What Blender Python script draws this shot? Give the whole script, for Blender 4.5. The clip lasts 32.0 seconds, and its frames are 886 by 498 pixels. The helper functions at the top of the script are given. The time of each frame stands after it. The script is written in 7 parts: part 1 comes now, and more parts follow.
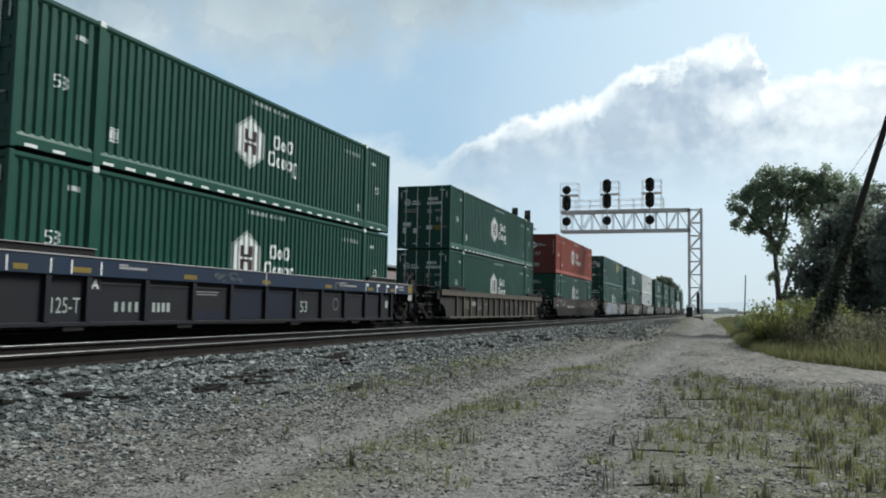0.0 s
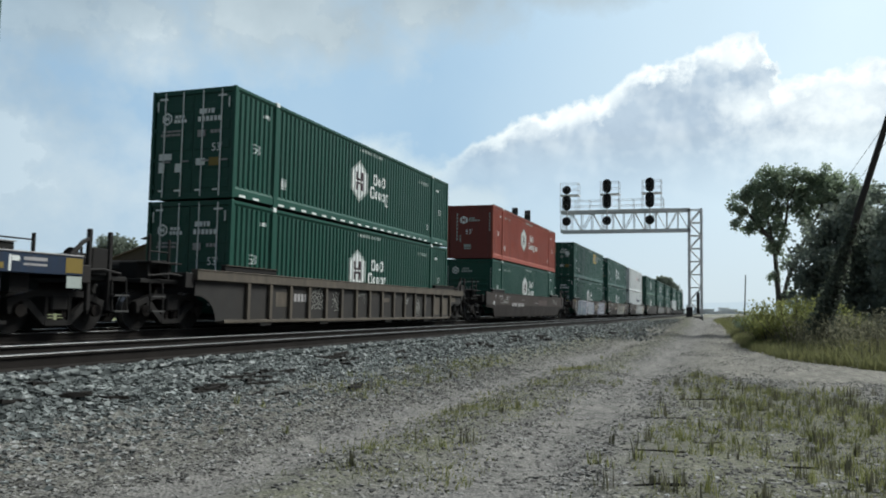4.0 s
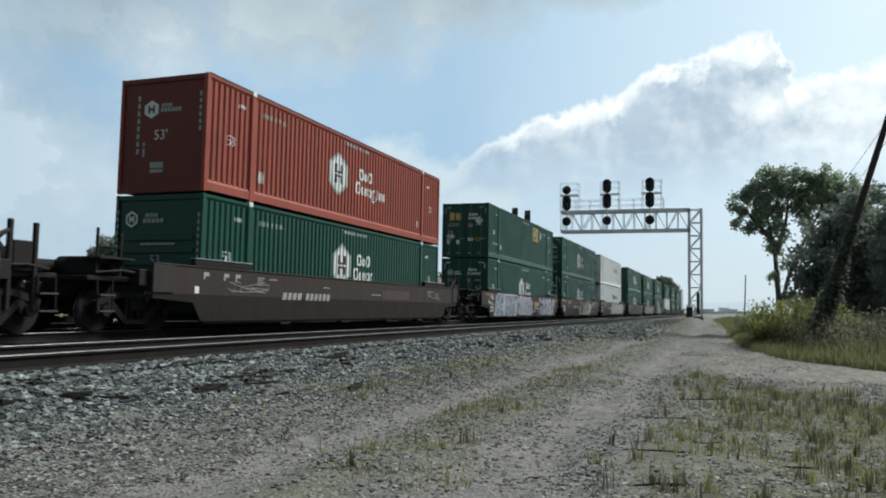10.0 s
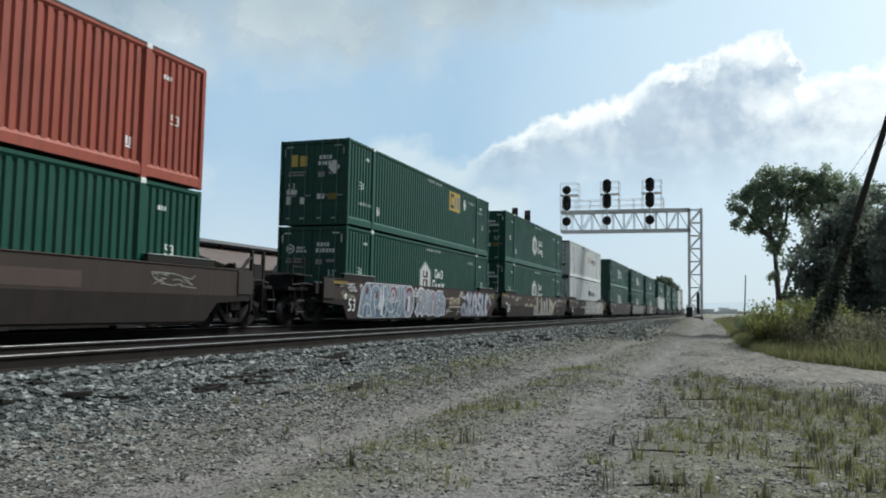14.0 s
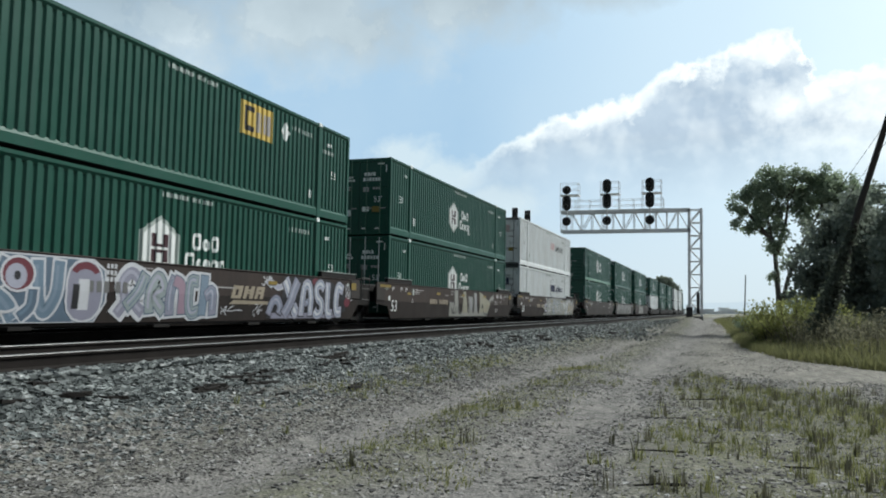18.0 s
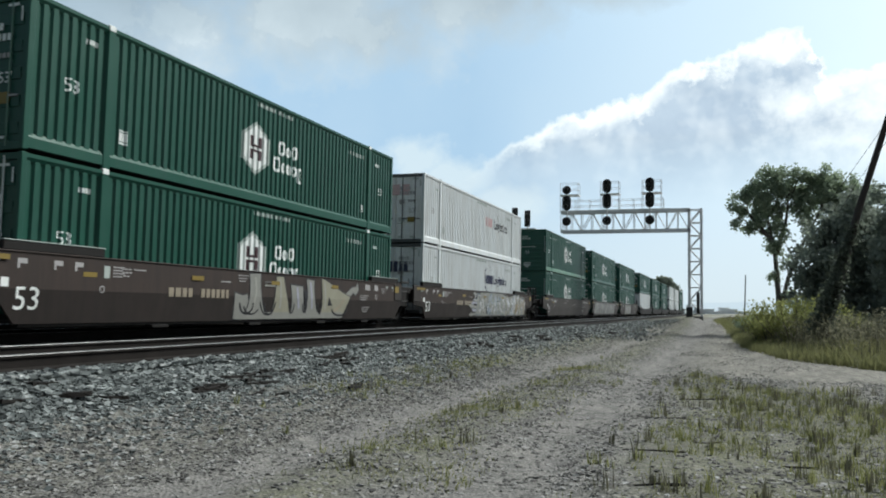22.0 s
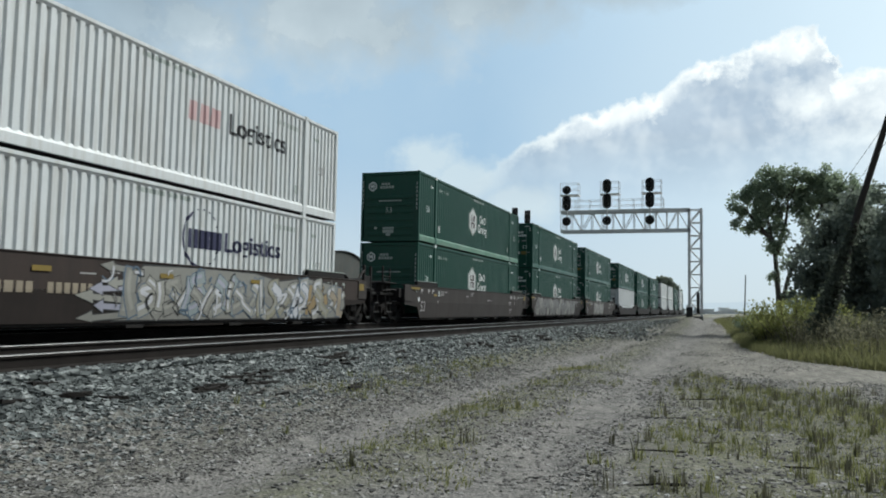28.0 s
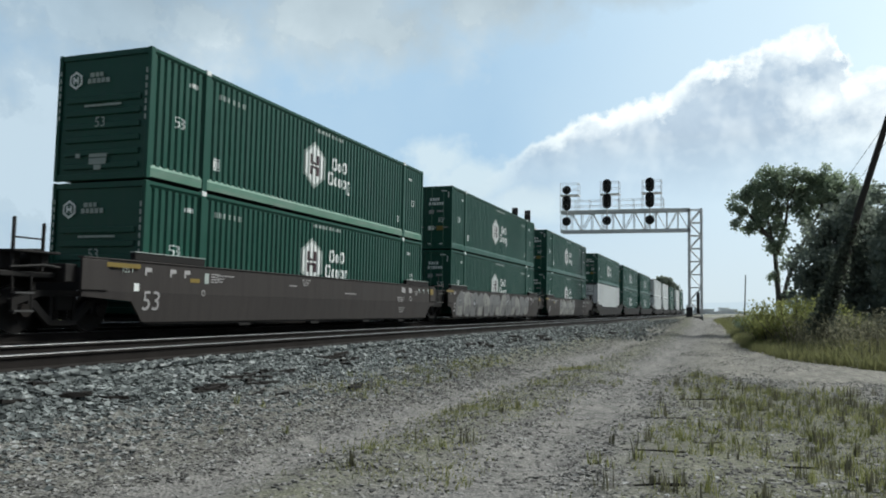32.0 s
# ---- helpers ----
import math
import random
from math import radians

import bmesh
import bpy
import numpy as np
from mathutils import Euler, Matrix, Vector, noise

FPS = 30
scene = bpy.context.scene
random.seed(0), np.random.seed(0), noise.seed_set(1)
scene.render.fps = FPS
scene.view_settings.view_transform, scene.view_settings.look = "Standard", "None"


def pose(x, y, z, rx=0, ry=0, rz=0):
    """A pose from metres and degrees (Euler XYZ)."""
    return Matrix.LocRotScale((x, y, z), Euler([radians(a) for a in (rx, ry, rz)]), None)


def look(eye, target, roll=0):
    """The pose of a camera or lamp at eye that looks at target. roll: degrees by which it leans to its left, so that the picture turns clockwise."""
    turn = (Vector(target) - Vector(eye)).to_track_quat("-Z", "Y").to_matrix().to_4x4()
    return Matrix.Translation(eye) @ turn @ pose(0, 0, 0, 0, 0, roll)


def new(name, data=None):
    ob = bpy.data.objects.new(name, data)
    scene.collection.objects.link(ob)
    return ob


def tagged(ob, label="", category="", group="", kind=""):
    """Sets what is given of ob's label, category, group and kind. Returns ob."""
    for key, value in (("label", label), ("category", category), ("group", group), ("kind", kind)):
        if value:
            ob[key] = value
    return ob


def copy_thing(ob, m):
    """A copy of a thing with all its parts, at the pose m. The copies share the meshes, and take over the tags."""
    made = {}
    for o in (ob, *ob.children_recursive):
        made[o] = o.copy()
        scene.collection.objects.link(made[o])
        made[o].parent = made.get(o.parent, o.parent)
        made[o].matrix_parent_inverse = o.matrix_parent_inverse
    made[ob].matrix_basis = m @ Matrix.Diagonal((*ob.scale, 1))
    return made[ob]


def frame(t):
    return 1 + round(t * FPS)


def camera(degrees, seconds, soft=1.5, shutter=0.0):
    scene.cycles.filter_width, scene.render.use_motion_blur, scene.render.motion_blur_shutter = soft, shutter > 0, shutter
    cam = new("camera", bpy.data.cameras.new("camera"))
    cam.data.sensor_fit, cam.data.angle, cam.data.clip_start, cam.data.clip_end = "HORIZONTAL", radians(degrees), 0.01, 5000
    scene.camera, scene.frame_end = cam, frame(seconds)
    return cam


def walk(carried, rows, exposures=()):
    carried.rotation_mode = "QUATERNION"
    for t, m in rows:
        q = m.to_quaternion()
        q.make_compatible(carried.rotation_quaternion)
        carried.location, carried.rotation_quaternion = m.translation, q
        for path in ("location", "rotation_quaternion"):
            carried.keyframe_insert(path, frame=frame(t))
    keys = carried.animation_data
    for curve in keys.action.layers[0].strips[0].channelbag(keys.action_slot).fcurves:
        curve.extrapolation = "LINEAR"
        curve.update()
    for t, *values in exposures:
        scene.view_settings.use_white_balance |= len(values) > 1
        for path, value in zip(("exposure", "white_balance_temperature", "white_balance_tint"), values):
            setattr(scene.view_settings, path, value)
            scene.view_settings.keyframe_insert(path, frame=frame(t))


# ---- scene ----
cam = camera(59.21, 32.0, soft=1.95, shutter=0.25)
EYE = Vector((0, 0, 1.45))
PITCH, YAW = radians(4.268), radians(19.949)
AIM = EYE + Vector((math.cos(YAW) * math.cos(PITCH), math.sin(YAW) * math.cos(PITCH), math.sin(PITCH)))
walk(cam, [(0, look(EYE, AIM, 1.087)), (32, look(EYE, AIM, 1.087))], [(0, -0.06, 6200, 4), (14, -0.05, 6200, 4), (20, 0.05, 6200, 4), (24, 0.06, 6200, 4), (28, -0.1, 6200, 4), (32, 0.0, 6200, 4)])

# ---- light ----
SUN_EL, SUN_AZ = radians(50), radians(-50)      # the sun stands ahead and to the right, behind thin cloud
world = bpy.data.worlds.new("sky")
scene.world = world
world.use_nodes = True
wn, wl = world.node_tree.nodes, world.node_tree.links
sky = wn.new("ShaderNodeTexSky")
sky.sky_type, sky.sun_disc = "NISHITA", False
sky.sun_elevation, sky.sun_rotation = SUN_EL, radians(90) - SUN_AZ
sky.dust_density, sky.air_density, sky.ozone_density = 2.0, 1.0, 1.5
wn["Background"].inputs["Strength"].default_value = 0.06
# broken white cloud all round, over the clear sky
wco = wn.new("ShaderNodeTexCoord")
wnoise = wn.new("ShaderNodeTexNoise")
wnoise.inputs["Scale"].default_value, wnoise.inputs["Detail"].default_value = 2.6, 6
wl.new(wco.outputs["Generated"], wnoise.inputs["Vector"])
wramp = wn.new("ShaderNodeValToRGB")
wramp.color_ramp.elements[0].position, wramp.color_ramp.elements[1].position = 0.42, 0.62
wl.new(wnoise.outputs[0], wramp.inputs[0])
wmix = wn.new("ShaderNodeMix")
wmix.data_type = "RGBA"
wl.new(wramp.outputs[0], wmix.inputs[0])
wl.new(sky.outputs[0], wmix.inputs[6])
wmix.inputs[7].default_value = (6.2, 6.6, 7.0, 1)
wl.new(wmix.outputs[2], wn["Background"].inputs["Color"])
sun = new("sun", bpy.data.lights.new("sun", "SUN"))
sun.data.energy, sun.data.angle, sun.data.color = 5.0, radians(24), (1.0, 0.97, 0.92)
sun.matrix_world = look((0, 0, 50), (-math.cos(SUN_AZ) * math.cos(SUN_EL), -math.sin(SUN_AZ) * math.cos(SUN_EL), 50 - math.sin(SUN_EL)))

# ---- mesh helpers ----
RT = 0.83            # top of rail
TRACKS = (8.25, 12.92, 17.6)
GROUND_REACH = 2400


def finish(name, bm, material, parent=None, label="", smooth=False):
    me = bpy.data.meshes.new(name)
    bm.to_mesh(me)
    bm.free()
    if smooth:
        me.shade_smooth()
    for m in material if isinstance(material, (list, tuple)) else (material,):
        me.materials.append(m)
    ob = new(name, me)
    if parent is not None:
        ob.parent = parent
    if label:
        ob["label"] = label
    return ob


def part(name, bm, material, parent, label="", smooth=False):
    """One mesh object under a thing or a part."""
    return finish(name, bm, material, parent, label, smooth)


def again(name, ob, parent, m):
    """Another part on the same mesh."""
    o = new(name, ob.data)
    o.parent = parent
    o.matrix_basis = m
    return o


def thing(name, label, category, group="", m=Matrix.Identity(4)):
    ob = new(name)
    ob.matrix_basis = m
    return tagged(ob, label, category, group)


def box(bm, x0, x1, y0, y1, z0, z1, bevel=0.0):
    vs = [bm.verts.new((x, y, z)) for z in (z0, z1) for x, y in ((x0, y0), (x1, y0), (x1, y1), (x0, y1))]
    fs = [bm.faces.new([vs[i] for i in f]) for f in ((3, 2, 1, 0), (4, 5, 6, 7), (0, 1, 5, 4), (1, 2, 6, 5), (2, 3, 7, 6), (3, 0, 4, 7))]
    if bevel:
        es = {e for f in fs for e in f.edges}
        bmesh.ops.bevel(bm, geom=list(es), offset=bevel, segments=1, affect="EDGES", clamp_overlap=True)
    return bm


def boxes(*bs, bevel=0.0):
    bm = bmesh.new()
    for b in bs:
        box(bm, *b, bevel=bevel)
    return bm


def tube(bm, points, radii, sides=8, cap=True):
    """A round bar along points, tapering from radius to radius."""
    rings = []
    n = len(points)
    for i, p in enumerate(points):
        p = Vector(p)
        way = (Vector(points[min(i + 1, n - 1)]) - Vector(points[max(i - 1, 0)])).normalized()
        side = way.cross(Vector((0, 0, 1)) if abs(way.z) < 0.9 else Vector((1, 0, 0))).normalized()
        up = side.cross(way)
        r = radii[i] if isinstance(radii, (list, tuple)) else radii
        rings.append([bm.verts.new(p + r * (math.cos(a) * side + math.sin(a) * up)) for a in (2 * math.pi * k / sides for k in range(sides))])
    for a, b in zip(rings, rings[1:]):
        for k in range(sides):
            bm.faces.new((a[k], a[(k + 1) % sides], b[(k + 1) % sides], b[k]))
    if cap:
        bm.faces.new(rings[0][::-1])
        bm.faces.new(rings[-1])
    return bm


def bars(*segs, r=0.02, sides=6):
    bm = bmesh.new()
    for s in segs:
        tube(bm, s, r, sides)
    return bm


def prism(bm, outline, y0, y1):
    """An outline in x and z, made solid between y0 and y1."""
    a = [bm.verts.new((x, y0, z)) for x, z in outline]
    b = [bm.verts.new((x, y1, z)) for x, z in outline]
    bm.faces.new(a[::-1])
    bm.faces.new(b)
    for i in range(len(a)):
        j = (i + 1) % len(a)
        bm.faces.new((a[i], a[j], b[j], b[i]))
    bmesh.ops.recalc_face_normals(bm, faces=bm.faces[:])
    return bm


LETTERS = {}


def lettering(text, size):
    """Flat letters of the built-in font in x and z, from the left end of their base line."""
    if text not in LETTERS:
        cu = bpy.data.curves.new("letters", "FONT")
        cu.body = text
        cu.resolution_u = 3
        cu.offset = 0.018 if text.isalpha() else 0.0
        ob = new("letters", cu)
        bpy.context.view_layer.update()
        me = bpy.data.meshes.new_from_object(ob.evaluated_get(bpy.context.evaluated_depsgraph_get()))
        LETTERS[text] = ([v.co.copy() for v in me.vertices], [tuple(p.vertices) for p in me.polygons])
        bpy.data.objects.remove(ob)
        bpy.data.meshes.remove(me)
    vs, fs = LETTERS[text]
    k = size / 0.69
    return [(v.x * k, v.y * k) for v in vs], fs


def sheet(pieces):
    """Flat shapes in x and z: each piece is an outline, or (points, faces)."""
    bm = bmesh.new()
    for pc in pieces:
        pts, fs = pc if isinstance(pc, tuple) else (pc, [tuple(range(len(pc)))])
        vs = [bm.verts.new((x, 0, z)) for x, z in pts]
        for f in fs:
            try:
                bm.faces.new([vs[i] for i in f])
            except ValueError:
                pass
    return bm


def rect(x0, x1, z0, z1):
    return [(x0, z0), (x1, z0), (x1, z1), (x0, z1)]


def moved(text, size, x, z):
    pts, fs = lettering(text, size)
    return ([(a + x, b + z) for a, b in pts], fs)


def wider(text, size, x, z, k):
    """A word set wider by k, at its place."""
    vs, fs = moved(text, size, 0.0, 0.0)
    return [([(x + k * u, z + v) for u, v in vs], fs)]


def blocks(x, z, widths, height, gap=0.25, slant=0.0):
    """A line of plain upright blocks in the rhythm of a word."""
    out = []
    for w in widths:
        if w > 0:
            out.append([(x, z), (x + w, z), (x + w + slant, z + height), (x + slant, z + height)])
        x += abs(w) + gap * height
    return out


# ---- materials ----
def node_set(name):
    m = bpy.data.materials.new(name)
    m.use_nodes = True
    t = m.node_tree
    return m, t.nodes, t.links, t.nodes["Principled BSDF"]


def mth(n, l, op, a, b=None, c=None, clamp=False):
    q = n.new("ShaderNodeMath")
    q.operation, q.use_clamp = op, clamp
    for s, v in zip(q.inputs, (a, b, c)):
        if v is None:
            continue
        if isinstance(v, (int, float)):
            s.default_value = v
        else:
            l.new(v, s)
    return q.outputs[0]


def noise_tex(n, l, co, scale, detail=4.0, rough=0.55, stretch=None, distort=0.0):
    if stretch:
        mp = n.new("ShaderNodeMapping")
        mp.inputs["Scale"].default_value = stretch
        l.new(co, mp.inputs[0])
        co = mp.outputs[0]
    q = n.new("ShaderNodeTexNoise")
    q.inputs["Scale"].default_value, q.inputs["Detail"].default_value = scale, detail
    q.inputs["Roughness"].default_value, q.inputs["Distortion"].default_value = rough, distort
    l.new(co, q.inputs["Vector"])
    return q.outputs[0]


def ramp(n, l, fac, *stops):
    q = n.new("ShaderNodeValToRGB")
    e = q.color_ramp.elements
    while len(e) < len(stops):
        e.new(0.5)
    for s, (p, c) in zip(e, stops):
        s.position = p
        s.color = (*c, 1) if len(c) == 3 else c
    l.new(fac, q.inputs[0])
    return q.outputs[0]


def blend(n, l, fac, a, b, kind="MIX"):
    q = n.new("ShaderNodeMix")
    q.data_type, q.blend_type = "RGBA", kind
    for s, v in ((q.inputs[0], fac), (q.inputs[6], a), (q.inputs[7], b)):
        if isinstance(v, (int, float)):
            s.default_value = v
        elif isinstance(v, tuple):
            s.default_value = (*v, 1)
        else:
            l.new(v, s)
    return q.outputs[2]


def surface(name, base, other=None, rough=0.6, metal=0.0, grain=18.0, wear=1.2, streak=None, dirt=None, bump=0.15, vary=0.0, spec=0.5):
    """Two-scale paint or mineral: base and other mix over wear-sized patches, a fine grain, upright dirt streaks and fine relief."""
    m, n, l, b = node_set(name)
    co = n.new("ShaderNodeTexCoord").outputs["Object"]
    other = other or tuple(0.8 * c for c in base)
    big = noise_tex(n, l, co, wear, 5)
    fine = noise_tex(n, l, co, grain, 3, 0.6)
    col = blend(n, l, mth(n, l, "MULTIPLY_ADD", big, 2.4, -0.7, True), base, other)
    col = blend(n, l, mth(n, l, "MULTIPLY_ADD", fine, 0.9, -0.3, True), col, tuple(0.72 * c for c in base))
    if dirt:
        st = noise_tex(n, l, co, 1.0, 6, 0.65, streak or (5, 5, 0.5))
        col = blend(n, l, mth(n, l, "MULTIPLY_ADD", st, 2.6, -1.15, True), col, dirt)
    if vary:
        r = n.new("ShaderNodeObjectInfo").outputs["Random"]
        k = mth(n, l, "MULTIPLY_ADD", r, 2 * vary, 1 - vary)
        hsv = n.new("ShaderNodeHueSaturation")
        l.new(k, hsv.inputs["Value"])
        l.new(col, hsv.inputs["Color"])
        col = hsv.outputs[0]
    l.new(col, b.inputs["Base Color"])
    l.new(mth(n, l, "MULTIPLY_ADD", big, 0.3, rough - 0.15, True), b.inputs["Roughness"])
    b.inputs["Metallic"].default_value = metal
    b.inputs["Specular IOR Level"].default_value = spec
    if bump:
        q = n.new("ShaderNodeBump")
        q.inputs["Strength"].default_value, q.inputs["Distance"].default_value = bump, 0.01
        l.new(fine, q.inputs["Height"])
        l.new(q.outputs[0], b.inputs["Normal"])
    return m


GREEN = surface("green_paint", (0.0068, 0.058, 0.0385), (0.0105, 0.068, 0.047), 0.45, dirt=(0.018, 0.06, 0.046), grain=30, bump=0.05, spec=0.32)
GREEN_END = GREEN
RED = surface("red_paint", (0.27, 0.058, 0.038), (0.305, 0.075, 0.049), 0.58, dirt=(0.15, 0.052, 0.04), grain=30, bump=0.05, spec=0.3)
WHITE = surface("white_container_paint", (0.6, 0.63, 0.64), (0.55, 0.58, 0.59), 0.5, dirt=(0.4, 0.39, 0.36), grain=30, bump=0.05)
# end red is the side red with the ends' shade put into it
RED_END = surface("shaded_red_end_paint", (0.15, 0.034, 0.029), (0.17, 0.042, 0.035), 0.6, dirt=(0.11, 0.04, 0.034), grain=30, bump=0.05, spec=0.3)
# end white is lighter than the sides, to offset the dim light there
WHITE_END = surface("lightened_white_end_paint", (0.76, 0.77, 0.77), (0.68, 0.69, 0.69), 0.55, dirt=(0.45, 0.44, 0.41), grain=30, bump=0.05)
RAIL_GREEN = surface("pale_green_rail_paint", (0.10, 0.2, 0.145), (0.05, 0.15, 0.1), 0.55, dirt=(0.16, 0.2, 0.17), streak=(0.6, 3, 6))
MARK = surface("white_marking", (0.76, 0.78, 0.77), (0.66, 0.69, 0.67), 0.5, grain=40, dirt=(0.5, 0.52, 0.5), bump=0.0)
MARK_DIM = surface("faded_marking", (0.36, 0.4, 0.38), (0.28, 0.33, 0.3), 0.6, grain=40, bump=0.0)
MARK_GREY = surface("greyed_stencil", (0.34, 0.33, 0.33), (0.26, 0.25, 0.25), 0.7, grain=20, bump=0.0)
MARK_FAINT = surface("worn_off_stencil", (0.105, 0.098, 0.095), (0.075, 0.07, 0.068), 0.7, grain=20, bump=0.0)
CRIMSON = surface("crimson_marking", (0.028, 0.007, 0.011), (0.04, 0.009, 0.015), 0.5, grain=40, bump=0.0)
BLACK_MARK = surface("black_marking", (0.02, 0.02, 0.024), (0.03, 0.03, 0.03), 0.5, grain=40, bump=0.0)
NAVY = surface("navy_marking", (0.018, 0.02, 0.06), (0.03, 0.03, 0.07), 0.5, grain=40, bump=0.0)
YELLOW = surface("yellow_marking", (0.58, 0.42, 0.09), (0.5, 0.36, 0.08), 0.55, grain=30, bump=0.0)
AMBER = surface("weathered_yellow_plate", (0.2, 0.14, 0.022), (0.15, 0.105, 0.018), 0.6, grain=30, bump=0.0)
FADED_RED = surface("faded_red_marking", (0.5, 0.32, 0.32), (0.55, 0.42, 0.42), 0.5, grain=30, bump=0.0)
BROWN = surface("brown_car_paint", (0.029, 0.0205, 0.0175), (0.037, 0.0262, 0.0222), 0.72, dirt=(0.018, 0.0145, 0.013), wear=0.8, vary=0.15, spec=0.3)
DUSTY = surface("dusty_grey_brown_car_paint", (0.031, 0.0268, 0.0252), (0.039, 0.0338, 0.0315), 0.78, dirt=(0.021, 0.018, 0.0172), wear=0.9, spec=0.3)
# lower plates: car brown darkened for the shade of their inward lean
BROWN_LOW = surface("shaded_brown_car_paint", (0.022, 0.0162, 0.014), (0.0175, 0.0135, 0.012), 0.78, dirt=(0.012, 0.01, 0.009), wear=1.5, spec=0.25)
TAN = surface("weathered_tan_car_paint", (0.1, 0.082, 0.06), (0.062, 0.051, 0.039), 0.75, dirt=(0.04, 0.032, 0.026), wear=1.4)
# rusty web brown, with the shade of the recess mixed in
TAN_WEB = surface("shaded_rusty_car_web", (0.0165, 0.0145, 0.0132), (0.0125, 0.0112, 0.0105), 0.8, dirt=(0.027, 0.0225, 0.018), wear=1.2, streak=(1.2, 1, 0.8))
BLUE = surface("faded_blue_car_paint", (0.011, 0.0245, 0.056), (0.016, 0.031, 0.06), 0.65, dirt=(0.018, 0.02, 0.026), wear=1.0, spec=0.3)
# web and posts are darker and greyer than the chord
BLUE_WEB = surface("dark_blue_grey_steel", (0.0092, 0.0088, 0.0105), (0.0072, 0.0095, 0.019), 0.75, dirt=(0.009, 0.0085, 0.009), wear=0.9, spec=0.35)
DARK_CAR = surface("sooty_car_steel", (0.013, 0.0115, 0.0115), (0.019, 0.016, 0.015), 0.8, dirt=(0.008, 0.0075, 0.007), wear=1.2, spec=0.3)
BLACK = surface("black_running_gear", (0.013, 0.0125, 0.0125), (0.019, 0.017, 0.016), 0.8, grain=25, wear=4, spec=0.2)
PLATE = surface("grey_panel_paint", (0.075, 0.07, 0.068), (0.055, 0.052, 0.05), 0.65)
STEEL = surface("polished_rail_head", (0.24, 0.24, 0.24), (0.14, 0.138, 0.135), 0.45, metal=0.85, grain=60, wear=3, bump=0.02)
RUST = surface("rusty_rail_web", (0.021, 0.018, 0.0165), (0.014, 0.0122, 0.0112), 0.88, grain=30, wear=3, spec=0.12)
TREAD = surface("bright_wheel_tread", (0.5, 0.5, 0.5), (0.35, 0.34, 0.33), 0.4, metal=1.0)
TIE = surface("old_tie_wood", (0.011, 0.01, 0.009), (0.024, 0.021, 0.019), 0.9, grain=30, wear=4, bump=0.6, spec=0.2)
GALV = surface("aluminium_paint", (0.72, 0.73, 0.74), (0.62, 0.63, 0.64), 0.55, metal=0.1, grain=20)
SIGNAL_BLACK = surface("matt_black_signal", (0.012, 0.012, 0.013), (0.02, 0.02, 0.02), 0.7)
CONCRETE = surface("concrete", (0.18, 0.175, 0.165), (0.14, 0.135, 0.125), 0.85, bump=0.3)
POLE = surface("creosoted_pole_wood", (0.02, 0.016, 0.013), (0.03, 0.025, 0.02), 0.85, bump=0.4)
SPRAY = {k: surface("spray_" + k, a, tuple(0.85 * v for v in a), 0.55, grain=25, wear=2, bump=0.0) for k, a in dict(white=(0.48, 0.49, 0.52), pale=(0.31, 0.315, 0.38), blue=(0.12, 0.175, 0.235), slate=(0.08, 0.118, 0.165), lavender=(0.215, 0.215, 0.275), pink=(0.27, 0.19, 0.24), mint=(0.24, 0.28, 0.285), red=(0.11, 0.018, 0.03), black=(0.01, 0.01, 0.013), silver=(0.22, 0.22, 0.2), cream=(0.25, 0.24, 0.18), straw=(0.28, 0.21, 0.11), grey=(0.12, 0.12, 0.12), gold=(0.21, 0.165, 0.075), bone=(0.29, 0.29, 0.26), soot=(0.022, 0.023, 0.024), haze=(0.165, 0.22, 0.285), wash=(0.27, 0.23, 0.17)).items()}
DOOR_GREY = surface("soft_grey_marking", (0.4, 0.4, 0.4), (0.34, 0.34, 0.34), 0.6, grain=30, bump=0.0)
ROD_DARK = surface("dark_lock_rod", (0.1, 0.1, 0.1), (0.07, 0.07, 0.07), 0.5, metal=0.3)

# ---- the train ----
BOX_L, BOX_W, BOX_H = 16.15, 2.59, 2.896
POST = 1.98                      # stacking posts stand at the forty-foot points
PITCH_RIB = 0.23
SIDE_Y = 11.62                   # near side of the containers
FLOOR_Z = 0.33                   # well floor above the rail
RIB = ((0.0, 0.0), (0.116, 0.0), (0.137, 0.047), (0.194, 0.047), (0.23, 0.0))


def bay_breaks(x0, x1):
    """Breaks of the corrugation between two posts: (x, depth)."""
    n = max(1, round((x1 - x0) / PITCH_RIB))
    k = (x1 - x0) / (n * PITCH_RIB)
    out = []
    for i in range(n):
        out += [(x0 + k * (i * PITCH_RIB + a), d) for a, d in RIB[:-1]]
    return out + [(x1, 0.0)]


BAYS = ((0.1, POST - 0.1), (POST + 0.1, BOX_L - POST - 0.1), (BOX_L - POST + 0.1, BOX_L - 0.1))
BREAKS = [b for bay in BAYS for b in bay_breaks(*bay)]
BX = np.array([b[0] for b in BREAKS])
BD = np.array([b[1] for b in BREAKS])


def skin_depth(x):
    return 0.03 + float(np.interp(x, BX, BD))


def draped(name, pieces, material, parent, depth, cuts, label=""):
    """Paint on an uneven side: flat shapes cut at the breaks of the side and laid on it."""
    bm = sheet(pieces)
    xs = [v.co.x for v in bm.verts]
    lo, hi = min(xs), max(xs)
    for c in cuts:
        if lo < c < hi:
            bmesh.ops.bisect_plane(bm, geom=bm.verts[:] + bm.edges[:] + bm.faces[:], plane_co=(c, 0, 0), plane_no=(1, 0, 0))
    for v in bm.verts:
        v.co.y = depth(v.co.x, v.co.z) - 0.005
    bm.normal_update()
    return part(name, bm, material, parent, label)


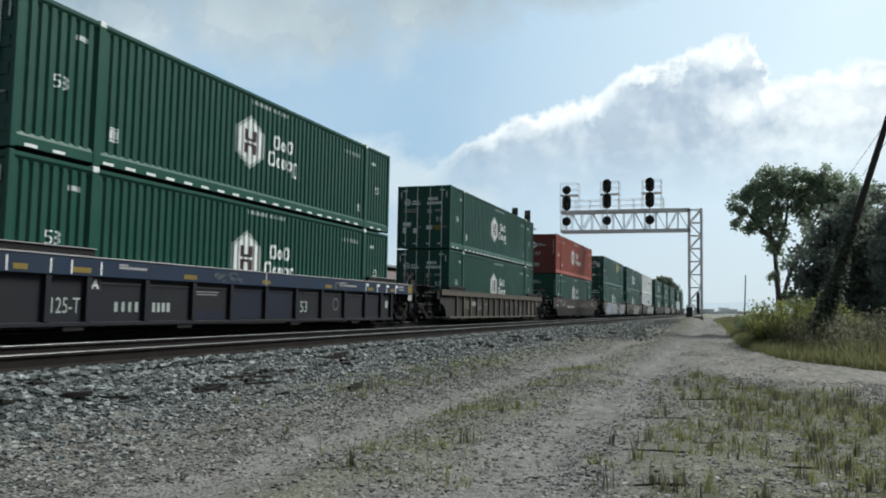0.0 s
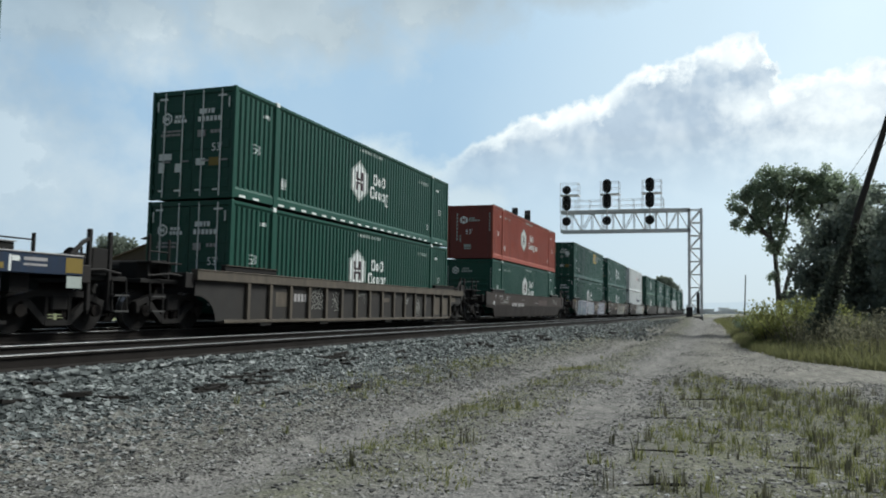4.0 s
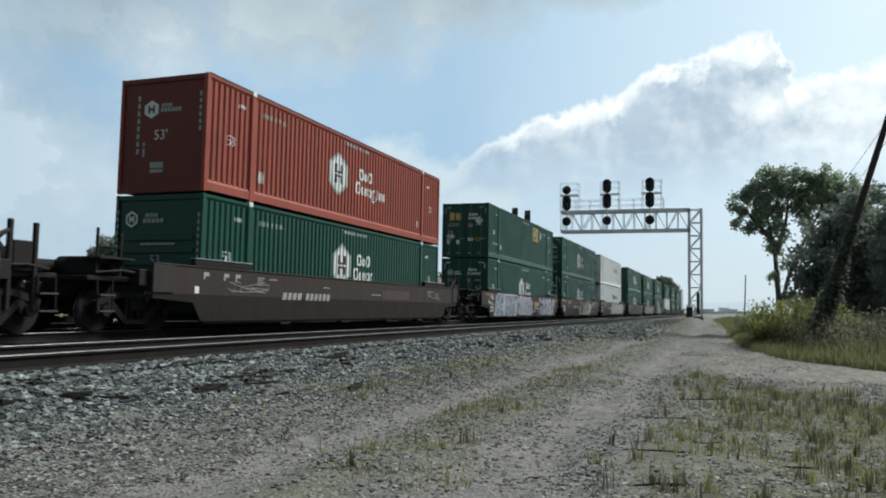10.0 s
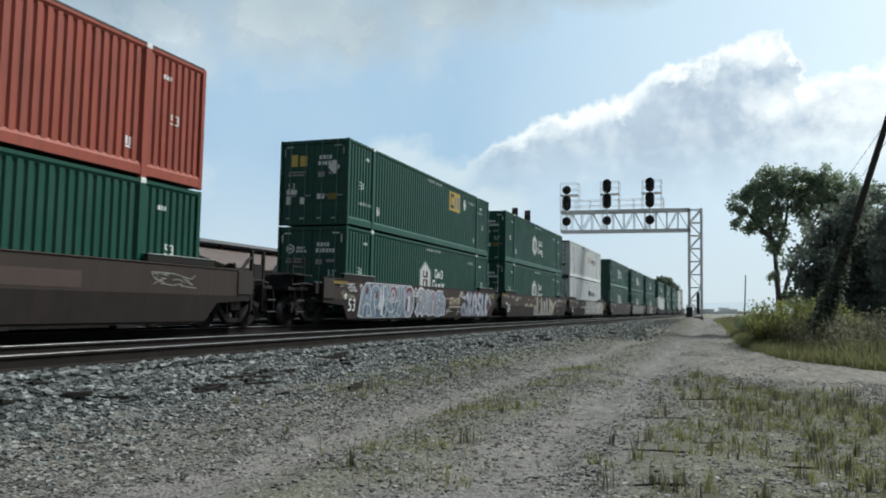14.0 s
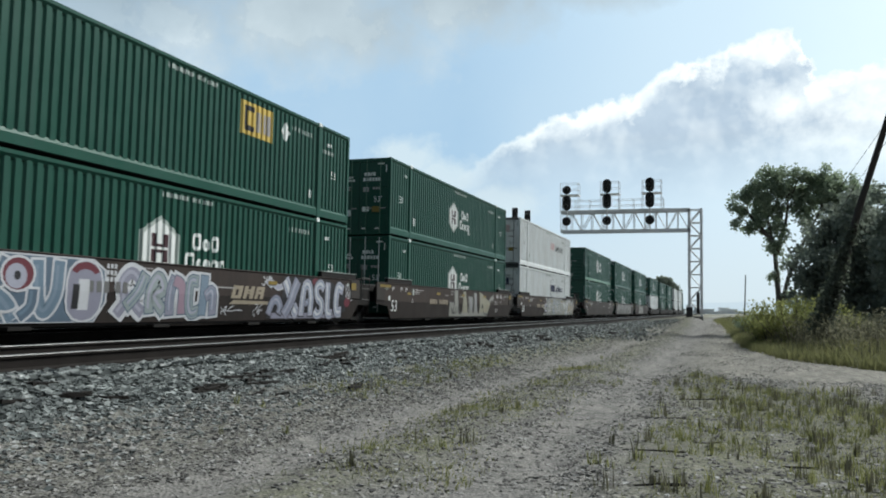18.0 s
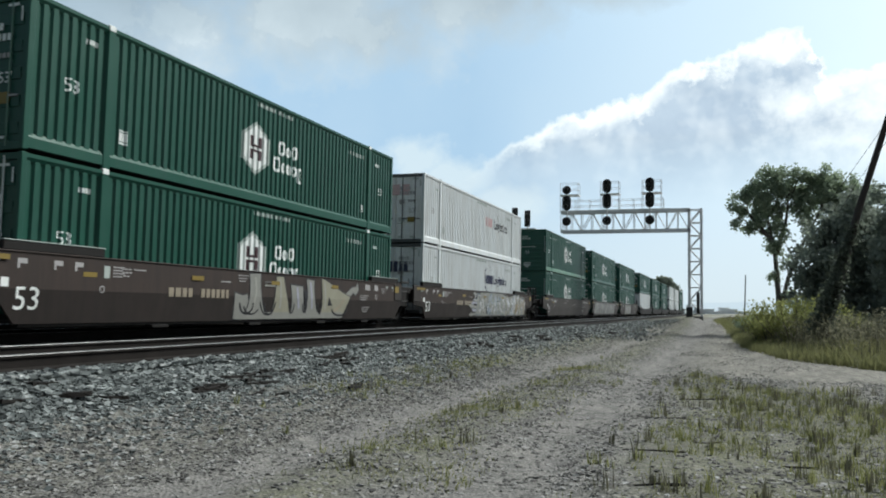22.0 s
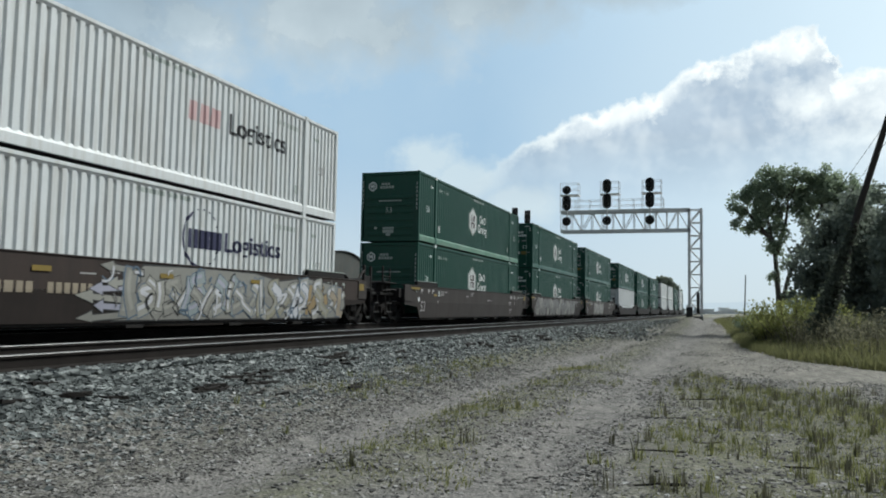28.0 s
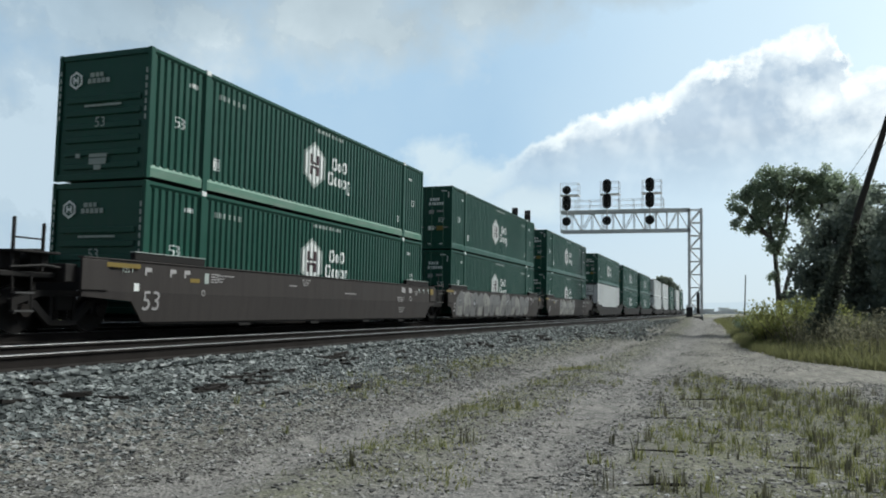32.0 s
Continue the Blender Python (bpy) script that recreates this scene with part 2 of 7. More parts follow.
SINGLE = ("number_bar", "small_mark", "logo_ring", "logo_bar", "logo_word", "notice", "reflective_tape", "logo_block")


def mark(name, pieces, material, parent, label=""):
    if name in SINGLE and len(pieces) > 1:
        for pc in pieces:
            draped(name, [pc], material, parent, lambda x, z: skin_depth(x), BX, label)
        return None
    return draped(name, pieces, material, parent, lambda x, z: skin_depth(x), BX, label)


def end_mark(name, pieces, material, parent, x=0.0, label=""):
    """Paint on the end wall; the shapes run from the far side (0) to the near side (BOX_W)."""
    if name in SINGLE and len(pieces) > 1:
        for pc in pieces:
            end_mark(name, [pc], material, parent, x, label)
        return None
    bm = sheet(pieces)
    for v in bm.verts:
        v.co = (x, BOX_W - v.co.x, v.co.z)
    return part(name, bm, material, parent, label)


def rounded(x0, x1, z0, z1, r):
    out = []
    for cx, cz, a0 in ((x1 - r, z0 + r, -90), (x1 - r, z1 - r, 0), (x0 + r, z1 - r, 90), (x0 + r, z0 + r, 180)):
        out += [(cx + r * math.cos(radians(a0 + 30 * k)), cz + r * math.sin(radians(a0 + 30 * k))) for k in range(4)]
    return out


def hollow(x0, x1, z0, z1, s, r):
    """A rounded outline of stroke s."""
    o, i = rounded(x0, x1, z0, z1, r), rounded(x0 + s, x1 - s, z0 + s, z1 - s, max(0.012, r - s))
    n = len(o)
    return (o + i, [(k, (k + 1) % n, n + (k + 1) % n, n + k) for k in range(n)])


def hexagon(cx, cz, w, h):
    s = 0.27 * h
    return [(cx - w / 2, cz - h / 2 + s), (cx, cz - h / 2), (cx + w / 2, cz - h / 2 + s), (cx + w / 2, cz + h / 2 - s), (cx, cz + h / 2), (cx - w / 2, cz + h / 2 - s)]


def side_skin(paint, parent, far=False):
    for x0, x1 in BAYS:
        bm = bmesh.new()
        rows = []
        for x, d in bay_breaks(x0, x1):
            y = BOX_W - 0.03 - d if far else 0.03 + d
            rows.append((bm.verts.new((x, y, 0.3)), bm.verts.new((x, y, BOX_H - 0.12))))
        for a, b in zip(rows, rows[1:]):
            bm.faces.new((a[0], b[0], b[1], a[1]) if not far else (b[0], a[0], a[1], b[1]))
        bm.normal_update()
        bmesh.ops.solidify(bm, geom=bm.faces[:], thickness=0.01)
        part("side_panel", bm, paint, parent)


def container(name, label, group, paint, end_paint, rail_paint, near_end="door", logo="hexagon", dashes=False, dim=False, pale_rods=False):
    """A 53-foot container; x runs from the end that faces the camera, y from its near side."""
    root = thing(name, label, "shipping container", group)
    side_skin(paint, root)
    bm = bmesh.new()
    box(bm, 0.1, BOX_L - 0.1, BOX_W - 0.05, BOX_W - 0.02, 0.2, BOX_H - 0.1)
    part("far_side_panel", bm, paint, root)
    for y0, y1 in ((0.0, 0.09), (BOX_W - 0.09, BOX_W)):
        def rail_bar(profile):
            bm = bmesh.new()
            ends = [[bm.verts.new((x, v if y0 == 0 else BOX_W - v, z)) for v, z in profile] for x in (0.1, BOX_L - 0.1)]
            bm.faces.new(ends[0])
            bm.faces.new(ends[1][::-1])
            for i in range(len(profile)):
                j = (i + 1) % len(profile)
                bm.faces.new((ends[0][i], ends[0][j], ends[1][j], ends[1][i]))
            bmesh.ops.recalc_face_normals(bm, faces=bm.faces[:])
            return bm
        part("top_rail", rail_bar([(0.0, BOX_H - 0.015), (0.0, BOX_H - 0.085), (0.045, BOX_H - 0.16), (0.09, BOX_H - 0.16), (0.09, BOX_H - 0.015)]), paint, root)
        part("bottom_rail", rail_bar([(0.004, 0.06), (0.004, 0.25), (0.05, 0.335), (0.09, 0.335), (0.09, 0.06)]), rail_paint, root)
        if paint is RED:
            part("roof_edge", boxes((0.1, BOX_L - 0.1, y0 - 0.008, y1, BOX_H - 0.014, BOX_H + 0.02)), PLATE, root, "bare grey roof edge")
        for x in (0.0, BOX_L - 0.13):
            part("corner_post", boxes((x, x + 0.13, y0, y1 + 0.02 * (y0 == 0), 0.02, BOX_H), bevel=0.012), paint, root)
        for x in (POST - 0.1, BOX_L - POST - 0.1):
            part("stacking_post", boxes((x, x + 0.2, y0 + 0.002 - 0.012 * (y0 == 0), y1, 0.0, BOX_H + 0.0), bevel=0.015), paint, root)
            part("corner_casting", boxes((x + 0.01, x + 0.19, y0 - 0.018 * (y0 == 0), y1 + 0.018 * (y0 > 0), BOX_H - 0.1, BOX_H + 0.022), bevel=0.012), MARK if not dim else rail_paint, root, "white-painted casting" if not dim else "")
    bm = bmesh.new()
    for i in range(int((BOX_L - 0.4) / 0.53)):
        box(bm, 0.2 + 0.53 * i, 0.5 + 0.53 * i, 0.12, BOX_W - 0.12, BOX_H - 0.035, BOX_H - 0.012)
    box(bm, 0.05, BOX_L - 0.05, 0.05, BOX_W - 0.05, BOX_H - 0.08, BOX_H - 0.034)
    part("roof", bm, paint, root)
    part("floor", boxes((0.1, BOX_L - 0.1, 0.08, BOX_W - 0.08, 0.06, 0.18)), BLACK, root)
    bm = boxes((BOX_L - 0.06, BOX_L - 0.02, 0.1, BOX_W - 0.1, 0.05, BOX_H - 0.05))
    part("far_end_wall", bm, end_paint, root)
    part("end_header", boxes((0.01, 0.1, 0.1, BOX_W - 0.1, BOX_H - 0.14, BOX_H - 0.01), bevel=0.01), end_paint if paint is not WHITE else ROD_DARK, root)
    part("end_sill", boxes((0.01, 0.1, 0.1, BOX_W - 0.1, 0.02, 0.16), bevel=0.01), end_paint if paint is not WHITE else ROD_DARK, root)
    if near_end == "door":
        for y0, y1 in ((0.12, BOX_W / 2 - 0.01), (BOX_W / 2 + 0.01, BOX_W - 0.12)):
            bm = boxes((0.05, 0.09, y0, y1, 0.165, BOX_H - 0.145))
            door = part("door", bm, end_paint, root)
            for k in range(5):
                part("door_rib", boxes((0.032, 0.049, y0 + 0.06, y1 - 0.06, 0.3 + 0.5 * k, 0.52 + 0.5 * k), bevel=0.006), end_paint, door)
            for y in (y0 + 0.3, y1 - 0.3):
                part("lock_rod", bars(((0.012, y, 0.08), (0.012, y, BOX_H - 0.06)), r=0.018), MARK if pale_rods else RAIL_GREEN if paint is GREEN else ROD_DARK, door, "lock rod")
                part("handle", boxes((0.0, 0.02, y - 0.22, y + 0.02, 0.98, 1.02)), MARK_GREY if not dim else ROD_DARK, door)
            for z in (0.3, 1.0, 1.8, 2.5):
                y = y0 - 0.02 if y0 < 1 else y1 + 0.02
                part("hinge", boxes((0.02, 0.06, y - 0.06, y + 0.06, z, z + 0.11)), end_paint, door)
        ex = 0.028
    else:
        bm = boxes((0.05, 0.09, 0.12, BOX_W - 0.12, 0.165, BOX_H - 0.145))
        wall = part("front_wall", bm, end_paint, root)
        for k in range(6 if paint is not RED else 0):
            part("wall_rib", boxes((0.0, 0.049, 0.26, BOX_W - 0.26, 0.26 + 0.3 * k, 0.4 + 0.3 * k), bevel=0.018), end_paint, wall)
        ex = 0.018 if paint is not RED else 0.046
    pale = MARK if not dim else MARK_DIM
    drop = -0.11 if near_end == "door" and not dashes and logo == "hexagon" else 0.0
    # marks of the near side, shared by the fleet
    mark("length_mark", [moved("53", 0.26, 0.88, 1.31)], pale if not dim else MARK_GREY, root, "white figures 53")
    mark("small_mark", blocks(1.38, 2.36, [0.03, 0.03, 0.03, 0.03, 0.03, 0.04], 0.1, 0.16), pale, root)
    mark("small_mark", [rect(2.32, 2.56, 0.58, 0.62), rect(2.32, 2.4, 0.64, 0.82), rect(2.46, 2.56, 0.64, 0.82), rect(2.32, 2.56, 0.84, 0.87)], pale, root)
    mark("small_mark", [rect(13.62, 13.82, 0.56, 0.6), rect(13.62, 13.68, 0.62, 0.8), rect(13.75, 13.82, 0.62, 0.8)], pale, root)
    mark("length_mark", [moved("53", 0.23, 14.95, 1.33)], pale if not dim else MARK_GREY, root)
    mark("small_mark", blocks(14.7, 2.3, [0.07, 0.07, 0.07], 0.1), pale, root)
    mark("data_line", blocks(7.25, 2.62, [0.1, 0.1, 0.1, 0.1, 0.1, 0.1, 0.1, -0.1, 0.08, 0.08, 0.06, -0.05, 0.1, 0.1, 0.1], 0.1, 0.3), MARK_DIM, root)
    mark("number_bar", blocks(2.5 if near_end != "door" else 12.6, 2.36, [0.06, 0.06, 0.03, 0.06, -0.05, 0.05, 0.05, 0.05, 0.05, 0.05, 0.05], 0.13, 0.42), MARK_DIM, root)
    if logo == "hexagon":
        cx = 7.25 if paint is not RED else 6.85
        mark("logo_rim", [hexagon(cx, 1.58 + drop, 1.28, 1.44)], MARK_DIM, root, "grey rim of the emblem")
        draped("logo_hexagon", [hexagon(cx, 1.58 + drop, 1.08, 1.24)], pale, root, lambda x, z: skin_depth(x) - 0.002, BX, "white hexagon emblem")
        ink = CRIMSON if paint is GREEN else PLATE
        lift = lambda x, z: skin_depth(x) - 0.004
        for x in (cx - 0.2, cx + 0.2):
            draped("logo_bar", [rect(x - 0.085, x + 0.085, 1.27 + drop, 1.54 + drop), rect(x - 0.085, x + 0.085, 1.6 + drop, 1.89 + drop)], ink, root, lift, BX)
        draped("logo_bar", [rect(cx - 0.11, cx + 0.11, 1.47 + drop, 1.54 + drop), rect(cx - 0.11, cx + 0.11, 1.6 + drop, 1.67 + drop)], ink, root, lift, BX)
        for x, w, h in ((8.35, 0.32, 0.4), (8.74, 0.26, 0.29), (9.07, 0.27, 0.38)):
            mark("logo_block", [hollow(x, x + w, 1.62 + drop, 1.62 + drop + h, 0.09, 0.1)], pale, root)
        for x, w, h, d in ((8.1, 0.36, 0.42, 0), (8.52, 0.2, 0.3, 0), (8.77, 0.26, 0.3, 0), (9.09, 0.24, 0.3, 0), (9.39, 0.26, 0.3, 0.16)):
            mark("logo_block", [hollow(x, x + w, 1.13 + drop - d, 1.13 + drop + h, 0.085, 0.1)], pale, root)
        if paint is RED:
            for x, w, h, d in ((9.69, 0.06, 0.06, 0.06), (9.84, 0.07, 0.36, 0), (9.97, 0.2, 0.28, 0), (10.24, 0.2, 0.28, 0), (10.5, 0.06, 0.06, 0)):
                mark("logo_block", [rounded(x, x + w, 1.13 + drop - d, 1.13 + drop + h, 0.03)], pale, root)
    elif logo == "square":
        mark("logo_square", [rect(10.1, 11.55, 1.75, 2.62)], YELLOW, root, "yellow square emblem")
        lift = lambda x, z: skin_depth(x) - 0.004
        draped("logo_bar", [rect(10.22, 10.66, 1.86, 2.52)], BLACK_MARK, root, lift, BX)
        draped("logo_bar", [rect(10.36, 10.66, 2.0, 2.38)], YELLOW, root, lambda x, z: skin_depth(x) - 0.008, BX)
        for x, w in ((10.8, 0.12), (10.97, 0.08), (11.1, 0.12), (11.28, 0.16)):
            draped("logo_bar", [rect(x, x + w, 1.9, 2.44)], MARK_GREY, root, lift, BX)
        mark("placard", [[(12.0, 2.22), (12.24, 1.94), (12.48, 2.22), (12.24, 2.5)]], MARK, root, "white diamond placard")
        mark("data_line", blocks(14.4, 2.05, [0.08] * 7, 0.12), MARK_DIM, root)
        mark("data_line", blocks(0.9, 0.78, [0.08, 0.1, 0.1, 0.06, 0.1, -0.1, 0.1, 0.1, 0.1], 0.11), MARK_DIM, root)
    elif logo == "wide_word":
        mark("logo_word", blocks(8.82, 1.62, [0.34, 0.36, 0.36], 0.46, 0.15, 0.03), FADED_RED, root, "faded red block lettering shapes")
        mark("logo_word", wider("Logistics", 0.5, 10.36, 1.6, 1.1), BLACK_MARK, root, "black word Logistics")
    elif logo == "ring_word":
        ring = []
        for k in range(40):
            a, b = 2 * math.pi * k / 40, 2 * math.pi * (k + 1) / 40
            if 0.3 < k / 40 < 0.75 or k % 2:
                s = 0.64 if 0.3 < k / 40 < 0.75 else 0.68
                ring.append([(9.5 + 0.71 * math.cos(a), 1.8 + 0.71 * math.sin(a)), (9.5 + 0.71 * math.cos(b), 1.8 + 0.71 * math.sin(b)), (9.5 + s * math.cos(b), 1.8 + s * math.sin(b)), (9.5 + s * math.cos(a), 1.8 + s * math.sin(a))])
        mark("logo_ring", ring, NAVY, root, "dark broken ring emblem")
        for x, w in ((9.0, 0.37), (9.43, 0.36), (9.85, 0.42)):
            draped("logo_word", [rect(x, x + w * 0.45, 1.56, 2.0), rect(x + w * 0.58, x + w, 1.56, 2.0)], NAVY, root, lambda x, z: skin_depth(x) - 0.004, BX, "navy block shapes")
        draped("logo_word", wider("Logistics", 0.46, 10.36, 1.56, 1.14), NAVY, root, lambda x, z: skin_depth(x) - 0.004, BX, "navy word Logistics")
    if dashes:
        for i in range(25):
            x = 0.3 + 0.62 * i
            if not POST - 0.45 < x < POST + 0.12 and not BOX_L - POST - 0.45 < x < BOX_L - POST + 0.12:
                part("reflective_tape", boxes((x, x + 0.28, -0.004, 0.02, 0.07, 0.13)), MARK, root, "white reflective dash")
    # marks of the end
    if near_end == "door":
        em = MARK if paint is GREEN else DOOR_GREY
        if logo == "square":
            end_mark("logo_square", [rect(0.42, 0.68, 2.0, 2.4), rect(0.76, 1.04, 2.0, 2.36)], YELLOW, root, ex - 0.02)
            end_mark("placard", [[(1.82, 1.95), (2.06, 1.7), (2.28, 1.95), (2.06, 2.2)]], MARK, root, ex - 0.02)
        elif logo == "hexagon":
            end_mark("logo_hexagon", [hexagon(0.5, 2.14, 0.3, 0.34)], MARK, root, ex - 0.02)
            end_mark("logo_inset", [hexagon(0.5, 2.14, 0.21, 0.24)], paint, root, ex - 0.023)
            end_mark("logo_bar", [rect(0.44, 0.48, 2.08, 2.2), rect(0.52, 0.56, 2.08, 2.2), rect(0.48, 0.52, 2.12, 2.16)], MARK, root, ex - 0.026)
            end_mark("logo_block", blocks(0.74, 2.14, [0.1, 0.08, 0.08], 0.08) + blocks(0.72, 2.02, [0.08] * 4, 0.09), em, root, ex - 0.02)
        elif logo == "wide_word":
            end_mark("logo_word", blocks(0.7, 2.0, [0.36, 0.34, 0.34], 0.44, 0.2), FADED_RED, root, ex - 0.02)
        elif logo == "ring_word":
            end_mark("logo_word", [rect(x + d, x + d + w, 1.72, 2.16) for x in (0.6, 1.06, 1.52) for d, w in ((0.0, 0.16), (0.21, 0.18))], NAVY, root, ex - 0.02)
        end_mark("number_bar", blocks(1.5, 2.22, [0.1, 0.1, 0.06, 0.1], 0.13) + blocks(1.46, 2.02, [0.09] * 6, 0.13), em, root, ex - 0.02)
        end_mark("data_line", blocks(0.35, 1.78, [0.14] * 4, 0.05) + blocks(0.32, 1.68, [0.14] * 4, 0.06) + [rect(1.46, 1.7, 1.62, 1.8)] + blocks(1.86, 1.7, [0.09] * 3, 0.09), MARK_GREY, root, ex - 0.02)
        end_mark("length_mark", [moved("53'" if logo != "square" else "53", 0.2, 1.9 if logo != "square" else 0.32, 1.24)], em, root, ex - 0.02)
        if logo != "ring_word":
            end_mark("notice", [rect(0.28, 0.68, 1.05, 1.22), rect(0.28, 0.46, 0.72, 1.0), rect(0.8, 0.97, 0.72, 0.95), rect(1.44, 1.72, 0.88, 1.06)], em, root, ex - 0.02)
            end_mark("notice", [rect(1.84, 2.2, 0.86, 1.07)], AMBER, root, ex - 0.02, "yellow warning label")
        end_mark("reflective_tape", [rect(0.25, 0.5, 2.64, 2.69), rect(0.17, 0.21, 2.35, 2.62), rect(2.06, 2.32, 2.64, 2.69), rect(2.38, 2.42, 2.35, 2.62), rect(0.3, 0.45, 0.22, 0.27), rect(0.8, 0.98, 0.22, 0.27), rect(1.44, 1.62, 0.22, 0.27), rect(1.98, 2.14, 0.22, 0.27)], MARK if logo == "hexagon" else MARK_DIM, root, ex - 0.024)
    elif paint is RED:
        end_mark("logo_hexagon", [hexagon(0.92, 2.1, 0.42, 0.46)], MARK, root, ex)
        end_mark("logo_bar", [rect(0.82, 0.88, 2.0, 2.2), rect(0.96, 1.02, 2.0, 2.2), rect(0.88, 0.96, 2.07, 2.13)], RED_END, root, ex - 0.003)
        end_mark("logo_block", blocks(1.22, 2.14, [0.1, 0.08, 0.08], 0.09) + blocks(1.2, 2.02, [0.08] * 6, 0.1), MARK_DIM, root, ex)
        end_mark("length_mark", [moved("53'", 0.24, 1.02, 1.34)], MARK, root, ex)
        end_mark("notice", [rect(0.94, 1.34, 0.52, 0.6), rect(0.94, 1.34, 0.63, 0.78), rect(0.7, 0.76, 0.92, 1.14), rect(0.7, 0.76, 1.18, 1.28)], MARK_DIM, root, ex)
        end_mark("number_bar", [rect(0.5, 0.58, 1.0 + 0.19 * k, 1.13 + 0.19 * k) for k in range(8)] + [rect(2.34, 2.41, 1.5 + 0.17 * k, 1.61 + 0.17 * k) for k in range(6)], MARK_DIM, root, ex)
    else:
        end_mark("logo_hexagon", [hexagon(0.5, 2.3, 0.36, 0.42)], MARK, root, ex)
        end_mark("logo_inset", [hexagon(0.5, 2.3, 0.26, 0.3)], paint, root, ex - 0.003)
        end_mark("logo_bar", [rect(0.42, 0.47, 2.22, 2.38), rect(0.53, 0.58, 2.22, 2.38), rect(0.47, 0.53, 2.27, 2.33)], MARK, root, ex - 0.006)
        end_mark("logo_block", blocks(0.9, 2.34, [0.12, 0.1, 0.1], 0.1) + blocks(0.84, 2.2, [0.1] * 5, 0.11), MARK_DIM, root, ex)
        end_mark("data_line", blocks(0.8, 1.66, [0.16] * 6, 0.05), MARK_DIM, root, -0.004)
        end_mark("length_mark", [moved("53", 0.22, 1.1, 1.2)], MARK_DIM, root, -0.004)
        end_mark("notice", [rect(0.62, 0.74, 0.52, 0.62), rect(1.0, 1.5, 0.52, 0.6), rect(1.0, 1.48, 0.36, 0.5), rect(1.14, 1.34, 0.24, 0.35)], MARK_DIM, root, -0.004)
        end_mark("number_bar", [rect(0.06, 0.11, 1.4 + 0.17 * k, 1.51 + 0.17 * k) for k in range(7)] + [rect(2.46, 2.51, 1.3 + 0.17 * k, 1.41 + 0.17 * k) for k in range(7)], MARK_DIM, root, -0.004)
    return root


# ---- well cars; x runs as in the container that stands in the well ----
SILL_TOP, SILL_LOW = 1.43, 0.19
CAR_Y = -0.22                      # outer face of the car's side, from the container's near side
CENTRE_Y = BOX_W / 2


def sideframe(parent, y):
    bm = bmesh.new()
    prism(bm, [(-1.12, 0.5), (-0.55, 0.68), (0.55, 0.68), (1.12, 0.5), (1.14, 0.62), (0.6, 0.8), (-0.6, 0.8), (-1.14, 0.62)], y - 0.07, y + 0.07)
    prism(bm, [(-0.3, 0.14), (0.3, 0.14), (0.3, 0.24), (-0.3, 0.24)], y - 0.07, y + 0.07)
    for s in (-1, 1):
        prism(bm, [(s * 0.78, 0.56), (s * 0.64, 0.62), (s * 0.22, 0.22), (s * 0.32, 0.15)], y - 0.06, y + 0.06)
        prism(bm, [(s * 0.24, 0.24), (s * 0.31, 0.24), (s * 0.31, 0.69), (s * 0.24, 0.69)], y - 0.06, y + 0.06)
        prism(bm, [(s * 0.7, 0.36), (s * 0.76, 0.36), (s * 0.8, 0.6), (s * 0.7, 0.62)], y - 0.06, y + 0.06)
        prism(bm, [(s * 1.02, 0.36), (s * 1.1, 0.36), (s * 1.13, 0.58), (s * 1.0, 0.58)], y - 0.06, y + 0.06)
    fr = part("sideframe", bm, BLACK, parent)
    for x in (-0.14, 0.14):
        bm = bmesh.new()
        for k in range(6):
            tube(bm, [(x, y, 0.24 + 0.055 * k), (x, y, 0.275 + 0.055 * k)], 0.075, 10)
        part("spring", bm, RUST, fr)
    for x in (-0.89, 0.89):
        bm = bmesh.new()
        tube(bm, [(x, y - 0.13, 0.42), (x, y - 0.05, 0.42)], 0.12, 12)
        part("bearing_cap", bm, RUST, fr)


WHEELSETS = []


def truck(parent, x):
    tr = new("truck")
    tr.parent = parent
    tr.matrix_basis = pose(x, CENTRE_Y, 0)
    for y in (-0.99, 0.99):
        sideframe(tr, y)
    part("bolster", boxes((-0.2, 0.2, -1.1, 1.1, 0.42, 0.72), bevel=0.03), BLACK, tr)
    for k in (-0.89, 0.89):
        bm = bmesh.new()
        tube(bm, [(0, -1.0, 0), (0, 1.0, 0)], 0.075, 10)
        for s in (-1, 1):
            tube(bm, [(0, s * 0.69, 0), (0, s * 0.715, 0), (0, s * 0.72, 0), (0, s * 0.83, 0)], [0.45, 0.45, 0.42, 0.418], 28)
            for a in range(4):
                c, sn = math.cos(a * math.pi / 2), math.sin(a * math.pi / 2)
                tube(bm, [(0.22 * c, s * 0.825, 0.22 * sn), (0.22 * c, s * 0.84, 0.22 * sn)], 0.05, 8)
        bm.normal_update()
        bm.faces.ensure_lookup_table()
        for f in bm.faces:
            r = math.hypot(f.calc_center_median().x, f.calc_center_median().z)
            if r > 0.40 and abs(f.normal.y) < 0.5:
                f.material_index = 1
        ws = part("wheelset", bm, (BLACK, TREAD), tr, "dark wheels with bright treads")
        ws.matrix_basis = pose(k, 0, 0.42)
        WHEELSETS.append(ws)
    return tr


def side_depth_smooth(x, z):
    return CAR_Y + (0.0 if z > 0.8 else 0.05 * (0.8 - z) / 0.61)


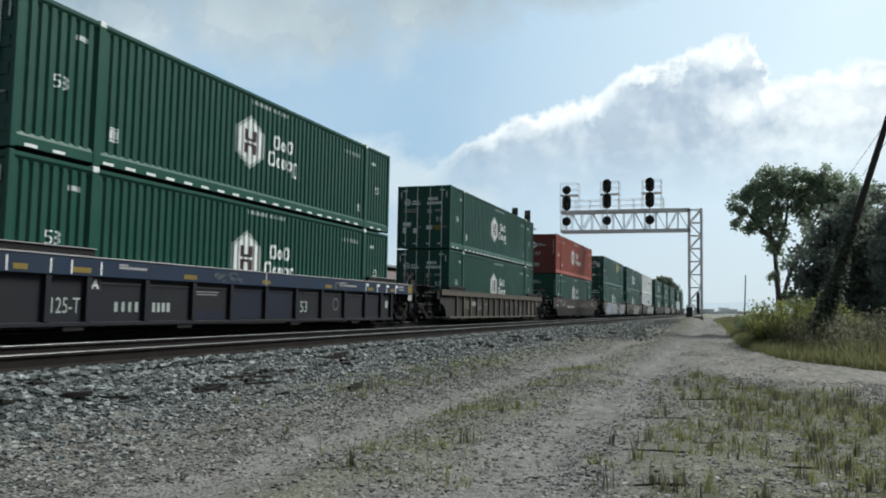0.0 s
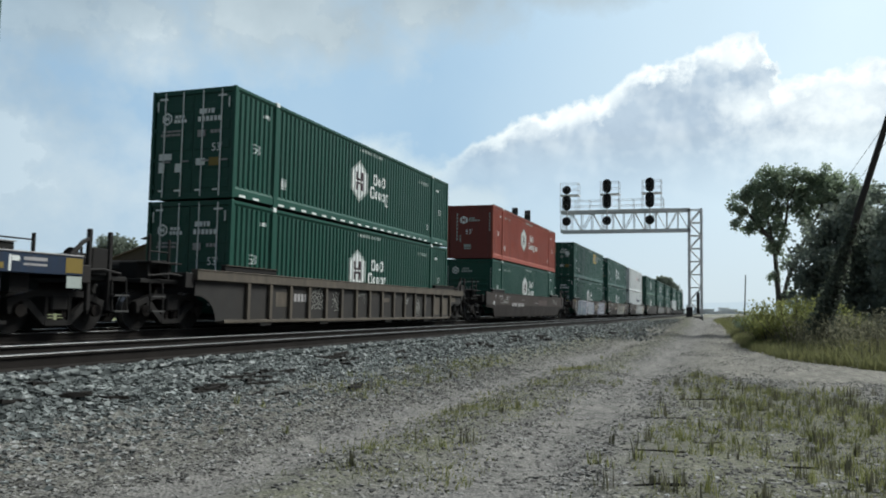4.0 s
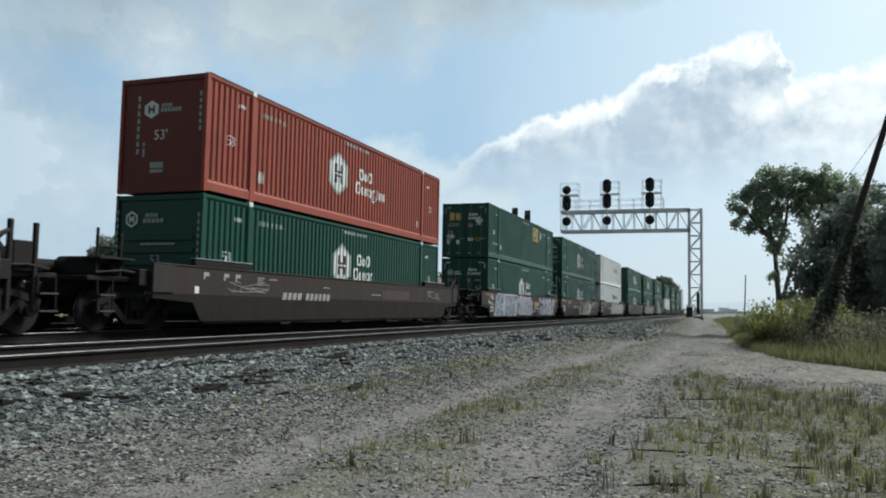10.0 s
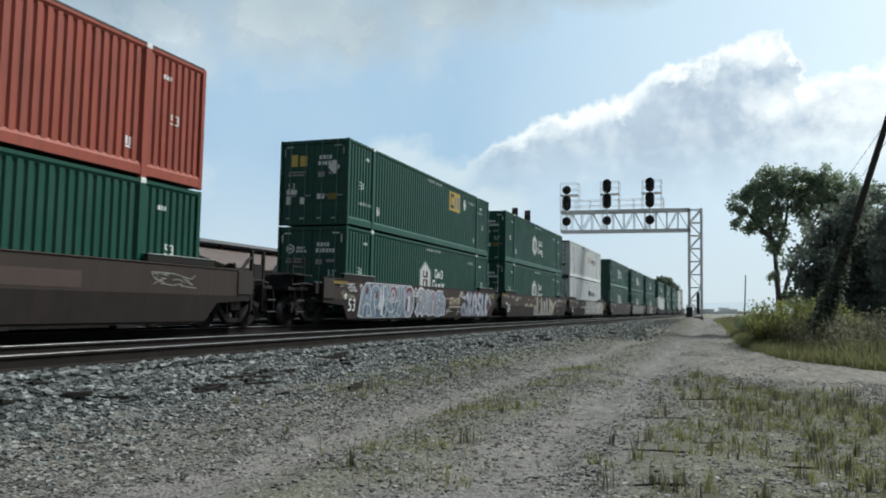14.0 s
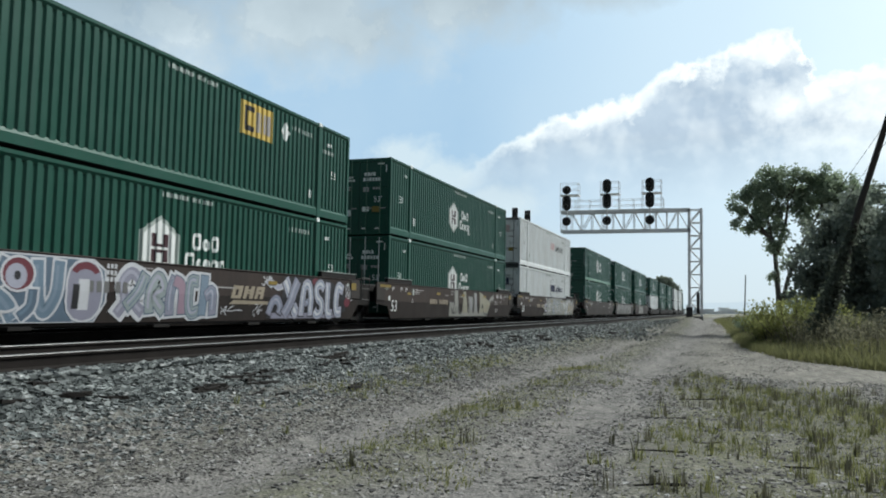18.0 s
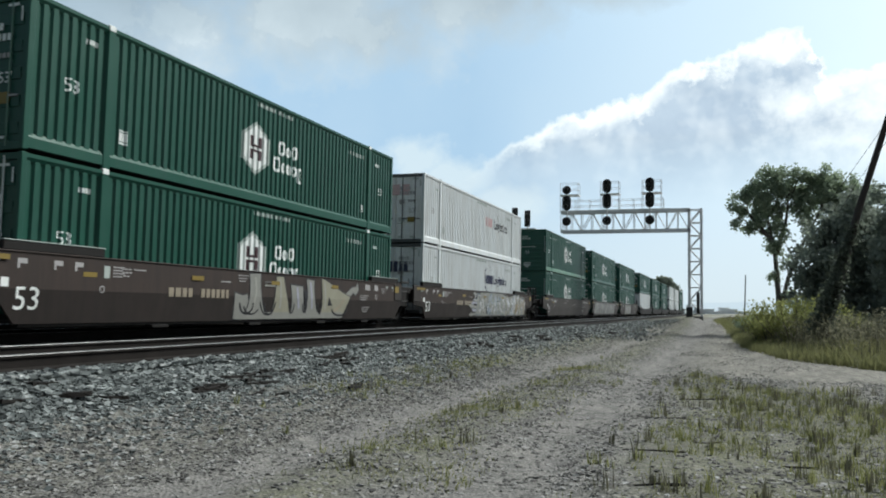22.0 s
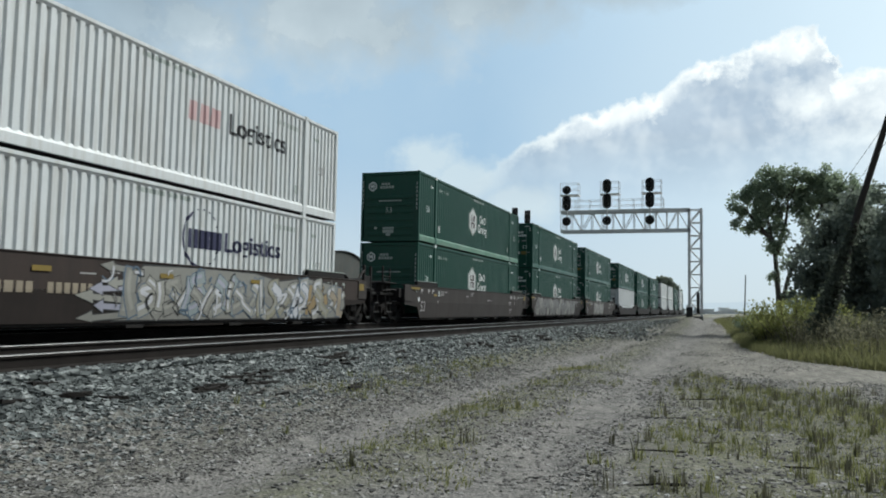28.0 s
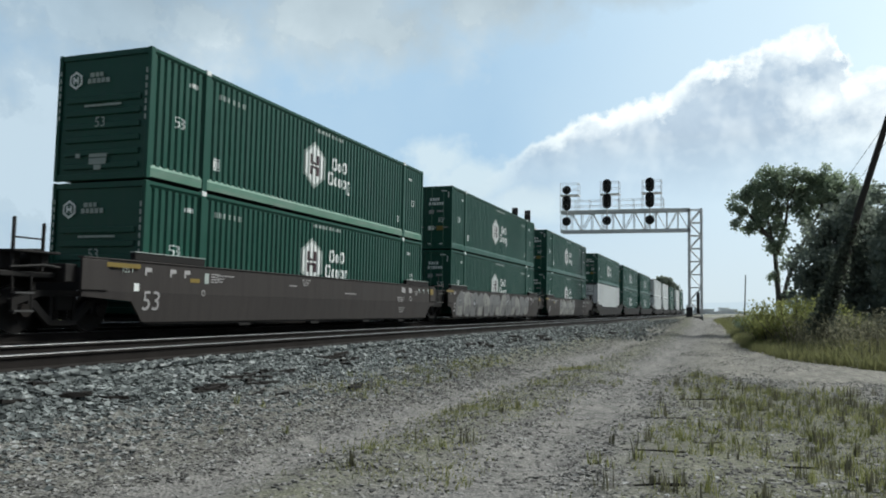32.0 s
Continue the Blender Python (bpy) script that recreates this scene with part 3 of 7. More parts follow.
def car_mark(name, pieces, material, parent, label="", lift=0.0):
    if name in SINGLE and len(pieces) > 1:
        for pc in pieces:
            car_mark(name, [pc], material, parent, label, lift)
        return None
    bm = sheet(pieces)
    if min(v.co.z for v in bm.verts) < 0.8 < max(v.co.z for v in bm.verts):
        bmesh.ops.bisect_plane(bm, geom=bm.verts[:] + bm.edges[:] + bm.faces[:], plane_co=(0, 0, 0.8), plane_no=(0, 0, 1))
    bmesh.ops.remove_doubles(bm, verts=bm.verts[:], dist=0.0003)
    for v in bm.verts:
        v.co.y = side_depth_smooth(v.co.x, v.co.z) - 0.006 - lift
    return part(name, bm, material, parent, label)


RUNG = surface("worn_step_steel", (0.085, 0.083, 0.082), (0.05, 0.049, 0.048), 0.6, metal=0.3)


def ladder(parent, x, z0=0.82, z1=1.95, w=0.5, y=CAR_Y + 0.06):
    """A bent grab iron with its steps."""
    part("grab_iron", bars(((x, y, z1), (x, y, z0), (x + w, y, z0), (x + w, y, z1 - 0.28)), r=0.022), RUNG, parent)
    for k in (1, 2):
        z = z0 + 0.36 * k
        part("rung", boxes((x + 0.02, x + w - 0.02, y - 0.02, y + 0.02, z, z + 0.03)), RUNG, parent)


def end_gear(parent, x, way, coupler=True, paint=DARK_CAR):
    """Platform, draft sill, coupler, brake gear and rails beyond the well; way is -1 at the near end."""
    def at(d):
        return x + way * d

    def block(name, d0, d1, y0, y1, z0, z1, mat=BLACK, bevel=0.015):
        a, b = sorted((at(d0), at(d1)))
        return part(name, boxes((a, b, y0, y1, z0, z1), bevel=bevel), mat, parent)
    block("end_platform", 0, 1.5, 0.1, BOX_W - 0.1, 1.02, 1.12)
    block("draft_sill", 0, 1.5, 0.9, 1.7, 0.68, 1.018)
    block("cross_brace", 0, 0.3, -0.12, BOX_W + 0.12, 0.95, 1.3, paint)
    block("coupler", 1.45, 1.78, CENTRE_Y - 0.12, CENTRE_Y + 0.12, 0.72, 0.98, BLACK, 0.03)
    bm = bmesh.new()
    tube(bm, [(at(1.4), CENTRE_Y + 0.25 * way, 0.85), (at(1.55), CENTRE_Y + 0.22 * way, 0.45), (at(1.75), CENTRE_Y + 0.1 * way, 0.35)], 0.03, 6)
    part("air_hose", bm, BLACK, parent)
    # brake gear on the platform
    part("air_reservoir", bars(((at(0.55), 0.25, 1.36), (at(0.55), 1.75, 1.36)), r=0.2, sides=14), BLACK, parent)
    part("brake_cylinder", bars(((at(0.25), 2.05, 1.32), (at(1.15), 2.05, 1.32)), r=0.17, sides=12), BLACK, parent)
    block("valve_box", 0.85, 1.3, 0.35, 0.9, 1.122, 1.5, BLACK, 0.03)
    part("brake_pipe", bars(((at(0.1), 0.0, 1.2), (at(0.7), -0.02, 1.24), (at(1.3), 0.1, 1.18)), r=0.03), paint, parent)
    # sill step under the platform
    for d in (0.95, 1.35):
        part("step_hanger", bars(((at(d), -0.02, 1.05), (at(d), -0.06, 0.4)), r=0.02), BLACK, parent)
    for z in (0.4, 0.72):
        block("step", 0.95, 1.35, -0.12, 0.0, z, z + 0.03, RUNG, 0.0)
    if way > 0:
        for d, z in ((0.38, 2.02), (0.92, 2.0)):
            block("guard_post", d - 0.045, d + 0.045, 0.0, 0.09, 0.42, z, paint)
        block("post_plate", 0.45, 0.86, 0.02, 0.07, 1.12, 1.66)
        part("corner_brace", bars(((at(-0.12), 0.02, 1.44), (at(0.2), 0.03, 1.74), (at(0.36), 0.04, 1.82)), r=0.045), paint, parent)
        for d, z in ((0.2, 2.1), (1.15, 2.05)):
            block("guard_post", d - 0.035, d + 0.035, BOX_W - 0.3, BOX_W - 0.22, 1.12, z, paint)
        part("end_rail", bars(((at(0.2), BOX_W - 0.26, 1.9), (at(1.15), BOX_W - 0.26, 1.9)), r=0.02), paint, parent)
        bm = bmesh.new()
        tube(bm, [(at(1.0), 1.15, 1.5), (at(1.05), 1.15, 1.5)], 0.22, 18)
        part("brake_wheel", bm, paint, parent)
        part("brake_stand", bars(((at(0.98), 1.15, 1.12), (at(0.98), 1.15, 1.55)), r=0.045), paint, parent)
    else:
        for d, z in ((0.58, 2.02), (1.22, 2.08)):
            block("guard_post", d - 0.03, d + 0.03, 0.12, 0.18, 1.12, z, paint)
        part("end_rail", bars(((at(0.58), 0.15, 1.72), (at(1.22), 0.15, 1.72)), r=0.018), paint, parent)
        block("guard_post", 0.9, 0.96, BOX_W - 0.3, BOX_W - 0.24, 1.12, 1.85, paint)
        block("walk_board", 0.3, 1.3, 0.0, 0.4, 1.46, 1.5, paint, 0.006)


def smooth_car(label, group, paint, low_paint, x0=-1.85, x1=18.0, near="coupled", far="coupled", top=SILL_TOP, plain=False, stencil=True, faded=False):
    """A well car with plate sides bent at mid height and cut away over the trucks."""
    root = thing("well_car", label, "rail car", group)
    for s in (0, 1):
        def yy(v):
            return v if s == 0 else BOX_W - v
        bm = bmesh.new()
        up = [(x0, 0.8), (x1, 0.8), (x1, top), (x0, top)]
        prism(bm, up, yy(CAR_Y), yy(CAR_Y + 0.05))
        part("side_plate", bm, paint, root)
        bm = bmesh.new()
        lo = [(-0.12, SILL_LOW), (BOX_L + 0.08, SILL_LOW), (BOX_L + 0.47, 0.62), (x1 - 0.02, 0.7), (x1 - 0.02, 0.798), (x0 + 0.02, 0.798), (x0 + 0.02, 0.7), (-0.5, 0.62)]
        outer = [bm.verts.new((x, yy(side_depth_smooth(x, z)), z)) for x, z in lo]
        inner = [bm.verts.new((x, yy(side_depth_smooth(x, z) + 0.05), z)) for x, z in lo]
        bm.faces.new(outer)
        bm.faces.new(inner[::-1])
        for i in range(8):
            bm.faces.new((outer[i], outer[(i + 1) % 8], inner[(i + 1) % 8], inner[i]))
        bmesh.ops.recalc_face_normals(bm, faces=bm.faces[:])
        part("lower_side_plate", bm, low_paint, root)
        a, b = sorted((yy(CAR_Y - 0.02), yy(CAR_Y + 0.13)))
        part("top_chord", boxes((x0 + 0.01, x1 - 0.01, a, b, top - 0.002, top + 0.03), bevel=0.008), paint, root)
        for xa, xb in ((-0.4, 1.92), (BOX_L - 1.92, BOX_L + 0.4)):
            a, b = sorted((yy(CAR_Y + 0.06), yy(-0.03)))
            part("container_guide", boxes((xa, xb, a, b, top + 0.03, top + 0.2), bevel=0.02), BLACK, root)
            part("guide_lip", boxes((xa, xb, a - 0.01, b + 0.01, top + 0.202, top + 0.22)), MARK_DIM if not plain else DARK_CAR, root)
    part("well_floor", boxes((0.0, BOX_L, CAR_Y + 0.12, BOX_W - CAR_Y - 0.12, SILL_LOW, SILL_LOW + 0.06), (0.2, 0.7, -0.02, BOX_W + 0.02, 0.25, FLOOR_Z), (BOX_L - 0.7, BOX_L - 0.2, -0.02, BOX_W + 0.02, 0.25, FLOOR_Z), (7.8, 8.3, -0.02, BOX_W + 0.02, 0.25, FLOOR_Z)), BLACK, root)
    part("lower_flange", boxes((0.0, BOX_L, CAR_Y + 0.08, CAR_Y + 0.22, SILL_LOW - 0.05, SILL_LOW - 0.002)), BLACK, root)
    for x in (-0.9, BOX_L + 0.5):
        part("bulkhead", boxes((x, x + 0.4, 0.02, BOX_W - 0.02, 0.78, 1.3)), BLACK, root)
    if near == "coupled":
        end_gear(root, x0, -1)
        truck(root, -1.8)
    else:
        part("articulation", boxes((x0 - 1.6, x0 + 1.0, 0.7, BOX_W - 0.7, 0.75, 1.1), bevel=0.03), BLACK, root)
        if near == "shared":
            truck(root, x0 - 0.75)
            ladder(root, x0 - 1.08, 0.82, 1.95, 0.62)
            part("joint_cover", boxes((x0 - 1.5, x0 + 0.9, 0.15, BOX_W - 0.15, 1.1, 1.38), bevel=0.04), BLACK, root)
            part("joint_skirt", boxes((x0 - 1.3, x0 - 0.05, 0.0, 0.12, 0.62, 1.36), bevel=0.02), BLACK, root)
            part("walk_board", boxes((x0 - 1.2, x0 - 0.1, -0.05, 0.3, 1.5, 1.54)), DARK_CAR, root)
    if far == "coupled":
        end_gear(root, x1, 1)
        truck(root, BOX_L + 1.8)
    part("end_panel", boxes((x0 - 0.03, x0 + 0.66, CAR_Y - 0.03, CAR_Y - 0.002, 0.82, 1.42), bevel=0.01), DUSTY, root, "grey-brown riveted end panel")
    part("end_panel", boxes((x1 - 0.6, x1 + 0.02, CAR_Y - 0.03, CAR_Y - 0.002, 0.84, 1.42), bevel=0.01), DUSTY, root)
    if not plain:
        if stencil:
            car_mark("length_mark", [moved("53", 0.4, -0.2, 0.44)], MARK_GREY if faded else MARK, root, "stencilled 53")
            car_mark("class_mark", [moved("125 T", 0.1, -0.85, 1.2)], MARK_DIM, root, "stencilled 125 T", 0.028)
            car_mark("yellow_plate", [rect(-1.26, -0.33, 1.29, 1.38)], AMBER, root, "yellow reflector", 0.03)
            car_mark("yellow_plate", [rect(1.32, 1.66, 1.07, 1.16)], AMBER, root, "yellow reflector", 0.0)
            car_mark("notice", [rect(1.84, 1.99, 1.06, 1.3)], MARK_DIM, root, "white label sheet")
            car_mark("emblem", [hollow(1.74, 1.88, 0.77, 0.91, 0.025, 0.065)], MARK_GREY, root)
        car_mark("data_line", [r for k in range(4) for r in blocks(2.08, 1.27 - 0.06 * k, [0.05] * (5 - k % 2), 0.03, 0.5)] + [rect(2.6, 3.0, 1.25, 1.275)], MARK_GREY, root)
        car_mark("notice", [rect(-0.46, -0.31, 0.83, 0.99)], MARK, root, "white tag")
        car_mark("small_mark", [r for q in (-0.15, 0.63, 1.11) for r in (rect(q, q + 0.05, 1.16, 1.33), rect(q + 0.05, q + 0.2, 1.24, 1.33))] + [ rect(5.6, 6.0, 1.12, 1.15), rect(9.0, 9.8, 0.98, 1.01)], MARK_GREY, root)
    if stencil and not plain:
        for x, z, n in ((13.2, 0.94, 7), (13.4, 0.55, 6), (14.9, 1.2, 4), (2.3, 1.25, 4), (6.3, 1.3, 5)):
            car_mark("data_line", [r for k in range(3) for r in blocks(x + 0.03 * k, z - 0.07 * k, [0.07] * (n - k), 0.03, 0.9)], MARK_GREY, root)
        car_mark("emblem", [hollow(14.4, 14.58, 0.84, 1.02, 0.03, 0.085)], MARK_GREY, root)
        for k, (x, w) in enumerate(((13.6, 0.34), (14.33, 0.24))):
            car_mark("placard", [[(x, 1.16), (x + w, 1.12), (x + w + 0.06, 1.2), (x + w, 1.32), (x, 1.34)]], MARK_GREY, root, "white mottled placard", 0.0004 * k)
        car_mark("small_mark", [rect(15.4 + 0.5 * k, 15.43 + 0.5 * k, 1.16, 1.32) for k in range(3)] + [rect(15.3 + 0.5 * k, 15.395 + 0.5 * k, 1.25, 1.32) for k in range(3)], MARK_DIM, root)
    for x in (3.3, 6.9, 10.4, 13.4):
        part("sill_block", boxes((x, x + 0.5, CAR_Y + 0.02, CAR_Y + 0.2, 0.08, SILL_LOW - 0.052)), BLACK, root)
    return root


def ribbed_car(label, group, chord_paint, web_paint, ribs, x0, x1, chord_low, arch):
    """A well car with a boxed top chord and upright side posts over a recessed web."""
    root = thing("well_car", label, "rail car", group)
    top = 1.43 if not arch else 1.36
    for s in (0, 1):
        def yy(v):
            return v if s == 0 else BOX_W - v

        def slab(xa, xb, ya, yb, za, zb):
            a, b = sorted((yy(ya), yy(yb)))
            return boxes((xa, xb, a, b, za, zb), bevel=0.008)
        part("top_chord", slab(x0, x1, CAR_Y, -0.03, chord_low, top), chord_paint, root)
        part("chord_cap", slab(x0 + 0.01, x1 - 0.01, CAR_Y - 0.015, -0.02, top + 0.001, top + 0.03), MARK_GREY if not arch else TAN, root)
        bm = bmesh.new()
        if arch:
            def arc(cx, r, flip):
                ps = [(cx + (r * math.cos(a)), 0.18 + r * 0.85 * math.sin(a)) for a in (math.pi * k / 16 for k in range(8 if flip else 0, 9 if not flip else 17))]
                return ps
            near_arc = [(x0 + 0.75 * math.sin(a) + 0.1, 0.18 + 0.6 * math.cos(a)) for a in (math.pi / 2 * k / 7 for k in range(8))]
            far_arc = [(x1 - 0.75 * math.sin(a) - 0.9, 0.18 + 0.6 * math.cos(a)) for a in (math.pi / 2 * k / 7 for k in range(8))][::-1]
            out = [(x0 + 0.05, chord_low - 0.001), (x0 + 0.05, 0.78)] + near_arc + far_arc + [(x1 - 0.05, 0.78), (x1 - 0.05, chord_low - 0.001)]
        else:
            out = [(x0 + 0.9, chord_low - 0.001), (x0 + 0.9, SILL_LOW), (x1 - 1.7, SILL_LOW), (x1 - 1.7, chord_low - 0.001)]
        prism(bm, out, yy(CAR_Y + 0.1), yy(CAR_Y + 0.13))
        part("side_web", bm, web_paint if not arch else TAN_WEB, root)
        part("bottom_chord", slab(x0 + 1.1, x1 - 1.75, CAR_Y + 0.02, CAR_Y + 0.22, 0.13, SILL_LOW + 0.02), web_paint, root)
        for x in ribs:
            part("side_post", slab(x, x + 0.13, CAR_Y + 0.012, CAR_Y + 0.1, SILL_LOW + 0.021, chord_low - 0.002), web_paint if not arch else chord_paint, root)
        for xa, xb in ((-0.4, 1.92), (BOX_L - 1.92, BOX_L + 0.4)):
            a, b = sorted((yy(CAR_Y + 0.05), yy(-0.04)))
            part("container_guide", boxes((xa, xb, a, b, top + 0.031, top + 0.17), bevel=0.02), BLACK, root)
            part("guide_lip", boxes((xa, xb, a - 0.03, b + 0.01, top + 0.172, top + 0.19)), MARK_GREY if not arch else TAN, root)
    part("well_floor", boxes((x0 + 1.5, x1 - 1.5, CAR_Y + 0.14, BOX_W - CAR_Y - 0.14, SILL_LOW, SILL_LOW + 0.06), (0.2, 0.7, -0.02, BOX_W + 0.02, 0.25, FLOOR_Z), (BOX_L - 0.7, BOX_L - 0.2, -0.02, BOX_W + 0.02, 0.25, FLOOR_Z), (7.8, 8.3, -0.02, BOX_W + 0.02, 0.25, FLOOR_Z)), BLACK, root)
    for x in (-0.9, BOX_L + 0.5):
        part("bulkhead", boxes((x, x + 0.4, 0.02, BOX_W - 0.02, 0.75, 1.28)), BLACK, root)
    end_gear(root, x0, -1)
    end_gear(root, x1, 1)
    truck(root, -1.8)
    truck(root, BOX_L + 1.8)
    for x in (1.2, 4.4, 9.2, 13.0):
        part("sill_block", boxes((x, x + 0.5, CAR_Y + 0.04, CAR_Y + 0.2, 0.05, 0.128)), BLACK, root)
    return root

# ---- ground ----
def verge_edge(x):
    """Where the tall grass begins, seen along the lane."""
    return float(np.interp(x, (-60, 10, 17, 23, 27, 36, 57, 90, 160, 400, 2400), (-60, -16, -8, -3.9, -1.9, -0.75, -0.2, 1.2, 2.6, 3, 3)))


RUTS = (3.98, 1.75)              # wheel tracks of the lane
WEED_STRIP = 3.05                # weeds between them


def land(x, y):
    """Height of the ground: lane, ballast bed, far side."""
    bed = float(np.interp(y, (4.4, 5.3, 6.1, 6.72, 6.95, 20.2, 22, 30, 60), (0.0, 0.05, 0.2, 0.53, RT - 0.255, RT - 0.255, 0.35, 0.25, 0.2)))
    rough = 0.035 * noise.noise((x * 0.7, y * 0.7, 0)) + 0.05 * noise.noise((x * 0.13, y * 0.2, 3))
    rough += 0.012 * noise.noise((x * 3.1, y * 3.1, 7)) if x < 40 else 0
    if y < 5.5:
        wander = 0.15 * noise.noise((x * 0.15, 0, 11))
        for rut in RUTS:
            rough -= 0.06 * math.exp(-((y - rut - wander) / 0.42) ** 2)
        rough += 0.03 * math.exp(-((y - WEED_STRIP - wander) / 0.4) ** 2)
    k = 1.0 if y < 6.2 else 0.25
    berm = 0.42 * min(1.0, max(0.0, (x - 24) / 45)) ** 1.5 * math.exp(-((y - 4.9) / 2.6) ** 2) if 24 < x < 500 else 0
    if x > 34:
        rise = min(1.0, (x - 34) / 42)
        berm = max(berm, 0.56 * rise * rise * (3 - 2 * rise) * float(np.interp(y, (-40, -8, 6, 7), (0, 1, 1, 0))))
    if 45 < x < 95:
        berm = max(berm, 1.02 * math.exp(-((x - 69) / 8) ** 2 - ((y - 2.7) / 1.9) ** 2))
    bed = max(bed, berm)
    bank = 0.25 * max(0.0, min(1.0, (verge_edge(x) - y) / 3.0)) if x > 0 else 0
    return bed + rough * k + bank


def grid_axis(fine, step, reach, grow=1.28):
    out = list(np.arange(fine[0], fine[1] + 1e-6, step))
    s, v = step, fine[1]
    while v < reach:
        s *= grow
        v += s
        out.append(v)
    s, v = step, fine[0]
    while v > -reach:
        s *= grow
        v -= s
        out.insert(0, v)
    return out


def ground_material():
    m, n, l, b = node_set("gravel_lane_and_ballast")
    co = n.new("ShaderNodeTexCoord").outputs["Object"]
    sx = n.new("ShaderNodeSeparateXYZ")
    l.new(co, sx.inputs[0])
    px, py = sx.outputs[0], sx.outputs[1]
    wob = noise_tex(n, l, co, 0.5, 6, 0.65)
    mid = noise_tex(n, l, co, 2.2, 6, 0.7)
    fine = noise_tex(n, l, co, 26, 4, 0.7)
    blot = noise_tex(n, l, co, 0.9, 7, 0.7, (0.5, 1.3, 1))
    vor = n.new("ShaderNodeTexVoronoi")
    vor.inputs["Scale"].default_value = 30
    l.new(co, vor.inputs["Vector"])
    vor2 = n.new("ShaderNodeTexVoronoi")
    vor2.inputs["Scale"].default_value = 11
    l.new(co, vor2.inputs["Vector"])
    yy = mth(n, l, "ADD", py, mth(n, l, "MULTIPLY_ADD", wob, 1.5, -0.75))

    def band(centre, half, soft):
        """1 within half of centre across the lane, fading over soft."""
        d = mth(n, l, "ABSOLUTE", mth(n, l, "SUBTRACT", yy, centre))
        return mth(n, l, "MULTIPLY_ADD", d, -1 / soft, (half + soft) / soft, True)
    peb = ramp(n, l, vor.outputs["Color"], (0.0, (0.036, 0.036, 0.034)), (0.5, (0.105, 0.105, 0.1)), (1.0, (0.24, 0.24, 0.23)))
    dirt = ramp(n, l, fine, (0.28, (0.064, 0.062, 0.057)), (0.52, (0.115, 0.112, 0.104)), (0.75, (0.19, 0.186, 0.174)))
    lane = blend(n, l, mth(n, l, "MULTIPLY_ADD", mid, 2.2, -0.6, True), dirt, peb)
    lane = blend(n, l, mth(n, l, "MULTIPLY_ADD", blot, 2.4, -1.3, True), lane, (0.12, 0.118, 0.098))
    # wheel tracks: ground fine and pale
    track = mth(n, l, "MAXIMUM", band(RUTS[0], 0.2, 0.7), band(RUTS[1], 0.25, 0.8))
    powder = ramp(n, l, mth(n, l, "MULTIPLY_ADD", fine, 0.7, mth(n, l, "MULTIPLY", mid, 0.3)), (0.32, (0.09, 0.087, 0.086)), (0.5, (0.165, 0.16, 0.157)), (0.68, (0.25, 0.243, 0.236)))
    lane = blend(n, l, mth(n, l, "MULTIPLY", track, mth(n, l, "MULTIPLY_ADD", mid, -2.4, 1.85, True)), lane, powder)
    # the branch that swings off to the right is paler and sandy
    side = mth(n, l, "MULTIPLY", mth(n, l, "MULTIPLY_ADD", mth(n, l, "MULTIPLY_ADD", py, -1.28, px), 0.5, -9.2, True), mth(n, l, "MULTIPLY_ADD", py, -0.6, 1.0, True))
    lane = blend(n, l, mth(n, l, "MULTIPLY", side, 0.5), lane, (0.225, 0.215, 0.195))
    cobble = ramp(n, l, vor2.outputs["Color"], (0.15, (0.55, 0.55, 0.54)), (0.5, (0.95, 0.95, 0.94)), (0.85, (1.3, 1.29, 1.25)))
    lane = blend(n, l, mth(n, l, "MULTIPLY_ADD", track, -0.25, 0.8), lane, cobble, "MULTIPLY")
    scuff = ramp(n, l, noise_tex(n, l, co, 1.5, 8, 0.75, (0.45, 1.6, 1)), (0.36, (0.8, 0.79, 0.78)), (0.5, (1.2, 1.19, 1.16)), (0.64, (1.56, 1.54, 1.48)))
    lane = blend(n, l, 0.8, lane, scuff, "MULTIPLY")
    # brown silt below the ballast, then the bed, darkened for shade between stones
    silt = ramp(n, l, vor.outputs["Color"], (0.0, (0.044, 0.042, 0.036)), (0.5, (0.112, 0.108, 0.094)), (1.0, (0.23, 0.226, 0.205)))
    lane = blend(n, l, band(5.4, 0.6, 0.5), lane, silt)
    stone = ramp(n, l, vor2.outputs["Color"], (0.0, (0.012, 0.012, 0.012)), (0.5, (0.035, 0.037, 0.037)), (1.0, (0.1, 0.104, 0.103)))
    bed = mth(n, l, "MULTIPLY_ADD", yy, 1.3, -7.75, True)
    col = blend(n, l, bed, lane, stone)
    # greening: the strip between the tracks, the corner before the camera, the foot of the ballast farther on
    strip = band(WEED_STRIP, 0.2, 0.5)
    patch = mth(n, l, "MULTIPLY", mth(n, l, "MULTIPLY_ADD", yy, -0.9, 1.1, True), mth(n, l, "MULTIPLY_ADD", mth(n, l, "MULTIPLY_ADD", py, -1.28, px), -0.6, 11.3, True))
    foot = mth(n, l, "MULTIPLY", band(5.6, 0.3, 0.6), mth(n, l, "MULTIPLY_ADD", px, 0.12, -1.3, True))
    gfac = mth(n, l, "MULTIPLY", mth(n, l, "MAXIMUM", mth(n, l, "MULTIPLY", mth(n, l, "MAXIMUM", strip, foot), 0.75), patch), mth(n, l, "MULTIPLY_ADD", mid, 3.0, -0.9, True))
    green = ramp(n, l, fine, (0.3, (0.095, 0.1, 0.056)), (0.7, (0.19, 0.19, 0.115)))
    col = blend(n, l, mth(n, l, "MULTIPLY", gfac, 0.7), col, green)
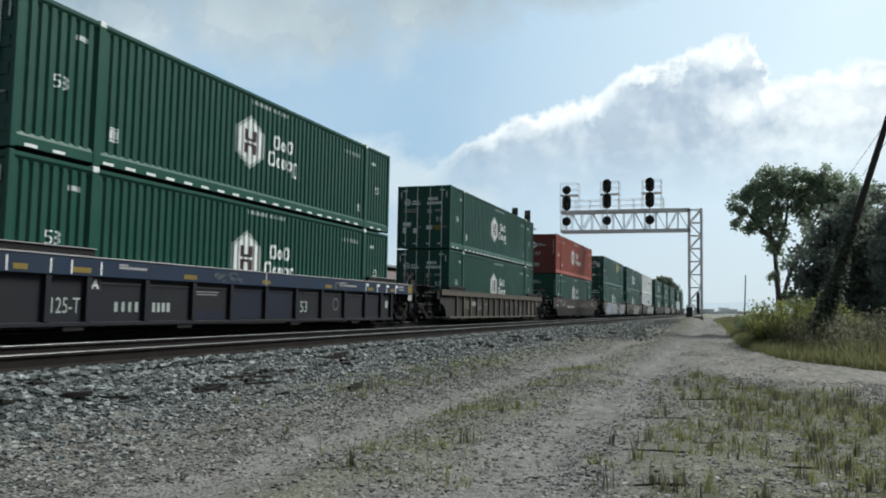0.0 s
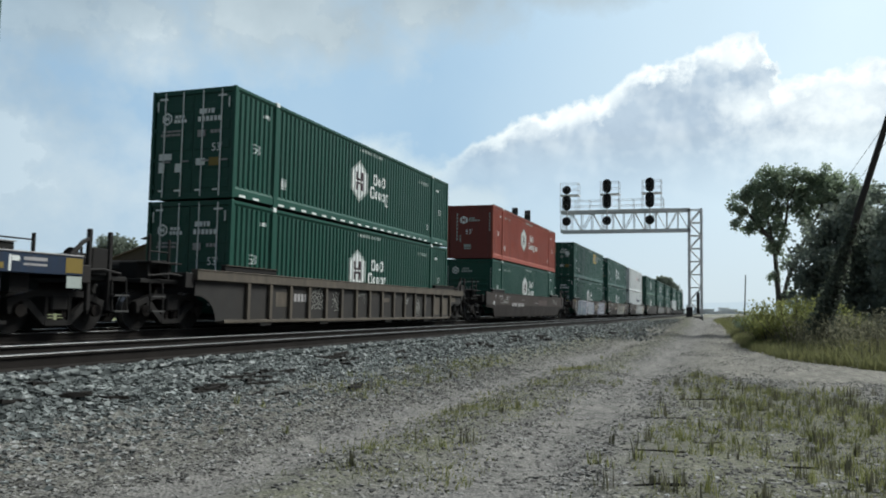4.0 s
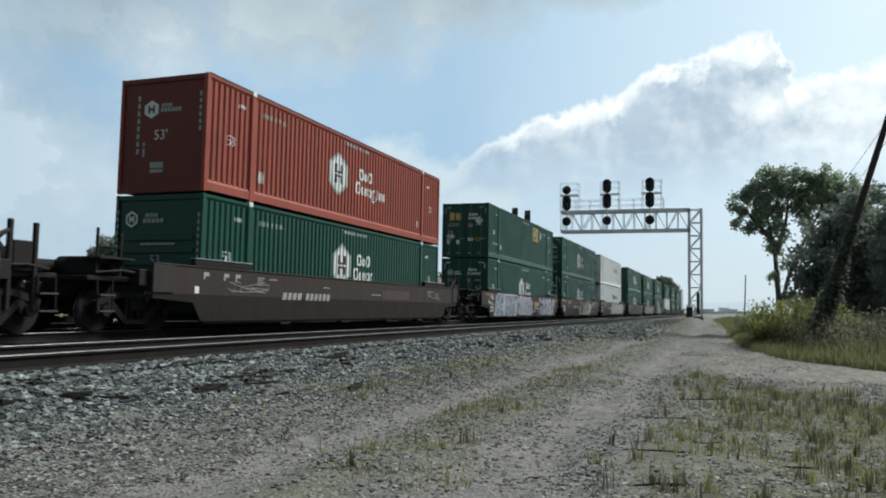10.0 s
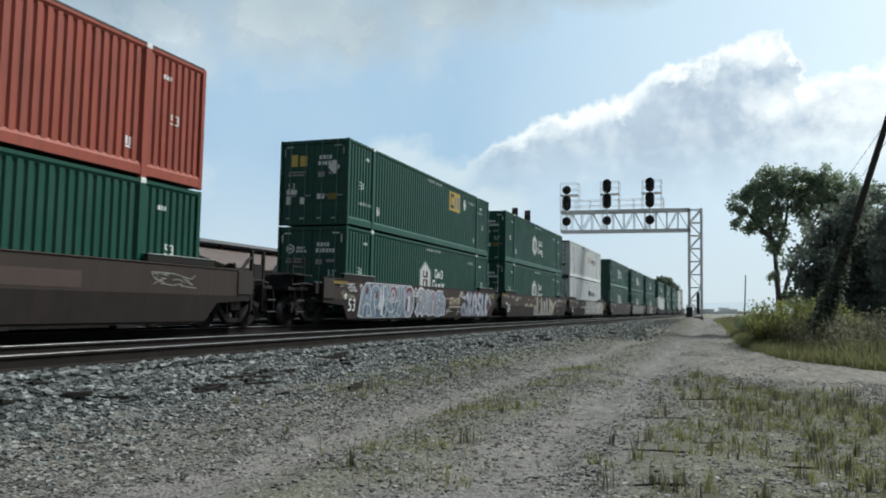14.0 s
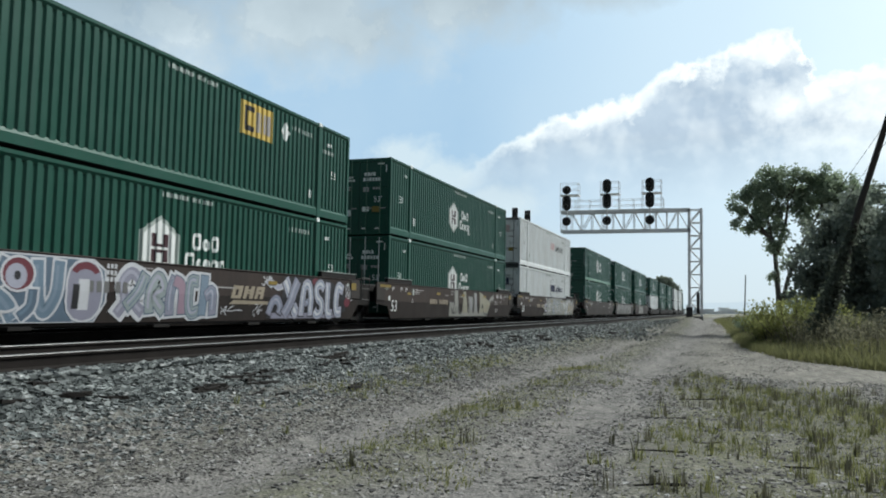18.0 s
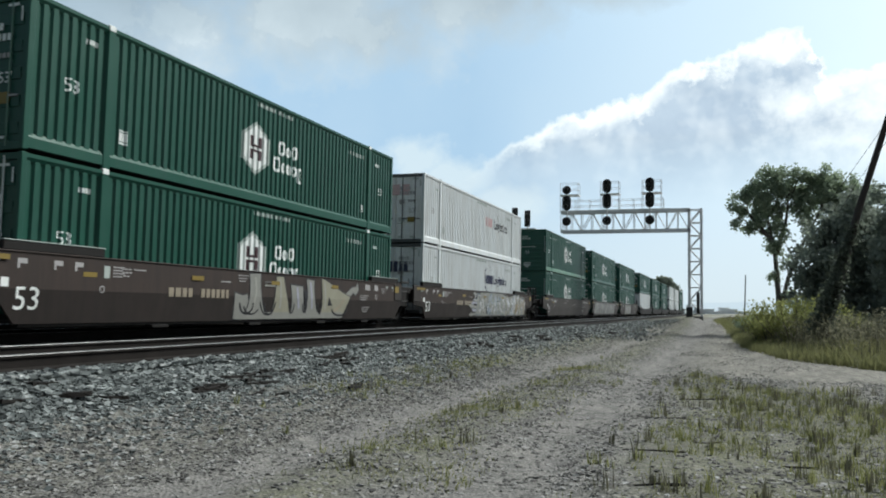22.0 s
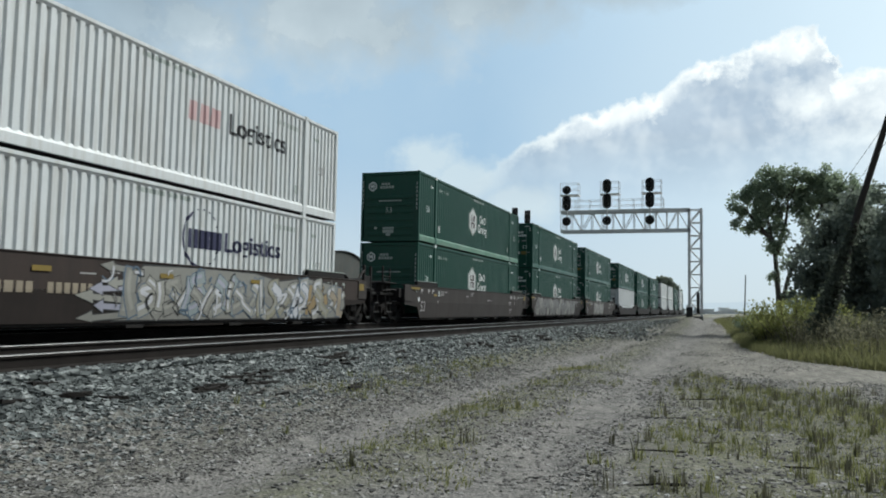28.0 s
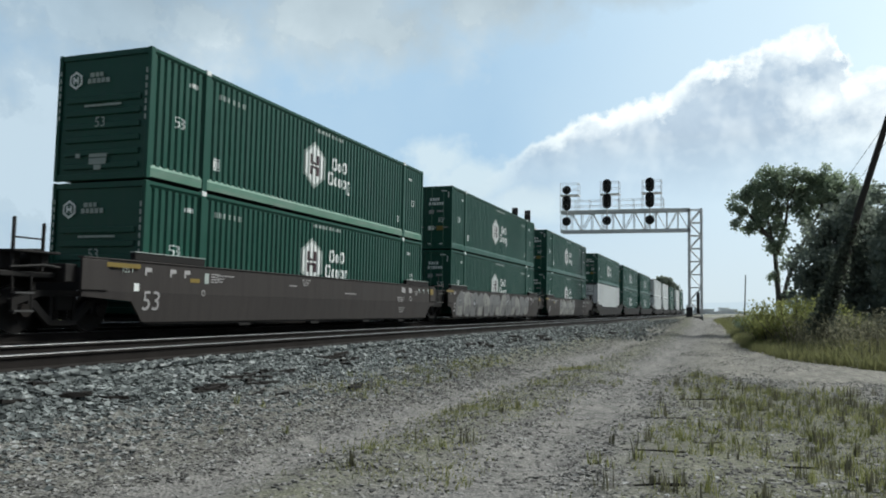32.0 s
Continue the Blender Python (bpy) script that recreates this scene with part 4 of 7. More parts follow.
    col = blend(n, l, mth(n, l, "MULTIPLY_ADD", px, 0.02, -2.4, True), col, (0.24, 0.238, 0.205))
    # dry growth on the low bank beside the far track
    weedy = mth(n, l, "MULTIPLY", mth(n, l, "MULTIPLY", mth(n, l, "MULTIPLY_ADD", px, 0.05, -1.3, True), mth(n, l, "MULTIPLY_ADD", py, 0.8, -2.2, True)), mth(n, l, "MULTIPLY_ADD", blot, 3.4, -1.2, True))
    col = blend(n, l, mth(n, l, "MULTIPLY", weedy, 0.8), col, (0.125, 0.118, 0.08))
    # oily track bed, its colour darkened further for the shade under the train
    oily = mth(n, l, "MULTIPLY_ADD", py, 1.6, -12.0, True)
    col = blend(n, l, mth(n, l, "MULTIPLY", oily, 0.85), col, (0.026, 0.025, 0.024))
    far = mth(n, l, "MULTIPLY_ADD", py, 0.5, -10.5, True)
    col = blend(n, l, far, col, (0.16, 0.17, 0.09))
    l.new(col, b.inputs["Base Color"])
    b.inputs["Roughness"].default_value = 0.95
    b.inputs["Specular IOR Level"].default_value = 0.2
    q = n.new("ShaderNodeBump")
    q.inputs["Strength"].default_value, q.inputs["Distance"].default_value = 0.7, 0.03
    l.new(blend(n, l, bed, vor.outputs["Distance"], vor2.outputs["Distance"]), q.inputs["Height"])
    l.new(q.outputs[0], b.inputs["Normal"])
    return m


def build_ground():
    xs, ys = grid_axis((-4, 60), 0.35, GROUND_REACH), grid_axis((-8, 18), 0.25, GROUND_REACH)
    vs = [(x, y, land(x, y)) for x in xs for y in ys]
    w = len(ys)
    fs = [(i * w + j, (i + 1) * w + j, (i + 1) * w + j + 1, i * w + j + 1) for i in range(len(xs) - 1) for j in range(w - 1)]
    me = bpy.data.meshes.new("ground")
    me.from_pydata(vs, [], fs)
    me.shade_smooth()
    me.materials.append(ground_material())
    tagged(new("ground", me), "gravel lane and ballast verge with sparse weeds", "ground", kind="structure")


build_ground()


# ---- the line of the tracks: straight, then bending away to the left ----
BEND, RADIUS = 225.0, 480.0


def on_line(s, y):
    """Pose at s metres along the line, for a track y metres to the left of the camera."""
    if s <= BEND:
        return Matrix.Translation((s, y, RT))
    a = (s - BEND) / RADIUS
    r = RADIUS - y
    return Matrix.Translation((BEND + r * math.sin(a), RADIUS - r * math.cos(a), RT)) @ Matrix.Rotation(a, 4, "Z")


def build_rail(y, label):
    rail = thing("rail", label, "rail", "rails of the line")
    stations = [-40 + 8 * i for i in range(34)] + [BEND + 10 * i for i in range(1, 40)]
    for nm, prof, mat in (("rail_head", [(-0.037, -0.012), (0.037, -0.012), (0.033, -0.004), (0.022, 0.0), (-0.022, 0.0), (-0.033, -0.004)], STEEL), ("rail_web", [(-0.075, -0.185), (0.075, -0.185), (0.072, -0.172), (0.012, -0.15), (0.011, -0.045), (0.035, -0.038), (0.036, -0.0125), (-0.036, -0.0125), (-0.035, -0.038), (-0.011, -0.045), (-0.012, -0.15), (-0.072, -0.172)], RUST)):
        bm = bmesh.new()
        rings = []
        for s in stations:
            m = on_line(s, y)
            rings.append([bm.verts.new(m @ Vector((0, a, b))) for a, b in prof])
        k = len(prof)
        for a, b in zip(rings, rings[1:]):
            for i in range(k):
                bm.faces.new((a[i], a[(i + 1) % k], b[(i + 1) % k], b[i]))
        bmesh.ops.recalc_face_normals(bm, faces=bm.faces[:])
        part(nm, bm, mat, rail)


for c in TRACKS:
    for y in (c - 0.755, c + 0.755):
        build_rail(y, "steel rail with a shiny worn head on dark ties")


def build_ties(c):
    bed = thing("track_ties", "row of old wooden ties sunk in grey ballast", "rail ties")
    first = part("tie", boxes((-0.115, 0.115, -1.36, 1.36, -0.38, -0.186), bevel=0.015), TIE, bed)
    first.matrix_basis = pose(0, c, RT)
    for i in range(1, 110):
        again("tie", first, bed, pose(0.52 * i, c + random.uniform(-0.05, 0.05), RT - random.uniform(0, 0.012), 0, 0, random.uniform(-1, 1)))


for c in TRACKS:
    build_ties(c)


# ---- signal gantry ----
GX, GY = 70.0, 2.4


def lattice(bm, a, b, depth_axis, depth, n, r):
    """Zigzag and posts between two parallel chords."""
    a, b, d = Vector(a), Vector(b), Vector(depth_axis) * depth
    for i in range(n):
        p, q = a.lerp(b, i / n), a.lerp(b, (i + 1) / n)
        tube(bm, [p, p + d], r, 5)
        tube(bm, [p, q + d] if i % 2 == 0 else [p + d, q], r, 5)
    tube(bm, [b, b + d], r, 5)


def gantry():
    g = thing("signal_gantry", "grey steel lattice cantilever signal gantry over the tracks", "signal gantry")
    z0, zt, zb = 1.1, 10.2, 8.45           # foundation top, beam top, beam bottom
    part("foundation", boxes((GX - 0.58, GX + 0.58, GY - 0.63, GY + 0.63, 0.2, z0), bevel=0.04), CONCRETE, g)
    for dx in (-0.45, 0.45):
        for dy in (-0.5, 0.5):
            part("mast_leg", boxes((GX + dx - 0.08, GX + dx + 0.08, GY + dy - 0.1, GY + dy + 0.1, z0, zt + 0.08)), GALV, g)
        bm = bmesh.new()
        lattice(bm, (GX + dx, GY - 0.5, z0 + 0.2), (GX + dx, GY - 0.5, zt), (0, 1, 0), 1.0, 8, 0.05)
        part("mast_bracing", bm, GALV, g)
    tip = 13.95
    for dx in (-0.45, 0.45):
        for z in (zt, zb):
            part("beam_chord", boxes((GX + dx - 0.08, GX + dx + 0.08, GY + 0.4, tip, z - 0.13, z + 0.13)), GALV, g)
        for i in range(13):
            ya, yb = (GY + 0.5 + (tip - GY - 0.5) * k / 12 for k in (i, i + 1))
            part("beam_post", bars(((GX + dx, ya, zb), (GX + dx, ya, zt)), r=0.035, sides=5), GALV, g)
            if i < 12:
                lo, hi = (zb, zt) if i % 2 == 0 else (zt, zb)
                part("beam_brace", bars(((GX + dx, ya, lo), (GX + dx, yb, hi)), r=0.035, sides=5), GALV, g)
    bm = bmesh.new()
    for i in range(13):
        y = GY + 0.5 + (tip - GY - 0.5) * i / 12
        for z in (zt, zb):
            tube(bm, [(GX - 0.45, y, z), (GX + 0.45, y, z)], 0.035, 5)
    part("beam_ties", bm, GALV, g)
    part("walkway", boxes((GX - 0.42, GX + 0.42, 4.5, tip, zt + 0.13, zt + 0.17)), GALV, g)
    for dx in (-0.5, 0.5):
        bm = bmesh.new()
        for z in (0.55, 1.05):
            tube(bm, [(GX + dx, 5.0, zt + z), (GX + dx, tip, zt + z)], 0.022, 5)
        for i in range(8):
            y = 5.0 + (tip - 5.0) * i / 7
            tube(bm, [(GX + dx, y, zt), (GX + dx, y, zt + 1.05)], 0.022, 5)
        part("walkway_rail", bm, GALV, g)
    part("equipment_case", boxes((GX - 1.3, GX - 0.9, GY + 0.2, GY + 0.7, 0.4, 1.85), bevel=0.03), SIGNAL_BLACK, g, "dark equipment case")
    part("mast_box", boxes((GX - 0.72, GX - 0.54, GY - 0.35, GY - 0.1, 1.3, 3.1), bevel=0.02), SIGNAL_BLACK, g)
    return g


def signal(y, heads, zt=10.2):
    """Signal heads on one upright: (centre height, half height) above the beam's foot."""
    s = thing("signal", "black oval-backed railway signal on a cantilever gantry", "railway signal", "signals on the gantry")
    part("mast", bars(((GX - 0.75, y, 8.4), (GX - 0.75, y, max(h[0] for h in heads))), r=0.06), GALV, s)
    part("bracket", boxes((GX - 0.75, GX - 0.45, y - 0.05, y + 0.05, 9.0, 9.1), (GX - 0.75, GX - 0.45, y - 0.05, y + 0.05, 10.15, 10.25)), GALV, s)
    for zc, hh in heads:
        bm = bmesh.new()
        w = 0.38
        ring = []
        for k in range(24):
            a = 2 * math.pi * k / 24
            ring.append((w * math.cos(a), (hh - w) * (1 if math.sin(a) >= 0 else -1) + w * math.sin(a)))
        f = [bm.verts.new((GX - 0.95, y + a, zc + b)) for a, b in ring]
        b2 = [bm.verts.new((GX - 0.91, y + a, zc + b)) for a, b in ring]
        bm.faces.new(f)
        bm.faces.new(b2[::-1])
        for i in range(24):
            bm.faces.new((f[i], f[(i + 1) % 24], b2[(i + 1) % 24], b2[i]))
        bmesh.ops.recalc_face_normals(bm, faces=bm.faces[:])
        head = part("signal_head", bm, SIGNAL_BLACK, s)
        n = 1 if hh < 0.5 else 2
        for k in range(n):
            z = zc + (k - (n - 1) / 2) * 0.55
            bm = bmesh.new()
            tube(bm, [(GX - 1.3, y, z), (GX - 0.96, y, z)], 0.14, 14, False)
            part("hood", bm, SIGNAL_BLACK, head)
        part("housing", boxes((GX - 0.9, GX - 0.76, y - 0.2, y + 0.2, zc - hh + 0.15, zc + hh - 0.15), bevel=0.03), SIGNAL_BLACK, head)
    return s


gantry()
for y, top in ((13.35, 0.0), (9.78, 0.45), (6.1, 0.62)):
    heads = [(9.32, 0.4), (10.98 + 0.1 * (top > 0), 0.68)]
    heads.append((12.15, 0.38) if top == 0 else (12.35 + 0.05, 0.62))
    signal(y, heads)


def service_basket(y):
    b = thing("service_platform", "grey railed service platform behind a signal", "platform", "signal platforms")
    part("deck", boxes((GX - 0.6, GX + 0.5, y - 0.85, y + 0.85, 11.72, 11.8)), GALV, b)
    for z in (12.3, 12.85):
        part("guard_rail", bars(((GX - 0.55, y - 0.8, z), (GX - 0.55, y + 0.8, z)), ((GX + 0.45, y - 0.8, z), (GX + 0.45, y + 0.8, z)), ((GX - 0.55, y - 0.8, z), (GX + 0.45, y - 0.8, z)), r=0.02), GALV, b)
    for dy in (-0.8, 0.8):
        for dx in (-0.55, 0.45):
            part("guard_post", bars(((GX + dx, y + dy, 10.2), (GX + dx, y + dy, 12.87)), r=0.022), GALV, b)


for y in (13.2, 9.6, 6.0):
    service_basket(y)


def far_signals():
    f = thing("signal_mast", "pair of black signals on a mast across the tracks", "railway signal")
    for y, z in ((19.64, 10.85), (18.36, 10.55)):
        part("signal_head", boxes((74.8, 74.95, y - 0.3, y + 0.3, z - 1.0, z + 0.62), bevel=0.12), SIGNAL_BLACK, f)
        part("hood", bars(((74.5, y, z + 0.2), (74.8, y, z + 0.2)), ((74.5, y, z - 0.4), (74.8, y, z - 0.4)), r=0.15, sides=12), SIGNAL_BLACK, f)
        part("mast", bars(((75.05, y, 0.2), (75.05, y, z)), r=0.09), GALV, f)
    part("platform", boxes((74.9, 75.8, 17.6, 20.4, 9.3, 9.4)), GALV, f)


far_signals()


# ---- trees and growth ----
def leaf_material(name, dark, light):
    m, n, l, b = node_set(name)
    g = n.new("ShaderNodeNewGeometry")
    co = n.new("ShaderNodeTexCoord").outputs["Object"]
    big = noise_tex(n, l, co, 0.6, 3)
    col = ramp(n, l, g.outputs["Random Per Island"], (0.0, dark), (1.0, light))
    col = blend(n, l, mth(n, l, "MULTIPLY_ADD", big, 1.6, -0.4, True), col, tuple(0.8 * c for c in dark))
    l.new(col, b.inputs["Base Color"])
    b.inputs["Roughness"].default_value = 0.6
    b.inputs["Specular IOR Level"].default_value = 0.2
    tr = n.new("ShaderNodeBsdfTranslucent")
    l.new(col, tr.inputs[0])
    mix = n.new("ShaderNodeMixShader")
    mix.inputs[0].default_value = 0.5
    l.new(b.outputs[0], mix.inputs[1])
    l.new(tr.outputs[0], mix.inputs[2])
    l.new(mix.outputs[0], n["Material Output"].inputs[0])
    return m


LEAF = leaf_material("cottonwood_leaf", (0.24, 0.3, 0.21), (0.46, 0.54, 0.38))
LEAF_DARK = leaf_material("dark_leaf", (0.2, 0.235, 0.195), (0.33, 0.37, 0.295))
GRASS = leaf_material("tall_grass_blade", (0.155, 0.165, 0.072), (0.33, 0.325, 0.155))
LANE_GRASS = leaf_material("trodden_grass_blade", (0.11, 0.122, 0.046), (0.39, 0.4, 0.155))
IVY = leaf_material("dark_ivy_leaf", (0.075, 0.09, 0.068), (0.16, 0.185, 0.14))
WEED = leaf_material("dry_weed_stem", (0.07, 0.07, 0.048), (0.2, 0.195, 0.13))
SHRUB = leaf_material("goldenrod_leaf", (0.2, 0.225, 0.08), (0.42, 0.43, 0.16))
BARK = surface("bark", (0.08, 0.07, 0.06), (0.12, 0.105, 0.09), 0.9, bump=0.8)


def leaves(points, size, rng):
    """Small leaf blades, each folded once, round the given points."""
    n = len(points)
    p = np.array(points)
    u = rng.normal(size=(n, 3))
    u /= np.linalg.norm(u, axis=1)[:, None]
    v = np.cross(u, rng.normal(size=(n, 3)))
    v /= np.linalg.norm(v, axis=1)[:, None]
    s = (size * rng.uniform(0.6, 1.4, n))[:, None]
    quad = np.stack([p - u * s, p + v * s * 0.62, p + u * s, p - v * s * 0.62], 1).reshape(-1, 3)
    return quad, np.arange(4 * n).reshape(-1, 4)


def quads(name, vs, fs, material, parent=None):
    me = bpy.data.meshes.new(name)
    me.from_pydata(vs.tolist(), [], fs.tolist())
    me.materials.append(material)
    ob = new(name, me)
    if parent is not None:
        ob.parent = parent
    return ob


def tree(name, label, base, height, clumps, leaf, stems=None, count=14000, size=0.13, seed=1, trunk_r=0.3):
    """clumps: (x, y, z, radius) of leafy masses, from the base; each is fed by a limb from the nearest lower point of a stem."""
    rng = np.random.default_rng(seed)
    t = thing(name, label, "tree", "", Matrix.Translation(base))
    bm = bmesh.new()
    stems = stems or [[(0, 0, -0.2), (0.05, 0.05, height * 0.2), (0, -0.1, height * 0.45), (0.1, 0, height * 0.75)]]
    joints = []
    for i, st in enumerate(stems):
        r = trunk_r * (1 if i == 0 else 0.7)
        st = [Vector(q) for q in st]
        tube(bm, st, [r * (1 - 0.8 * k / (len(st) - 1)) for k in range(len(st))], 9)
        for q, w in zip(st, st[1:]):
            joints += [q.lerp(w, f) for f in (0.0, 0.33, 0.66)]
    pts = []
    vol = sum(c[3] ** 2.2 for c in clumps)
    for cx, cy, cz, r in clumps:
        c = Vector((cx, cy, cz))
        low = [q for q in joints if q.z < cz - 0.35 and q.z > 0.25 * min(cz, 4)] or joints[:2]
        start = min(low, key=lambda q: (q - c).length + 0.4 * abs(q.z - cz + 1.0))
        mid = start.lerp(c, 0.5) + Vector(rng.normal(0, 0.16 * r + 0.05, 3)) + Vector((0, 0, 0.12 * r))
        tube(bm, [start, mid, c], [trunk_r * 0.26, trunk_r * 0.17, trunk_r * 0.06], 6)
        for _ in range(7):
            d = Vector(rng.normal(size=3)).normalized() * r * rng.uniform(0.5, 1.1)
            tube(bm, [mid.lerp(c, rng.uniform(0.3, 1)), c + d], [trunk_r * 0.07, trunk_r * 0.02], 4)
        m = int(count * r ** 2.2 / vol)
        sub = [c + Vector(rng.normal(size=3)).normalized() * r * rng.uniform(0.3, 1.25) for _ in range(max(9, int(17 * r * r)))]
        for _ in range(m):
            s = sub[rng.integers(len(sub))]
            pts.append(s + Vector(rng.normal(0, 0.19, 3)) * (0.6 + 0.4 * r))
    part("trunk", bm, BARK, t)
    vs, fs = leaves([tuple(p) for p in pts], size, rng)
    quads("crown", vs, fs, leaf, t)
    return t


tree("tree", "open-crowned cottonwood with a dark forked trunk", (50, -3.0, 0.2), 11.0,
     [(0.2, 2.35, 8.13, 0.55), (0, 1.55, 8.57, 0.55), (0.2, 1.05, 9.09, 0.6), (-0.3, 0.1, 9.26, 0.64), (0.2, 1.1, 7.87, 0.74), (-0.3, 0.2, 8.22, 0.78), (0.3, 2, 7.35, 0.47), (0, 2.4, 6.7, 0.37), (0.3, 1.6, 6.39, 0.41), (-0.2, 1, 6.74, 0.6), (0.2, 0.3, 6.39, 0.51), (0.3, -0.7, 8.39, 0.74), (-0.2, -1.1, 9.26, 0.6), (0.3, -1.6, 8.65, 0.74), (0, -2.3, 9.18, 0.6), (-0.3, -2.7, 8.48, 0.74), (0.2, -3.3, 9, 0.55), (0, -3.9, 8.39, 0.6), (0.2, -4.3, 7.78, 0.55), (-0.3, -3.3, 7.61, 0.74), (0.2, -2.3, 7.61, 0.74), (0, -1.2, 7.35, 0.55), (0.2, -2.9, 6.74, 0.55), (0, -0.1, 5.78, 0.37), (0.1, -1.6, 6.65, 0.41), (0, 0.15, 4.9, 0.33), (0, -1.9, 5.78, 0.28), (0, -0.5, 2.2, 0.41), (0.2, -0.2, 7.35, 0.64), (-0.2, 0.6, 7.44, 0.55), (0.1, -4.9, 8.22, 0.55), (0, -4.6, 7.09, 0.64), (0.2, -3.6, 6.65, 0.64), (0, -1.9, 8.39, 0.64), (0, -0.2, 8.83, 0.64), (0.1, 0.5, 5.26, 0.41), (0, -0.4, 4.2, 0.37), (0.1, 0.3, 3.4, 0.33), (0, -2.6, 5.87, 0.47)],
     LEAF, [[(0, 0, -0.2), (0, 0.05, 2.2), (0.1, 0.2, 4.6), (0, 0.6, 6.8), (0, 0.9, 8.2)], [(0, 0, 1.3), (0.1, -0.5, 3.4), (0, -1.4, 5.6), (0.1, -2.2, 7.2), (0, -2.6, 8.5)], [(0.1, 0.2, 4.6), (0.2, -0.4, 6.6), (0, -0.6, 8.6)], [(0.05, 0.4, 5.6), (0.1, 1.5, 7.0), (0.1, 1.9, 7.6)]], 20000, 0.098, 3, 0.2)
tree("tree", "dense dark-leaved tree at the edge of the lane", (41, -5.6, 0.2), 8.0,
     [(0, 0.1, 5.9, 1.0), (0.5, 1.0, 4.9, 1.0), (-0.5, -0.6, 5.5, 1.2), (0, 0, 4.2, 1.6), (-0.8, 1.6, 3.4, 1.2), (0.3, -1.5, 4.2, 1.6), (-0.6, 0.4, 2.6, 1.5), (0, -1.8, 2.6, 1.6), (0.2, 1.5, 2.2, 1.0), (-0.8, -0.8, 1.4, 1.4), (0, 0.8, 1.2, 1.2)],
     LEAF_DARK, None, 30000, 0.1, 5, 0.2)
tree("tree", "dense dark-leaved tree overhung with vines", (38, -8.2, 0.2), 7.5,
     [(0, 0.6, 5.6, 1.4), (0.4, -0.8, 5.4, 1.5), (0, 0.2, 4.2, 1.7), (-0.5, 1.2, 3.0, 1.5), (0.2, -1.2, 3.2, 1.6), (-0.6, 0, 1.8, 1.6), (0.3, 1.2, 1.4, 1.3), (0, -1.6, 1.5, 1.4)],
     LEAF_DARK, None, 30000, 0.1, 7, 0.2)
tree("tree", "round green tree beside the far tracks", (262, 18.6, 0.6), 12.0,
     [(0, 0, 9.5, 2.3), (0, 2.2, 8.6, 2.0), (0, -2.4, 8.4, 2.0), (0, 0, 6.5, 2.6), (0, 3, 6.0, 2.0), (0, -3, 6.0, 2.0), (0, 0, 3.5, 2.6)],
     LEAF_DARK, None, 30000, 0.34, 9, 0.35)
tree("tree", "leafy tree behind the long shed", (58, 54, 0.2), 7.6,
     [(0, 0, 6.2, 1.2), (0, 1.5, 5.6, 1.1), (0.5, -1.4, 5.8, 1.1), (0, 0.5, 4.4, 1.6), (0, -1.6, 4.0, 1.4)],
     LEAF_DARK, None, 7000, 0.16, 11, 0.25)


def blades(points, height, width, rng, lean=0.35):
    """Narrow bent blades standing on points."""
    n = len(points)
    p = np.array(points)
    a = rng.uniform(0, 2 * np.pi, n)
    side = np.stack([np.cos(a), np.sin(a), np.zeros(n)], 1) * (width * rng.uniform(0.6, 1.3, n))[:, None]
    h = (height * rng.uniform(0.45, 1.25, n))[:, None]
    b = rng.uniform(0, 2 * np.pi, n)
    tilt = np.stack([np.cos(b), np.sin(b), np.zeros(n)], 1) * (lean * rng.uniform(0, 1, n))[:, None] * h
    up = np.array([0, 0, 1.0])
    mid, top = p + up * h * 0.55 + tilt * 0.35, p + up * h * 0.97 + tilt
    v = np.stack([p - side, p + side, mid + side * 0.8, mid - side * 0.8, top + side * 0.15, top - side * 0.15], 1).reshape(-1, 3)
    i = np.arange(n)[:, None] * 6
    return v, np.concatenate([i + [0, 1, 2, 3], i + [3, 2, 4, 5]])


def tall_grass():
    """Turf that rises from the lane's edge, seed stalks in it, dry weeds behind."""
    rng = np.random.default_rng(21)
    turf, stalks = [], []
    while len(turf) < 62000:
        x = 20 + 62 * rng.uniform() ** 1.7
        d = 8 * rng.uniform() ** 1.7
        y = verge_edge(x) - d + 0.14 * rng.normal() + 0.22 * noise.noise((x * 0.8, 0, 4))
        lift = 0.16 * rng.uniform() * min(1.0, d) + 0.3 * max(0.0, noise.noise((x * 0.5, y * 0.5, 2))) * min(1.0, d / 2)
        turf.append((x, y, land(x, y) - 0.03 + lift * (rng.uniform() < 0.6)))
        if d > 0.25 and rng.uniform() < 0.09:
            stalks.append((x, y, land(x, y)))
    v, f = blades(turf, 0.34, 0.011, rng, 0.75)
    tagged(quads("tall_grass", v, f, GRASS), "tall yellow-green grass along the lane", "grass", kind="stuff")
    v, f = blades(stalks, 0.62, 0.007, rng, 0.3)
    tagged(quads("seed_stalks", v, f, WEED), "thin dry seed stalks in the verge grass", "grass", kind="stuff")
    pts = []
    while len(pts) < 9000:
        x = 25.5 + 20 * rng.uniform()
        e = verge_edge(x)
        y = e - 1.2 - 8 * rng.uniform()
        if noise.noise((x * 0.35, y * 0.35, 9)) > -0.15:
            pts.append((x, y, land(x, y)))
    v, f = blades(pts, 1.2, 0.012, rng, 0.25)
    tagged(quads("dry_weeds", v, f, WEED), "tall dry weeds behind the grass", "weeds", kind="stuff")


tall_grass()


